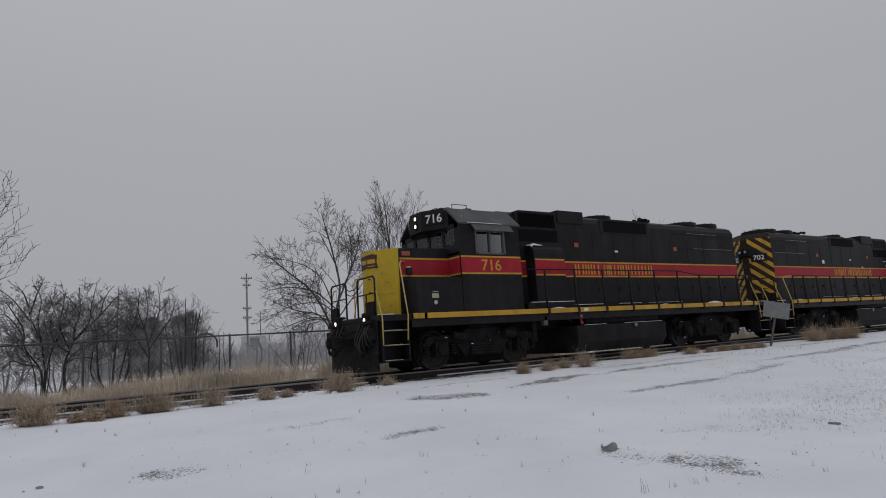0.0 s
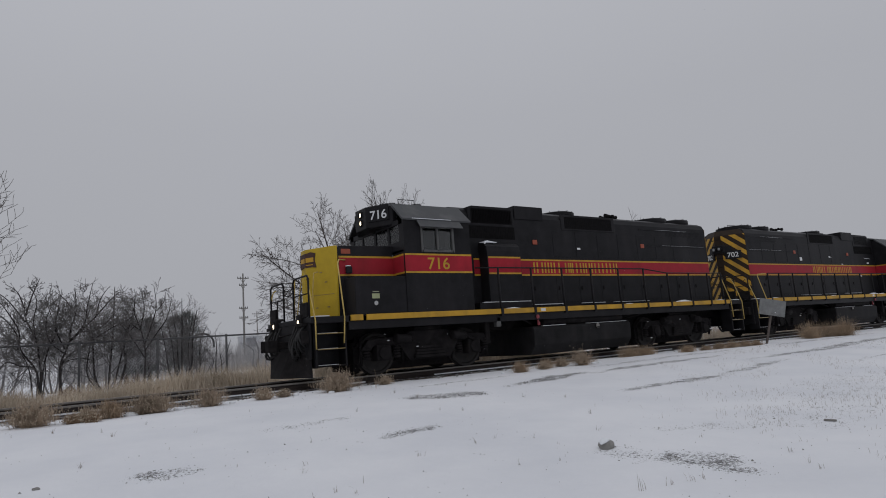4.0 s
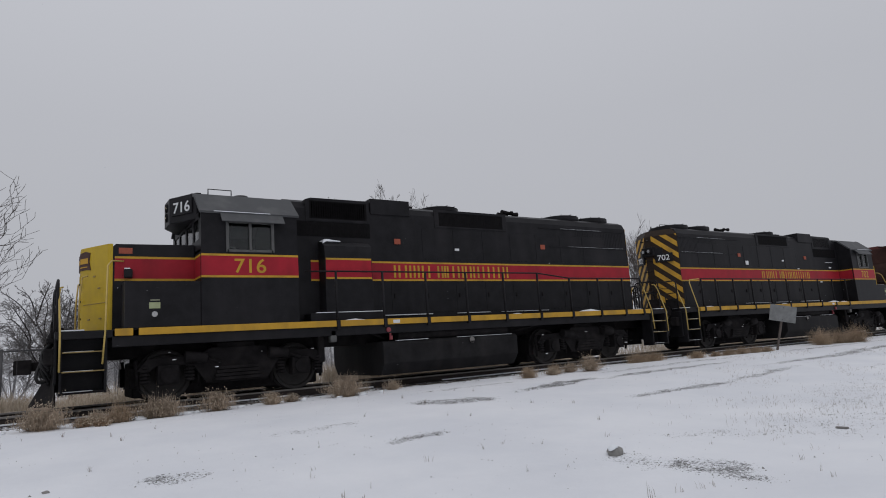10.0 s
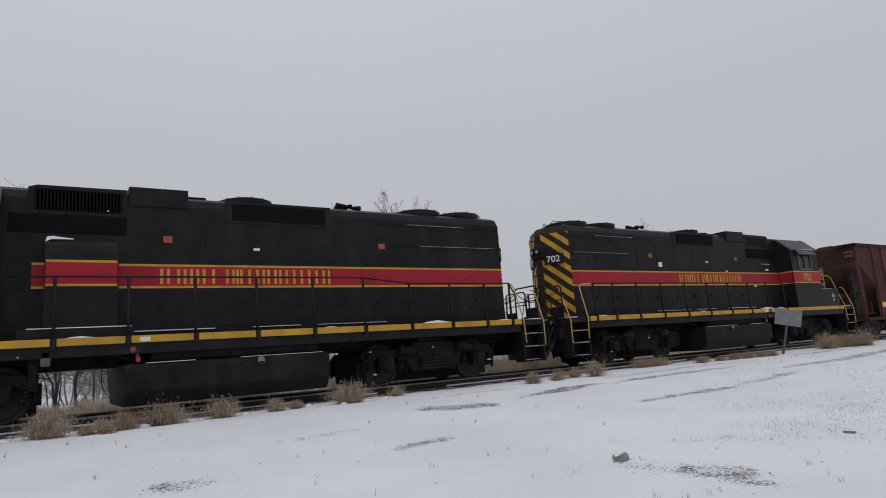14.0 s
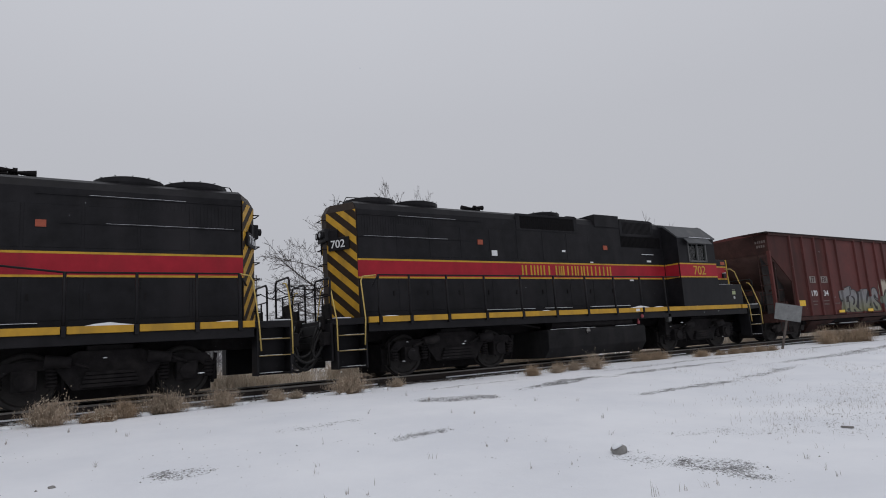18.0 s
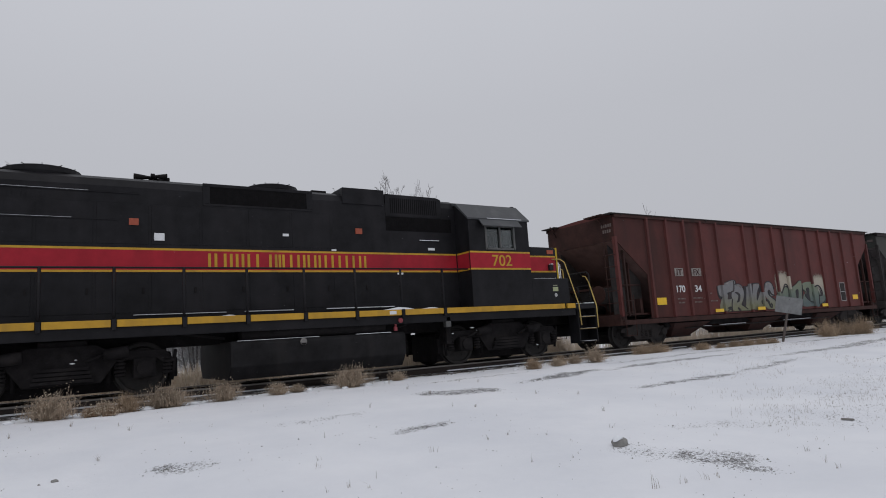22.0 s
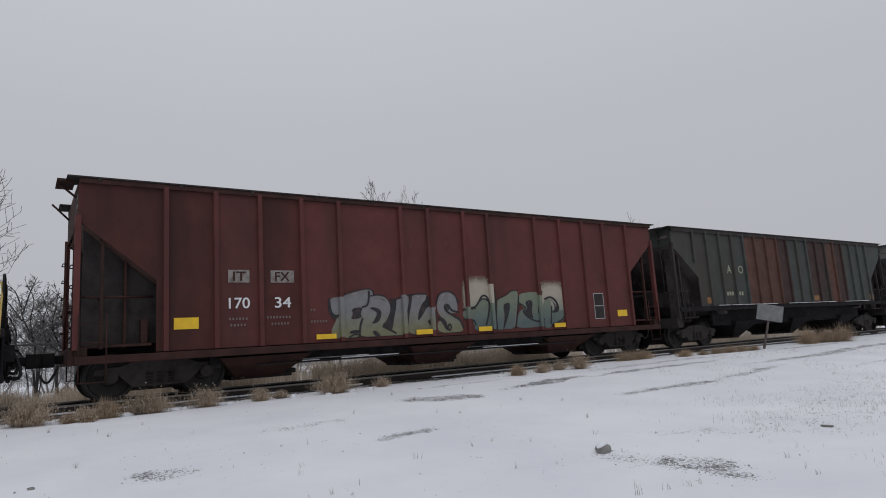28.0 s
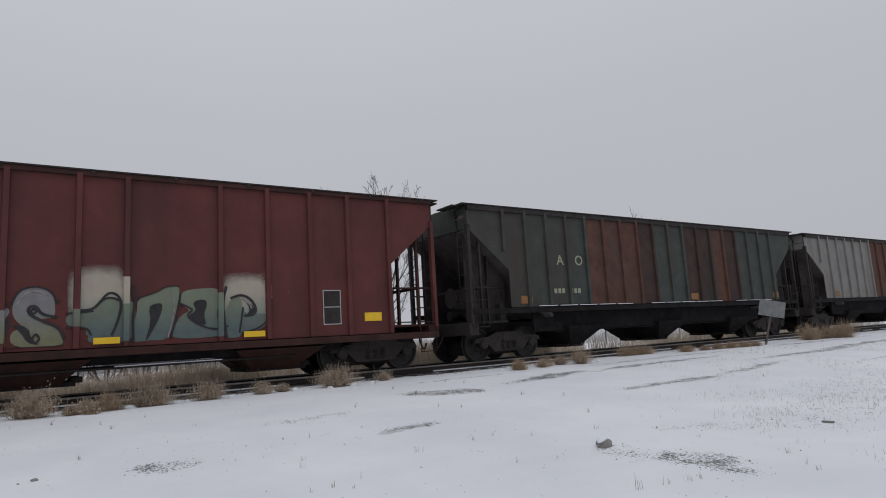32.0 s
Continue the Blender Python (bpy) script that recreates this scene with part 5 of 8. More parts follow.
loco_lead = locomotive("716", "black diesel locomotive with red band and yellow nose, snow-dusted")
loco_second = locomotive("702", "black diesel locomotive coupled backwards, yellow-striped hood end")


# ---- covered hopper cars ----
def car_truck(parent, c):
    for s in (-1, 1):
        # Slope sheets coloured lighter, painting in the light bounced up from the snow.
        bm = bmesh.new()
        pts = [(c - 1.2, 0.5), (c - 1.15, 0.62), (c - 0.7, 0.66), (c - 0.4, 0.78), (c + 0.4, 0.78), (c + 0.7, 0.66), (c + 1.15, 0.62), (c + 1.2, 0.5), (c + 0.75, 0.48), (c + 0.5, 0.24), (c - 0.5, 0.24), (c - 0.75, 0.48)]
        a, b = sorted((s * 0.92, s * 1.08))
        prism(bm, pts, a, b, bev=0.015)
        part("side_frame", bm, SOOT, parent)
        for dx in (-0.88, 0.88):
            bm = bmesh.new()
            rod(bm, (c + dx, s * 0.9, 0.457), (c + dx, s * 1.13, 0.457), 0.12, seg=14)
            part("bearing_cap", bm, SOOT, parent)
        bm = bmesh.new()
        for off in (-0.2, 0.0, 0.2):
            for k in range(4):
                lathe(bm, [(0.05, 0.3 + k * 0.06), (0.085, 0.32 + k * 0.06), (0.05, 0.35 + k * 0.06)], "z", (c + off, s * 1.06, 0), 8)
        part("spring_group", bm, SOOT, parent)
    boxes("bolster", SOOT, parent, (c - 0.2, c + 0.2, -1.1, 1.1, 0.5, 0.78), bev=0.03)
    boxes("brake_beam", SOOT, parent, (c - 0.95, c + 0.95, -0.6, 0.6, 0.16, 0.55), bev=0.04)
    for dx in (-0.88, 0.88):
        wheelset(CAR_WHEELS, parent, c + dx, 0.457)


# discharge bays of each kind of car: top from, top to, bottom from, bottom to
RED_BAYS = tuple((c - 1.0, c + 1.0, c - 0.5, c + 0.5) for c in (3.6, 8.2, 12.85))
LONG_BAYS = tuple((c - 0.84, c + 0.84, c - 0.2, c + 0.2) for c in (4.45, 8.7, 12.95))


def hopper_car(label, ribs, paint, dark, panels=None, side_bottom=0.9, bays=RED_BAYS, skirt=0.57, group="covered hopper cars of the train", low_end=False):
    """A covered hopper; end corner at x = 0, rail head at z = 0."""
    W = thing("hopper_car", label, "hopper car", group)
    LN, Y, EAVE = 16.8, 1.52, 4.19
    sb = side_bottom
    cx = 1.36
    cuts = {1: (2.3, 3.42) if low_end else (2.46, 3.6), -1: (2.46, 3.6)}
    edges = [0.0] + ribs + [LN]
    for s in (-1, 1):
        a, b = sorted((s * (Y - 0.03), s * Y))
        # side sheets between the ribs, each cut by the sloping hopper end
        for i, (p, q) in enumerate(zip(edges[:-1], edges[1:])):
            def low(x):
                d = min(x, LN - x)
                cz, ct = cuts[1 if x < LN / 2 else -1]
                return sb if d >= cx else cz + (ct - cz) * (1 - d / cx)
            pts = [(p, EAVE), (p, low(p))]
            for xk in (cx - 1e-4, cx, LN - cx, LN - cx + 1e-4):
                if p < xk < q:
                    pts.append((xk, cuts[1 if xk < LN / 2 else -1][0] if abs(min(xk, LN - xk) - (cx - 1e-4)) < 5e-5 else sb))
            pts += [(q, low(q)), (q, EAVE)]
            bm = bmesh.new()
            prism(bm, pts, a, b)
            part("side_sheet", bm, panels[i % len(panels)] if panels else paint, W)
        for x in ribs:
            bm = bmesh.new()
            a2, b2 = sorted((s * (Y - 0.005), s * (Y + 0.075)))
            if min(x, LN - x) > cx - 0.12:
                prism(bm, [(x - 0.06, a2 if s > 0 else b2), (x + 0.06, a2 if s > 0 else b2), (x + 0.045, b2 if s > 0 else a2), (x - 0.045, b2 if s > 0 else a2)], sb, EAVE, "z")
            else:
                bx(bm, x - 0.05, x + 0.05, a2, b2, cuts[1 if x < LN / 2 else -1][1] - 0.6, EAVE)
            part("side_rib", bm, panels[ribs.index(x)] if panels and paint is not BOXCAR else paint, W)
        a2, b2 = sorted((s * (Y - 0.06), s * (Y + 0.07)))
        boxes("top_chord", dark, W, (0, LN, a2, b2, EAVE - (0.05 if paint is BOXCAR else 0.09), EAVE + 0.05), bev=0.015)
        boxes("side_sill", BOXDARK if paint is BOXCAR else GRIME, W, (0, LN, a2, b2, sb - 0.17, sb - 0.02), bev=0.015)
        a2, b2 = sorted((s * (Y - 0.45), s * (Y - 0.35)))
        boxes("sill_skirt", GRIME, W, (2.45, LN - 2.45, a2, b2, skirt, sb - 0.165), bev=0.01)
        bm = bmesh.new()
        if paint is not BOXCAR:
            rod(bm, (3.4, s * 1.02, skirt - 0.03), (13.2, s * 1.02, skirt - 0.03), 0.014, seg=6)
        else:
            pipe(bm, [(3.4, s * 1.2, skirt - 0.07), (8.0, s * 1.2, skirt - 0.075), (13.2, s * 1.2, skirt - 0.06)], 0.022, 6)
        part("gate_bar", bm, SOOT, W)
        if paint is BOXCAR:
            a2, b2 = sorted((s * 1.17, s * 1.23))
            boxes("ledge_snow", SNOWCAP, W, (4.45, 4.85, a2, b2, skirt - 0.05, skirt - 0.035), (5.4, 6.95, a2, b2, skirt - 0.05, skirt - 0.03), (9.6, 11.6, a2, b2, skirt - 0.05, skirt - 0.03), label="thin line of snow")
    # roof
    bm = bmesh.new()
    prism(bm, [(-Y, EAVE), (-Y, EAVE + 0.02), (-0.9, EAVE + 0.09), (0, EAVE + 0.12), (0.9, EAVE + 0.09), (Y, EAVE + 0.02), (Y, EAVE)], 0.02, LN - 0.02, "x")
    part("roof", bm, paint, W)
    for s in (-1, 1):
        a, b = sorted((s * 0.95, s * (Y + 0.09)))
        bm = bmesh.new()
        bx(bm, -0.2, LN + 0.2, a, b, EAVE + 0.052, EAVE + 0.08)
        for k in range(12):
            bx(bm, 0.3 + k * 1.47, 0.36 + k * 1.47, a, b, EAVE + 0.0, EAVE + 0.06)
        part("running_board", bm, SOOT, W, "steel roof walkway")
        boxes("ledge_snow", SNOWCAP, W, (4.2, 6.6, min(s * 1.36, s * 1.49), max(s * 1.36, s * 1.49), EAVE + 0.086, EAVE + 0.097), (9.5, 10.4, min(s * 1.36, s * 1.49), max(s * 1.36, s * 1.49), EAVE + 0.086, EAVE + 0.095), (13.2, 15.0, min(s * 1.36, s * 1.49), max(s * 1.36, s * 1.49), EAVE + 0.086, EAVE + 0.097), label="thin line of snow")
        for d, x in ((-1, 0.0), (1, LN)):
            bm = bmesh.new()
            rod(bm, (x, s * 1.1, EAVE - 0.25), (x + d * 0.34, s * 1.0, EAVE + 0.07), 0.022, seg=6)
            part("walkway_bracket", bm, dark, W)
    for q0, q1 in ((-0.35, -0.05), (LN + 0.05, LN + 0.35)):
        boxes("cross_walk", dark, W, (q0, q1, -1.35, -0.6, EAVE + 0.03, EAVE + 0.065))
    bm = bmesh.new()
    bx(bm, 0.5, LN - 0.5, -0.3, 0.3, EAVE + 0.1, EAVE + 0.2, 0.03)
    part("hatch_cover", bm, paint, W)
    # ends: slope sheets, posts, ladders, platforms
    for d, x0 in ((1, 0.0), (-1, LN)):
        cz, ct = cuts[d]
        bm = bmesh.new()
        prism(bm, [(x0, ct), (x0 + d * 0.04, ct), (x0 + d * 0.04, EAVE), (x0, EAVE)], -Y + 0.03, Y - 0.03)
        # The low-ended car's end sheets take the darker colour to paint in their shade.
        part("end_sheet", bm, dark if low_end else paint, W)
        bm = bmesh.new()
        prism(bm, [(x0 + d * 0.04, ct - 0.03), (x0 + d * cx, cz), (x0 + d * 2.9, 1.12), (x0 + d * 2.95, 1.2), (x0 + d * cx, cz + 0.07), (x0 + d * 0.06, ct + 0.05)], -Y + 0.03, Y - 0.03)
        part("slope_sheet", bm, SLOPE if paint is BOXCAR else BOUNCESLOPE, W)
        for s in (-1, 1):
            bm = bmesh.new()
            bx(bm, x0 - 0.05, x0 + 0.05, min(s * 1.44, s * 1.56), max(s * 1.44, s * 1.56), 1.0, ct + 0.1)
            part("corner_post", bm, BOXCAR if paint is BOXCAR else dark, W)
            # Added dark plate, stands for the shade inside the open end.
            if d > 0 or paint is not BOXCAR:
                bm = bmesh.new()
                prism(bm, [(x0 + d * 0.12, 1.08), (x0 + d * 1.5, 1.08), (x0 + d * 1.5, cz - 0.16), (x0 + d * 1.34, cz - 0.01), (x0 + d * 0.12, ct - 0.1)], min(s * 1.06, s * 1.085), max(s * 1.06, s * 1.085))
                part("recess_shade_plate", bm, SOOT, W, "dark plate added for the shade in the end recess")
            bm = bmesh.new()
            bx(bm, x0 + d * 0.42 - 0.03, x0 + d * 0.42 + 0.03, min(s * 1.36, s * 1.44), max(s * 1.36, s * 1.44), 1.0, ct - 0.3)
            bx(bm, x0 + d * 0.85 - 0.025, x0 + d * 0.85 + 0.025, min(s * 1.1, s * 1.2), max(s * 1.1, s * 1.2), 1.0, ct - 0.65)
            part("end_post", bm, dark, W)
            bm = bmesh.new()
            for k in range(8):
                z = sb + 0.15 + k * 0.38
                if z < (3.3 if low_end and d > 0 else 4.2):
                    pipe(bm, [(x0 - d * 0.02, s * 1.5, z), (x0 - d * 0.1, s * 1.5, z), (x0 - d * 0.1, s * 1.05, z), (x0 - d * 0.02, s * 1.05, z)], 0.011, 6)
            for y in (1.05, 1.5):
                rod(bm, (x0 - d * 0.03, s * y, sb), (x0 - d * 0.03, s * y, 3.4 if low_end and d > 0 else EAVE), 0.016, seg=6)
            part("end_ladder", bm, dark, W)
            bm = bmesh.new()
            for k in range(4):
                z = sb - 0.5 + k * 0.36
                pipe(bm, [(x0 + d * 0.05, s * 1.58, z), (x0 + d * 0.5, s * 1.58, z)], 0.011, 6)
            for xx in (0.05, 0.5):
                rod(bm, (x0 + d * xx, s * 1.58, sb - 0.52), (x0 + d * xx, s * 1.58, sb + 0.75), 0.014, seg=6)
            part("side_ladder", bm, dark, W)
        boxes("end_sill", dark, W, (min(x0 - d * 0.1, x0 + d * 0.2), max(x0 - d * 0.1, x0 + d * 0.2), -1.5, 1.5, 0.72, 1.05), bev=0.02)
        boxes("end_platform", dark, W, (min(x0, x0 + d * 1.3), max(x0, x0 + d * 1.3), -1.4, 1.4, 1.03, 1.08))
        boxes("bolster_web", dark, W, (min(x0 + d * 1.12, x0 + d * 1.24), max(x0 + d * 1.12, x0 + d * 1.24), -1.3, 1.3, 1.08, 1.55))
        boxes("cross_beam", dark, W, (min(x0 + d * 0.38, x0 + d * 0.46), max(x0 + d * 0.38, x0 + d * 0.46), -1.4, 1.4, 1.95, 2.02))
        for s in (-1, 1):
            bm = bmesh.new()
            rod(bm, (x0 + d * 0.1, s * 1.45, 1.98), (x0 + d * 1.35, s * 1.2, 2.0), 0.025, seg=6)
            part("side_brace", bm, dark, W)
        coupler(W, x0 - d * 0.5, -d)
        hose(W, [Vector((x0 - d * 0.2, -0.35, 0.75)) + Vector((-d * 0.3 * k / 6, 0.02 * k, -0.32 * math.sin(k / 6 * 2.6))) for k in range(7)])
        car_truck(W, x0 + d * 1.52)
    bm = bmesh.new()
    lathe(bm, [(0.02, 0), (0.27, -0.01), (0.28, -0.04), (0.25, -0.045)], "x", (-0.12, -0.75, 1.75), 20)
    rod(bm, (-0.1, -0.75, 1.75), (0.1, -0.75, 1.75), 0.03)
    part("brake_wheel", bm, dark, W)
    bm = bmesh.new()
    rod(bm, (0.35, -0.75, 1.35), (1.0, -0.75, 1.35), 0.18, seg=14)
    part("air_reservoir", bm, SOOT, W)
    bm = bmesh.new()
    rod(bm, (0.5, 0.3, 1.3), (1.1, 0.3, 1.3), 0.14, seg=14)
    part("brake_cylinder", bm, SOOT, W)
    boxes("brake_housing", SOOT, W, (0.15, 0.4, -1.0, -0.5, 1.45, 1.95), bev=0.03)
    # discharge bays
    boxes("centre_sill", SOOT, W, (0.2, LN - 0.2, -0.25, 0.25, 0.75, 1.05), bev=0.02)
    for t0, t1, l0, l1 in bays:
        for s in (-1, 1):
            bm = bmesh.new()
            ya, yb, yc = s * 0.05, s * (Y - 0.12), s * 0.8
            top = skirt + 0.12
            lo = [bm.verts.new(p) for p in ((l0, ya, 0.24), (l1, ya, 0.24), (l1, yc, 0.24), (l0, yc, 0.24))]
            hi = [bm.verts.new(p) for p in ((t0, ya, top), (t1, ya, top), (t1, yb, top), (t0, yb, top))]
            fs = [bm.faces.new(lo), bm.faces.new(hi[::-1])] + [bm.faces.new((lo[i], hi[i], hi[(i + 1) % 4], lo[(i + 1) % 4])) for i in range(4)]
            bmesh.ops.recalc_face_normals(bm, faces=fs)
            bay = part("discharge_bay", bm, GRIME if paint is not BOXCAR else BOXDARK, W)
            bm = bmesh.new()
            bx(bm, l0 - 0.08, l1 + 0.3, min(s * 0.1, s * 0.66), max(s * 0.1, s * 0.66), 0.2, 0.29, 0.015)
            bx(bm, l1 + 0.22, l1 + 0.42, min(s * 0.3, s * 0.6), max(s * 0.3, s * 0.6), 0.26, 0.37, 0.01)
            rod(bm, (l0 + 0.1, s * 0.5, 0.24), (l0 + 0.1, s * 0.95, 0.24), 0.035)
            part("outlet_gate", bm, SOOT, bay)
    return W


RIBS_RED = [1.53, 2.5, 3.43, 4.38, 5.3, 6.98, 7.8, 8.93, 9.75, 11.5, 12.5, 13.48, 14.42, 15.5]
car_red = hopper_car("oxide-red covered hopper car with pale spray-painted lettering", RIBS_RED, BOXCAR, BOXDARK, [BOXSTAIN, BOXSTAIN, BOXCAR, BOXSTAIN, BOXCAR, BOXCAR, BOXCAR, BOXCAR, BOXCAR, BOXCAR, BOXCAR, BOXCAR, BOXCAR, BOXCAR, BOXCAR], low_end=True)
RIBS_GREEN = [1.2] + [1.2 + 0.82 * k for k in range(1, 18)]
mix_g = [GREENCAR] * 5 + [RUSTCAR] * 3 + [RUSTDARK] + [GREENCAR] * 2 + [RUSTDARK] * 2 + [RUSTCAR, RUSTDARK] + [GREENCAR] * 4
car_green = hopper_car("faded green covered hopper car with rusted panels", RIBS_GREEN, GREENCAR, SOOT, mix_g, 1.43, LONG_BAYS, 0.72)
mix_w = [GREYCAR, GREYCAR, GREYCAR, GREYCAR, GREYCAR, GREYCAR, GREYCAR, RUSTCAR, RUSTCAR, RUSTCAR, GREYCAR, GREYCAR, RUSTCAR, GREYCAR, RUSTCAR, GREYCAR, GREYCAR, GREYCAR, GREYCAR]
car_grey = hopper_car("grey covered hopper car with rusty panels", RIBS_GREEN, GREYCAR, SOOT, mix_w, 1.43, LONG_BAYS, 0.72)


# lettering, plates and spray paint on the red car
def plate(name, mat, parent, x0, x1, z0, z1, y=-1.527, t=0.006, label=""):
    return boxes(name, mat, parent, (x0, x1, y - t, y, z0, z1), label=label)


def red_car_marks(W):
    for x0, x1, body in ((2.74, 3.19, "IT"), (3.65, 4.18, "FX")):
        bar = plate("mark_panel", PANEL, W, x0, x1, 2.25, 2.52, label="pale stencil panel")
        words("reporting_mark", body, 0.2, BOXDARK, bar, pose(x0 + 0.1, -1.536, 2.285, 90, 0, 0), (x1 - x0) * 0.62)
    words("car_number", "170", 0.23, WHITE, W, pose(2.75, -1.53, 1.7, 90, 0, 0), 0.44)
    words("car_number", "34", 0.23, WHITE, W, pose(3.73, -1.53, 1.7, 90, 0, 0), 0.37)
    for x, z, w in ((2.75, 1.45, 0.4), (2.78, 1.32, 0.34), (3.55, 1.46, 0.5), (3.65, 1.32, 0.4), (4.55, 1.6, 0.1), (4.55, 1.34, 0.4)):
        k = 0
        while k * 0.07 < w:
            plate("stencil_bar", STENCIL, W, x + k * 0.07, x + k * 0.07 + 0.035, z + 0.01, z + 0.06)
            k += 1
    for x0, x1, z0, z1 in ((1.68, 2.15, 1.31, 1.54), (4.64, 5.12, 0.97, 1.08), (7.26, 7.74, 0.96, 1.08), (9.2, 9.64, 0.96, 1.08), (11.95, 12.4, 0.96, 1.08), (14.8, 15.25, 1.2, 1.4)):
        plate("reflector_plate", PLACARD, W, x0, x1, z0, z1, -1.6 if z1 < 1.1 else -1.527, 0.006, "yellow reflector strip")
    for y, z, n in ((-1.42, 3.86, 5), (-1.38, 3.68, 4)):
        for k in range(n):
            boxes("stencil_bar", STENCIL, W, (-0.008, -0.001, y + k * 0.09, y + k * 0.09 + 0.06, z, z + 0.1))
    bx_l = plate("data_panel", SOOT, W, 13.78, 14.18, 1.17, 1.92)
    for x0, x1, z0, z1 in ((13.76, 14.2, 1.92, 1.94), (13.76, 14.2, 1.54, 1.56), (13.76, 14.2, 1.15, 1.17), (13.76, 13.78, 1.17, 1.92), (14.18, 14.2, 1.17, 1.92)):
        plate("panel_line", STENCIL_PALE, bx_l, x0, x1, z0, z1, -1.528)


def rounded(pts, n=1):
    """Chaikin smoothing of a closed outline."""
    for _ in range(n):
        out = []
        for a, b in zip(pts, pts[1:] + pts[:1]):
            out.append((a[0] * 0.75 + b[0] * 0.25, a[1] * 0.75 + b[1] * 0.25))
            out.append((a[0] * 0.25 + b[0] * 0.75, a[1] * 0.25 + b[1] * 0.75))
        pts = out
    return pts


def ribbon(pts, width, ya, yb):
    """A sprayed stroke: a smooth band along a line, narrowed at its ends, with a little thickness."""
    for _ in range(2):
        out = [pts[0]]
        for a, b in zip(pts[:-1], pts[1:]):
            out += [(a[0] * 0.75 + b[0] * 0.25, a[1] * 0.75 + b[1] * 0.25), (a[0] * 0.25 + b[0] * 0.75, a[1] * 0.25 + b[1] * 0.75)]
        pts = out + [pts[-1]]
    n = len(pts)
    bm = bmesh.new()
    rows = []
    for i, p in enumerate(pts):
        q, r = pts[max(0, i - 1)], pts[min(n - 1, i + 1)]
        dx, dz = r[0] - q[0], r[1] - q[1]
        ln = math.hypot(dx, dz) or 1
        w = width * 0.5 * (0.82 if i in (0, n - 1) else 1.0)
        ox, oz = -dz / ln * w, dx / ln * w
        rows.append([bm.verts.new((p[0] + k * ox, y, min(2.4, max(0.96, p[1] + k * oz)))) for k in (-1, 1) for y in (ya, yb)])
    fs = []
    for a, b in zip(rows[:-1], rows[1:]):
        for i, j in ((0, 1), (1, 3), (3, 2), (2, 0)):
            fs.append(bm.faces.new((a[i], a[j], b[j], b[i])))
    fs.append(bm.faces.new((rows[0][0], rows[0][1], rows[0][3], rows[0][2])))
    fs.append(bm.faces.new((rows[-1][0], rows[-1][1], rows[-1][3], rows[-1][2])))
    bmesh.ops.recalc_face_normals(bm, faces=fs)
    return bm


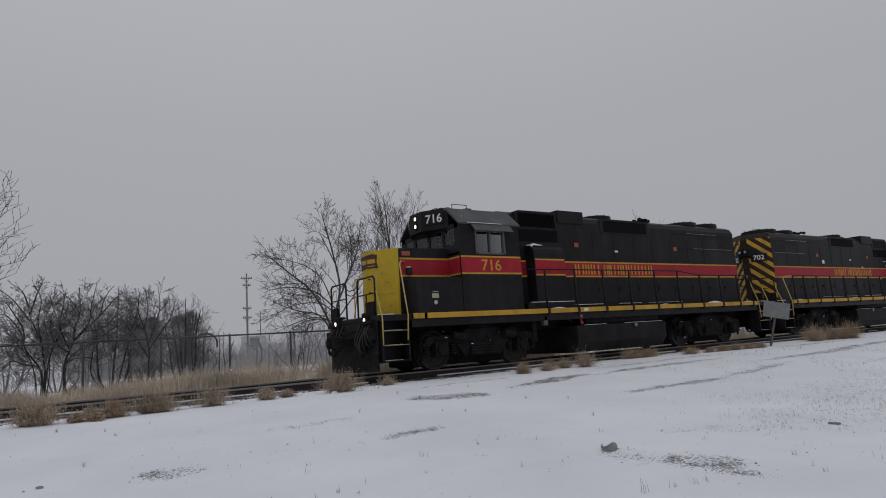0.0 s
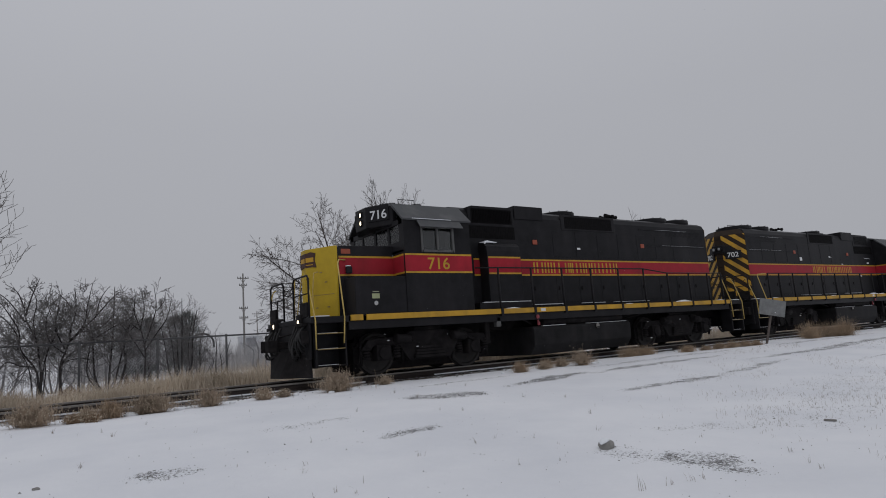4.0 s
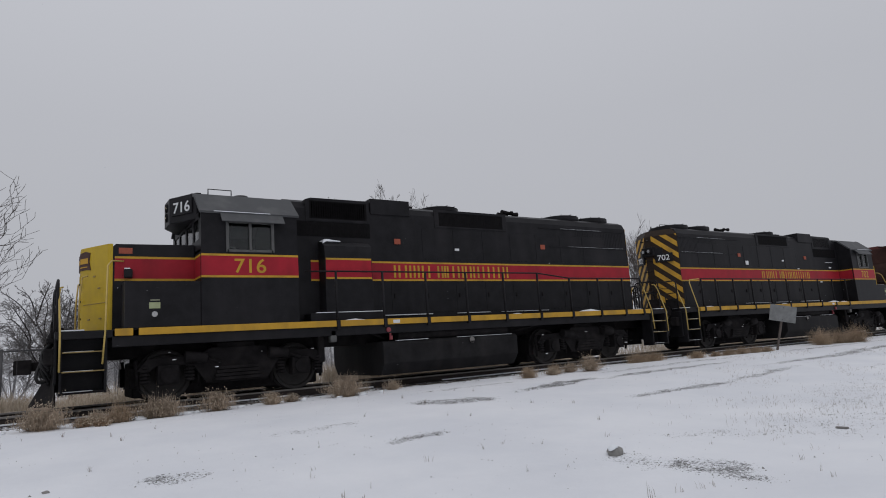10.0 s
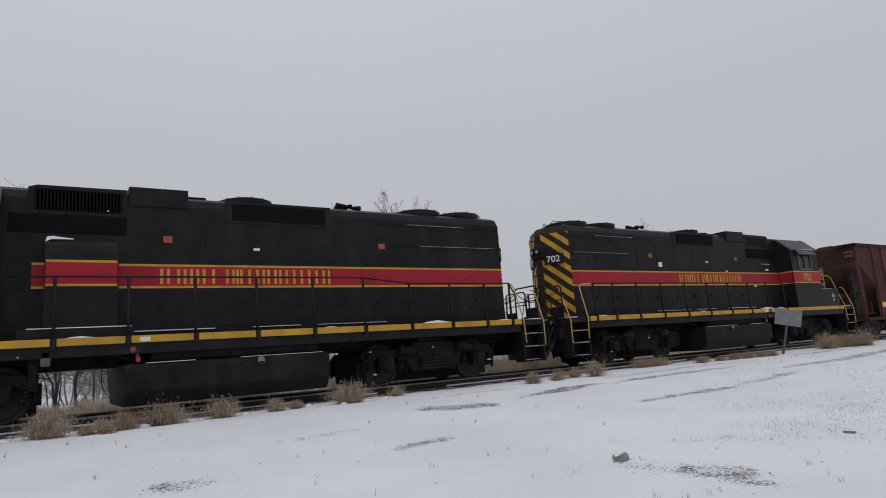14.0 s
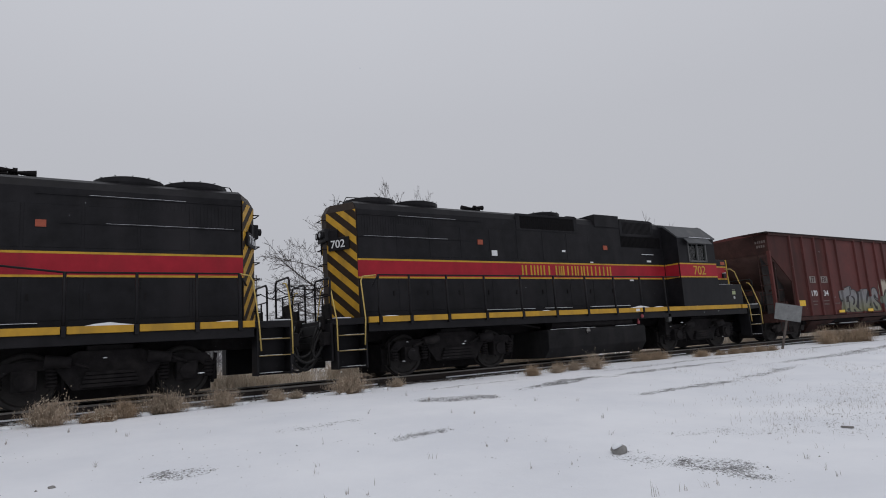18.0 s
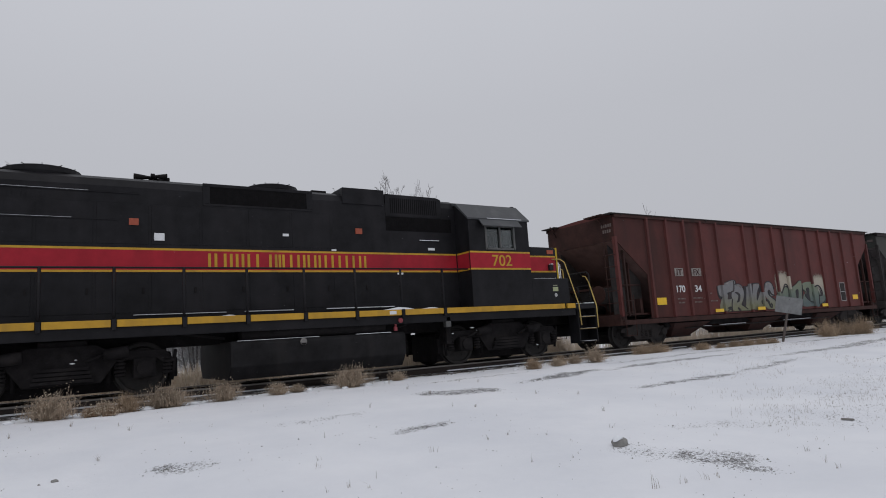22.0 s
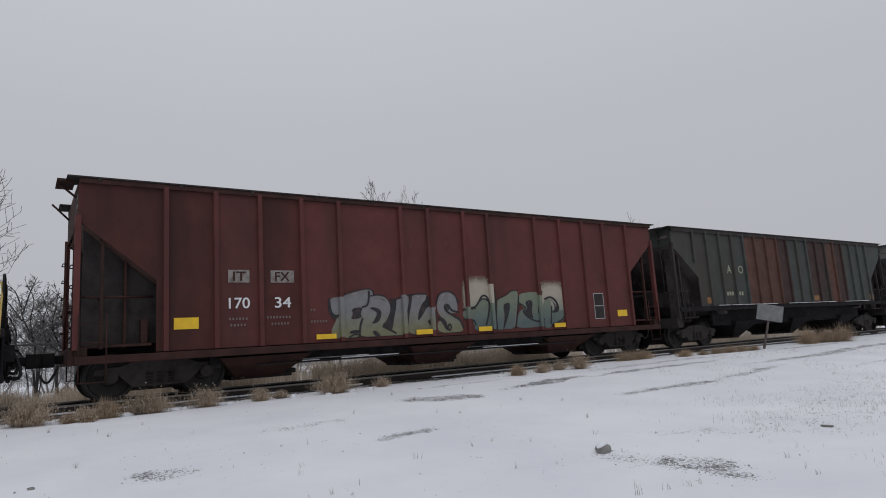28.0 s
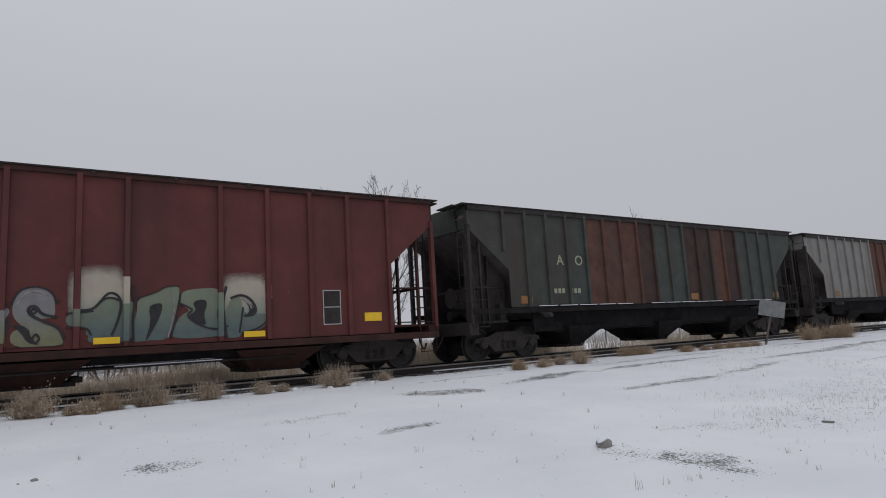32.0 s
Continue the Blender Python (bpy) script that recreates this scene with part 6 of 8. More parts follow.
def spray_paint(W):
    """Two sprayed words: pale bodies, then dark counters and outlines over them; two cream clouds behind the second."""
    for cx, wd, zb, top in ((9.28, 0.86, 1.3, 2.36), (12.03, 0.94, 1.2, 2.26)):
        bm = bmesh.new()
        h = wd / 2
        prism(bm, rounded([(cx - h * 1.1, zb), (cx + h * 1.1, zb), (cx + h * 1.25, top - 0.25), (cx + h * 1.1, top + 0.08), (cx, top + 0.14), (cx - h * 1.1, top + 0.08), (cx - h * 1.2, top - 0.3)], 2), -1.5225, -1.518)
        part("spray_cloud", bm, CLOUDS[cx], W, "soft cream spray paint")

    def body(mat, k, pts):
        bm = bmesh.new()
        prism(bm, rounded(pts, 2), -1.5245 - 0.0006 * k, -1.518)
        part("spray_fill", bm, mat, W)

    def counter(k, pts):
        bm = bmesh.new()
        prism(bm, rounded(pts, 1), -1.5305 - 0.0004 * k, -1.519)
        part("spray_outline", bm, G_OUT, W)

    def line(k, width, pts, mat=G_OUT):
        part("spray_line", ribbon(pts, width, -1.535 - 0.0004 * k, -1.519), mat, W)

    body(G_FILL, 0, [(5.01, 1.90), (5.29, 1.92), (5.47, 1.99), (5.99, 2.11), (6.13, 2.07), (6.15, 1.95), (6.05, 1.89), (6.01, 1.70), (5.83, 1.67), (5.83, 1.42), (5.78, 1.29), (5.74, 1.14), (5.75, 0.96), (5.05, 0.96), (5.03, 1.17), (5.20, 1.43), (5.11, 1.45), (5.03, 1.61)])
    body(G_FILL, 1, [(6.04, 1.93), (6.31, 1.96), (6.51, 1.89), (6.61, 1.70), (6.58, 1.48), (6.36, 1.20), (6.48, 1.14), (6.73, 1.03), (6.70, 0.96), (5.74, 0.96), (5.76, 1.19), (5.83, 1.42), (5.81, 1.66), (6.00, 1.69)])
    body(G_FILL, 2, [(6.76, 1.84), (7.05, 1.92), (7.14, 1.94), (7.11, 1.61), (7.00, 1.24), (6.99, 0.96), (6.61, 0.96), (6.63, 1.19), (6.71, 1.48), (6.77, 1.70)])
    body(G_FILL, 3, [(7.15, 1.95), (7.65, 1.97), (7.66, 1.89), (7.47, 1.60), (7.37, 1.28), (7.55, 1.49), (7.66, 1.66), (7.92, 1.68), (7.91, 1.52), (7.65, 1.27), (7.85, 1.11), (7.88, 0.96), (7.03, 0.96), (7.09, 1.35)])
    body(G_FILL, 4, [(7.95, 1.72), (8.05, 1.97), (8.31, 2.04), (8.54, 1.93), (8.60, 1.71), (8.59, 1.46), (8.41, 1.47), (8.40, 1.42), (8.65, 1.30), (8.75, 1.07), (8.70, 0.96), (7.97, 0.96), (7.92, 1.23), (8.14, 1.32), (7.97, 1.48)])
    body(G_TEAL, 5, [(8.76, 1.54), (9.21, 1.57), (9.30, 1.59), (9.29, 1.27), (9.17, 1.12), (9.07, 1.14), (9.11, 1.29), (8.77, 1.30)])
    body(G_TEAL, 6, [(9.18, 1.50), (9.27, 1.71), (9.42, 1.84), (9.61, 1.78), (9.90, 1.76), (9.91, 1.38), (9.86, 0.96), (9.07, 0.96), (9.18, 1.24)])
    body(G_TEAL, 7, [(9.94, 1.80), (10.30, 1.91), (10.44, 2.02), (10.70, 2.05), (10.70, 1.84), (10.64, 1.53), (10.52, 0.98), (10.17, 0.99), (10.11, 0.98), (9.81, 0.97), (9.90, 1.38), (9.94, 1.59)])
    body(G_TEAL, 8, [(10.71, 1.83), (10.79, 1.95), (11.08, 1.99), (11.46, 2.00), (11.51, 1.83), (11.42, 1.51), (11.43, 1.33), (11.67, 1.19), (11.56, 1.00), (10.50, 0.98), (10.62, 1.27), (10.74, 1.47), (10.92, 1.54), (10.71, 1.68)])
    body(G_TEAL, 9, [(11.56, 1.39), (11.70, 1.78), (11.93, 1.83), (11.95, 1.43), (12.50, 1.46), (12.55, 1.30), (12.32, 1.09), (11.90, 1.04), (11.89, 0.96), (11.56, 0.96)])
    counter(0, [(5.55, 1.64), (5.86, 1.68), (5.79, 1.53), (5.83, 1.42), (5.52, 1.39), (5.60, 1.52)])
    counter(1, [(6.01, 1.65), (6.18, 1.67), (6.35, 1.58), (6.33, 1.41), (6.23, 1.29), (6.06, 1.27), (6.19, 1.41), (6.23, 1.53), (6.14, 1.59)])
    counter(2, [(4.97, 1.90), (5.03, 1.90), (5.05, 1.61), (5.13, 1.50), (5.29, 1.53), (5.12, 1.37), (4.98, 1.55)])
    counter(3, [(6.59, 1.82), (6.77, 1.84), (6.77, 1.70), (6.69, 1.40), (6.62, 1.09), (6.32, 1.21), (6.50, 1.35), (6.62, 1.61)])
    counter(4, [(7.64, 1.94), (7.82, 1.80), (7.92, 1.69), (7.66, 1.65), (7.53, 1.46), (7.36, 1.27), (7.40, 1.53), (7.52, 1.74), (7.65, 1.83)])
    counter(5, [(7.94, 1.55), (7.94, 1.35), (7.86, 1.08), (7.62, 1.26), (7.77, 1.36)])
    counter(6, [(5.46, 1.09), (5.60, 1.15), (5.75, 1.13), (5.73, 1.06), (5.55, 1.06)])
    counter(7, [(6.07, 1.10), (6.19, 1.11), (6.32, 0.96), (6.17, 0.96)])
    counter(8, [(7.93, 1.39), (8.20, 1.32), (8.25, 1.10), (8.39, 0.99), (8.19, 1.04), (8.09, 1.23)])
    counter(9, [(10.14, 1.62), (10.22, 1.69), (10.39, 1.71), (10.37, 1.51), (10.28, 1.30), (10.12, 0.99), (10.08, 0.99), (10.18, 1.33)])
    counter(10, [(10.94, 1.72), (11.18, 1.78), (11.24, 1.67), (11.16, 1.45), (11.23, 1.22), (11.01, 1.31), (10.85, 1.44), (11.03, 1.54)])
    counter(11, [(12.01, 1.73), (12.19, 1.60), (12.21, 1.43), (12.03, 1.42), (12.11, 1.54)])
    line(0, 0.045, [(6.03, 2.06), (6.03, 1.93), (5.99, 1.70), (5.83, 1.67)])
    line(1, 0.045, [(5.84, 1.42), (5.76, 1.22), (5.74, 0.96)])
    line(2, 0.075, [(7.20, 1.95), (7.15, 1.69), (7.07, 1.39), (6.99, 0.96)])
    line(3, 0.025, [(5.30, 1.93), (5.47, 2.00), (5.80, 2.08), (5.99, 2.11), (6.14, 2.08), (6.15, 1.97)])
    line(4, 0.025, [(6.05, 1.93), (6.31, 1.97), (6.52, 1.89), (6.62, 1.70)])
    line(5, 0.030, [(6.61, 1.85), (6.77, 1.84), (6.98, 1.91), (7.12, 1.95), (7.38, 1.97), (7.66, 1.97)])
    line(6, 0.040, [(6.36, 1.20), (6.52, 1.13), (6.73, 1.02)])
    line(7, 0.030, [(7.66, 1.66), (7.92, 1.68)])
    line(8, 0.035, [(5.48, 0.98), (5.61, 1.05), (5.73, 1.03)])
    line(9, 0.030, [(7.94, 1.72), (8.04, 1.98), (8.31, 2.05), (8.55, 1.94), (8.62, 1.71), (8.66, 1.80)])
    line(10, 0.050, [(8.63, 1.48), (8.39, 1.53), (8.31, 1.69), (8.19, 1.68), (8.20, 1.54), (8.44, 1.40), (8.67, 1.29), (8.75, 1.07)])
    line(11, 0.035, [(8.27, 1.65), (8.32, 1.60), (8.27, 1.54), (8.22, 1.60), (8.27, 1.64)])
    line(12, 0.035, [(8.31, 1.20), (8.38, 1.11), (8.31, 1.02), (8.25, 1.10), (8.30, 1.19)])
    line(13, 0.025, [(5.05, 0.96), (5.78, 0.96), (6.74, 0.96), (7.88, 0.96), (8.74, 0.96)])
    line(14, 0.045, [(8.99, 1.59), (9.18, 1.60), (9.30, 1.73), (9.44, 1.93), (9.61, 1.88), (9.67, 1.68), (9.62, 1.41), (9.51, 1.12)])
    line(15, 0.035, [(9.30, 1.73), (9.42, 1.83), (9.57, 1.81), (9.61, 1.76)])
    line(16, 0.030, [(8.76, 1.54), (8.99, 1.55), (9.21, 1.58)])
    line(17, 0.035, [(8.77, 1.29), (9.11, 1.28), (9.17, 1.13)])
    line(18, 0.045, [(9.86, 2.06), (9.90, 1.76), (9.86, 1.38), (9.88, 0.97)])
    line(19, 0.020, [(9.94, 1.80), (10.30, 1.92), (10.44, 2.03), (10.70, 2.05)])
    line(20, 0.030, [(10.72, 1.88), (10.68, 1.53), (10.54, 1.00)])
    line(21, 0.035, [(10.71, 1.69), (10.88, 1.61), (10.96, 1.55), (10.83, 1.46), (10.96, 1.32), (11.23, 1.18), (11.46, 1.15), (11.65, 1.21)])
    line(22, 0.035, [(11.50, 1.83), (11.44, 1.51), (11.45, 1.35), (11.55, 1.33)])
    line(23, 0.050, [(11.62, 2.03), (11.54, 1.73), (11.57, 1.33), (11.62, 0.96)])
    line(24, 0.050, [(11.70, 1.78), (11.91, 1.86), (12.12, 1.77), (12.24, 1.56), (12.20, 1.42), (11.98, 1.41)])
    line(25, 0.030, [(11.96, 1.59), (11.92, 1.31), (11.88, 1.06)])
    line(26, 0.035, [(12.47, 2.05), (12.58, 1.72), (12.54, 1.39), (12.34, 1.15), (11.93, 1.05)])
    line(0, 0.030, [(5.50, 1.95), (5.77, 2.02), (5.96, 2.06)], PANEL)
    line(1, 0.030, [(6.18, 1.90), (6.34, 1.89), (6.47, 1.81)], PANEL)
    line(2, 0.030, [(7.23, 1.89), (7.55, 1.91)], PANEL)
    line(3, 0.030, [(8.02, 1.72), (8.12, 1.92), (8.31, 1.97), (8.49, 1.88)], PANEL)
    line(4, 0.025, [(10.54, 1.92), (10.63, 1.62), (10.49, 1.02)], PANEL)
    line(5, 0.035, [(11.94, 1.77), (12.08, 1.68), (12.14, 1.56)], PANEL)
    for xr, z0, z1, mat in ((5.3, 1.0, 1.92, G_FILL), (6.98, 1.0, 1.95, G_FILL), (7.8, 1.05, 1.62, G_FILL), (8.93, 1.3, 1.62, G_TEAL), (9.75, 1.0, 1.7, G_TEAL), (9.75, 1.702, 2.22, G_CREAM), (11.5, 1.0, 1.9, G_TEAL)):
        bm = bmesh.new()
        prism(bm, [(xr - 0.064, -1.53), (xr + 0.064, -1.53), (xr + 0.049, -1.5985), (xr - 0.049, -1.5985)], z0, z1, "z")
        part("spray_fill", bm, mat, W)


red_car_marks(car_red)
spray_paint(car_red)


BROWN = material("faded_orange_placard", (0.25, 0.12, 0.045), 0.7, 0, 0.2, 8, 0)


def green_car_marks(W):
    words("faded_letter", "A", 0.3, FADED, W, pose(3.2, -1.53, 2.64, 90, 0, 0))
    words("faded_letter", "O", 0.3, FADED, W, pose(3.98, -1.53, 2.64, 90, 0, 0))
    for x in (3.02, 3.18, 3.34, 3.68, 3.84, 4.0):
        plate("faded_bar", FADED, W, x, x + 0.11, 1.8, 1.94)
    boxes("mark_panel", STENCIL, W, (-0.008, -0.001, -1.36, -1.0, 3.86, 3.98), label="small pale mark")
    for x in (1.72, 9.6, 15.0):
        plate("placard", BROWN, W, x, x + 0.42, 1.52, 1.74, label="faded orange placard")
    a = [(1.5 + 0.83 * k) for k in range(16)]
    for x in a:
        if int(x * 7) % 5:
            boxes("ledge_snow", SNOWCAP, W, (x, x + 0.7, -1.62, -1.57, 1.437, 1.452), label="thin line of snow")


green_car_marks(car_green)
boxes("ledge_snow", SNOWCAP, car_green, (6.3, 8.0, -1.6, -1.5, 4.242, 4.255), (10.5, 11.6, -1.6, -1.5, 4.242, 4.255), label="thin line of snow")
plate("placard", BROWN, car_grey, 2.25, 2.6, 1.52, 1.74, label="faded orange placard")


# ---- plants ----
STRAW = material("dry_straw", (0.38, 0.29, 0.205), 0.85, 0, 0.35, 3, 0, per_object=0.15, specular=0.2)
FIELD = material("tall_dead_grass", (0.5, 0.425, 0.335), 0.9, 0, 0.3, 0.8, 0, specular=0.15)
WEED = material("dead_weed_stalk", (0.36, 0.285, 0.215), 0.85, 0, 0.4, 3, 0, per_object=0.2, specular=0.2)
RUSSET = material("russet_dry_shrub", (0.3, 0.21, 0.14), 0.9, 0, 0.35, 3, 0, specular=0.15)
STUB = material("dark_dry_stubble", (0.23, 0.19, 0.155), 0.9, 0, 0.35, 3, 0, specular=0.15)
# Pale grey colour puts the far haze into the brush.
HAZEGRASS = material("haze_pale_brush", (0.47, 0.455, 0.45), 0.9, 0, 0.25, 0.5, 0, specular=0.1)
SEED = material("pale_seed_head", (0.48, 0.41, 0.32), 0.9, 0, 0.3, 5, 0, specular=0.1)
BARK = material("grey_brown_bark", (0.11, 0.1, 0.094), 0.9, 0, 0.3, 4, 0.3, 30, specular=0.2)
# Thicket twigs greyed and lightened, a little haze painted into the colour.
BRUSH = material("haze_pale_brush_twigs", (0.165, 0.155, 0.153), 0.9, 0, 0.3, 3, 0, specular=0.15)
BRUSHBARK = material("dark_brush_bark", (0.06, 0.055, 0.055), 0.9, 0, 0.3, 3, 0, specular=0.15)
TWIG = material("bare_twigs", (0.1, 0.086, 0.08), 0.9, 0, 0.25, 3, 0, specular=0.15)


def mesh_raw(name, verts, faces, mat, parent=None):
    me = bpy.data.meshes.new(name)
    me.from_pydata(verts, [], faces)
    me.materials.append(mat)
    ob = new(name, me)
    ob.parent = parent
    return ob


def blade(verts, faces, x, y, z, h, lean, ang, w, bend=2.0):
    """One bent stalk: a tapered strip of two quads and a tip."""
    ca, sa = math.cos(ang), math.sin(ang)
    i = len(verts)
    px, py = -sa * w, ca * w
    for k, ww in ((0, 1.0), (0.55, 0.7)):
        o = lean * k ** bend * h
        verts += [(x + ca * o - px * ww, y + sa * o - py * ww, z + h * k), (x + ca * o + px * ww, y + sa * o + py * ww, z + h * k)]
    verts.append((x + ca * lean * h, y + sa * lean * h, z + h * (1 - 0.25 * min(1, lean))))
    faces += [(i, i + 1, i + 3, i + 2), (i + 2, i + 3, i + 4)]


def weed_bush(x, y, size, seed, straw=False, flat=1.0, low=False, mat=None):
    """A dry bushy weed: many fine branching stalks with pale seed heads."""
    r = random.Random(seed)
    B = thing("dry_weed", "dry tan bushy weed standing in the snow" if not straw else "pale clump of dry grass in the snow", "weed", "dry weeds along the track")
    z0 = ground_z(x, y) - 0.02
    B.location = (x, y, z0)
    v, f = [], []
    sv, sf = [], []
    for k in range(420 if not straw else 800):
        a = r.uniform(0, 6.283)
        th = 1.36 * r.random() ** 0.85
        sprig = not straw and r.random() < 0.06
        ln = size * r.uniform(0.5, 0.88) * (1.25 if sprig else 1.0) * (1 + 0.12 * math.sin(3 * a + seed))
        h = max(0.16 * ln, ln * math.cos(th)) * flat
        bx0, by0 = r.gauss(0, size * (0.15 if not low else 0.45)), r.gauss(0, size * 0.12)
        blade(v, f, bx0, by0, 0, h, min(3.2, ln * math.sin(th) / h), a, r.uniform(0.002, 0.004), 1.2)
        tx, ty, tz = v[-1]
        for j in range(4 if not straw else 1):
            kk = r.uniform(0.35, 1.0)
            qx, qy, qz = bx0 + (tx - bx0) * kk ** 1.2, by0 + (ty - by0) * kk ** 1.2, max(0.0, h * kk * (1 - 0.2 * kk))
            blade(v, f, qx, qy, qz, size * r.uniform(0.08, 0.22), r.uniform(0.1, 1.3), r.uniform(0, 6.283), 0.0025)
            if not straw and r.random() < (0.12 if not sprig else 0.7):
                ex, ey, ez = v[-1]
                q = r.uniform(0.005, 0.011)
                i = len(sv)
                sv += [(ex - q, ey, ez), (ex, ey - q, ez), (ex + q, ey, ez), (ex, ey + q, ez), (ex, ey, ez + q * 1.4), (ex, ey, ez - q * 1.2)]
                sf += [(i, i + 1, i + 4), (i + 1, i + 2, i + 4), (i + 2, i + 3, i + 4), (i + 3, i, i + 4), (i + 1, i, i + 5), (i + 2, i + 1, i + 5), (i + 3, i + 2, i + 5), (i, i + 3, i + 5)]
    tagged(mesh_raw("stalk_tuft", v, f, mat or (STRAW if straw else WEED), B), kind="stuff")
    if sv:
        tagged(mesh_raw("seed_fluff", sv, sf, SEED, B), kind="stuff")
    return B


WEEDS = [(0.22, 12.2, 0.62), (0.1, 12.4, 0.5), (0.95, 12.15, 0.36), (1.3, 12.3, 0.5), (1.85, 12.35, 0.58), (2.05, 12.3, 0.5), (2.95, 12.45, 0.55), (4.0, 12.45, 0.36), (5.45, 12.35, 0.58), (5.6, 12.4, 0.62), (6.9, 12.8, 0.3), (4.45, 12.6, 0.25),
         (10.2, 11.9, 0.42), (11.4, 12.25, 0.4), (11.9, 12.2, 0.35), (12.4, 11.95, 0.58), (11.0, 11.9, 0.3), (15.5, 12.9, 0.5), (16.1, 12.8, 0.45), (17.4, 12.2, 0.36), (18.2, 12.1, 0.26), (18.8, 12.0, 0.32), (19.4, 11.9, 0.36), (20.0, 11.8, 0.34), (20.5, 11.7, 0.28), (24.8, 12.0, 0.95), (25.3, 12.1, 0.6), (25.8, 11.9, 0.8), (26.3, 11.7, 0.65), (26.7, 11.6, 1.0), (-1.0, 12.3, 0.5), (-2.2, 12.2, 0.6)]
for k, (wx, wy, ws) in enumerate(WEEDS):
    weed_bush(wx, wy, ws, 100 + k, wx > 14.9 or k in (3, 12, 13), 1.0, 14.9 < wx < 22)


def thin_stalk(x, y, h, seed):
    r = random.Random(seed)
    B = thing("dry_stalk", "single thin dry weed stalk in the snow", "weed", "thin stalks in the snow")
    B.location = (x, y, ground_z(x, y) - 0.01)
    v, f = [], []
    for k in range(3):
        blade(v, f, 0, 0, 0, h * r.uniform(0.6, 1), r.uniform(0.1, 0.5), r.uniform(0, 6.28), 0.004)
    for k in range(7):
        z = h * r.uniform(0.3, 0.9)
        blade(v, f, 0, 0, z, h * 0.25, r.uniform(0.4, 1.2), r.uniform(0, 6.28), 0.004)
    tagged(mesh_raw("stalk_tuft", v, f, WEED, B), kind="stuff")


# tan shrubs along the fence
for k, (az, dd, ws) in enumerate([(18.5, 25.0, 1.05), (17.6, 25.4, 0.7), (20.2, 24.5, 0.7), (7.7, 23.5, 0.95), (15.0, 24.5, 0.75), (3.2, 22.5, 0.8), (-0.5, 21.5, 0.75)]):
    weed_bush(dd * math.sin(radians(az)), dd * math.cos(radians(az)), ws, 300 + k, straw=True, flat=1.0, mat=RUSSET)


thin_stalk(6.25, 12.0, 0.42, 3)
thin_stalk(6.0, 12.3, 0.3, 5)


def far_grass():
    """The band of tall tan grass beyond the track."""
    r = random.Random(8)
    v, f = [], []
    for k in range(88000):
        x = r.uniform(-16, 46)
        y = 17.5 + abs(r.gauss(0, 1.6)) if r.random() < 0.8 else r.uniform(17.6, 26)
        dens = noise.noise((x * 0.25, y * 0.4, 5.0))
        if dens < -0.25 or (y > 23.5 and dens < 0.1) or (x / y > 1.05 and r.random() < 0.7) or (0.325 < x / y < 0.41 and y < 24.5 and r.random() < 0.72):
            continue
        h = r.uniform(0.24, 0.62) * (1 + 0.7 * noise.noise((x * 0.35, y * 0.5, 1.0))) * (0.9 + 0.4 * smooth((x - 0.4) / 1.0)) * (1 + 0.2 * smooth((x - 5) / 6))
        blade(v, f, x, y, ground_z(x, y) - 0.02, h, r.uniform(0.1, 0.95), r.uniform(0, 6.28), r.uniform(0.004, 0.009))
    for k in range(5000):
        x, y = r.uniform(-11, 9), r.uniform(24.5, 29.5)
        if noise.noise((x * 0.4, y * 0.4, 15.0)) < 0.05:
            continue
        h = r.uniform(0.3, 0.8) * (1 + 0.5 * noise.noise((x * 0.5, y * 0.4, 6.0)))
        blade(v, f, x, y, ground_z(x, y) - 0.02, h, r.uniform(0.05, 0.7), r.uniform(0, 6.28), r.uniform(0.004, 0.009))
    tagged(mesh_raw("tall_dry_grass", v, f, FIELD), "tall tan dead grass beyond the track", "grass", kind="stuff")
    v, f = [], []
    for k in range(7500):
        x, y = r.uniform(5.0, 24), r.uniform(2.2, 11.0)
        if noise.noise((x * 0.6, y * 0.7, 9.0)) < 0.02 or x < 6.0 + (y - 3) * 1.0:
            continue
        n = r.choice((1, 1, 2, 3))
        for j in range(n):
            blade(v, f, x + r.gauss(0, 0.015), y + r.gauss(0, 0.015), ground_z(x, y) - 0.01, r.uniform(0.02, 0.09), r.uniform(0.1, 1.0), r.uniform(0, 6.28), 0.0016)
    for k in range(1500):
        x, y = r.gauss(10.6, 2.0), r.gauss(4.7, 0.9)
        if x > 7.2 and noise.noise((x * 1.1, y * 1.3, 19.0)) > -0.1:
            blade(v, f, x, y, ground_z(x, y) - 0.01, r.uniform(0.03, 0.1), r.uniform(0.1, 0.9), r.uniform(0, 6.28), 0.0017)
    for x, y, n, h in ((4.42, 3.72, 3, 0.17), (4.5, 3.68, 2, 0.13), (4.75, 3.66, 5, 0.1), (4.98, 3.62, 6, 0.12), (5.12, 3.6, 3, 0.08), (6.3, 3.25, 4, 0.1), (6.65, 3.6, 7, 0.09), (6.1, 3.05, 5, 0.08), (5.3, 5.6, 3, 0.06), (6.75, 4.7, 4, 0.08), (2.45, 6.4, 6, 0.1), (3.75, 6.2, 5, 0.09), (1.95, 7.1, 3, 0.07)):
        for j in range(n):
            blade(v, f, x + r.gauss(0, 0.02), y + r.gauss(0, 0.02), ground_z(x, y) - 0.01, h * r.uniform(0.5, 1.1), r.uniform(0.1, 0.7), r.uniform(0, 6.28), 0.0022)
    for k in range(46):
        x, y = r.uniform(-1.5, 8), r.uniform(5.0, 11.0)
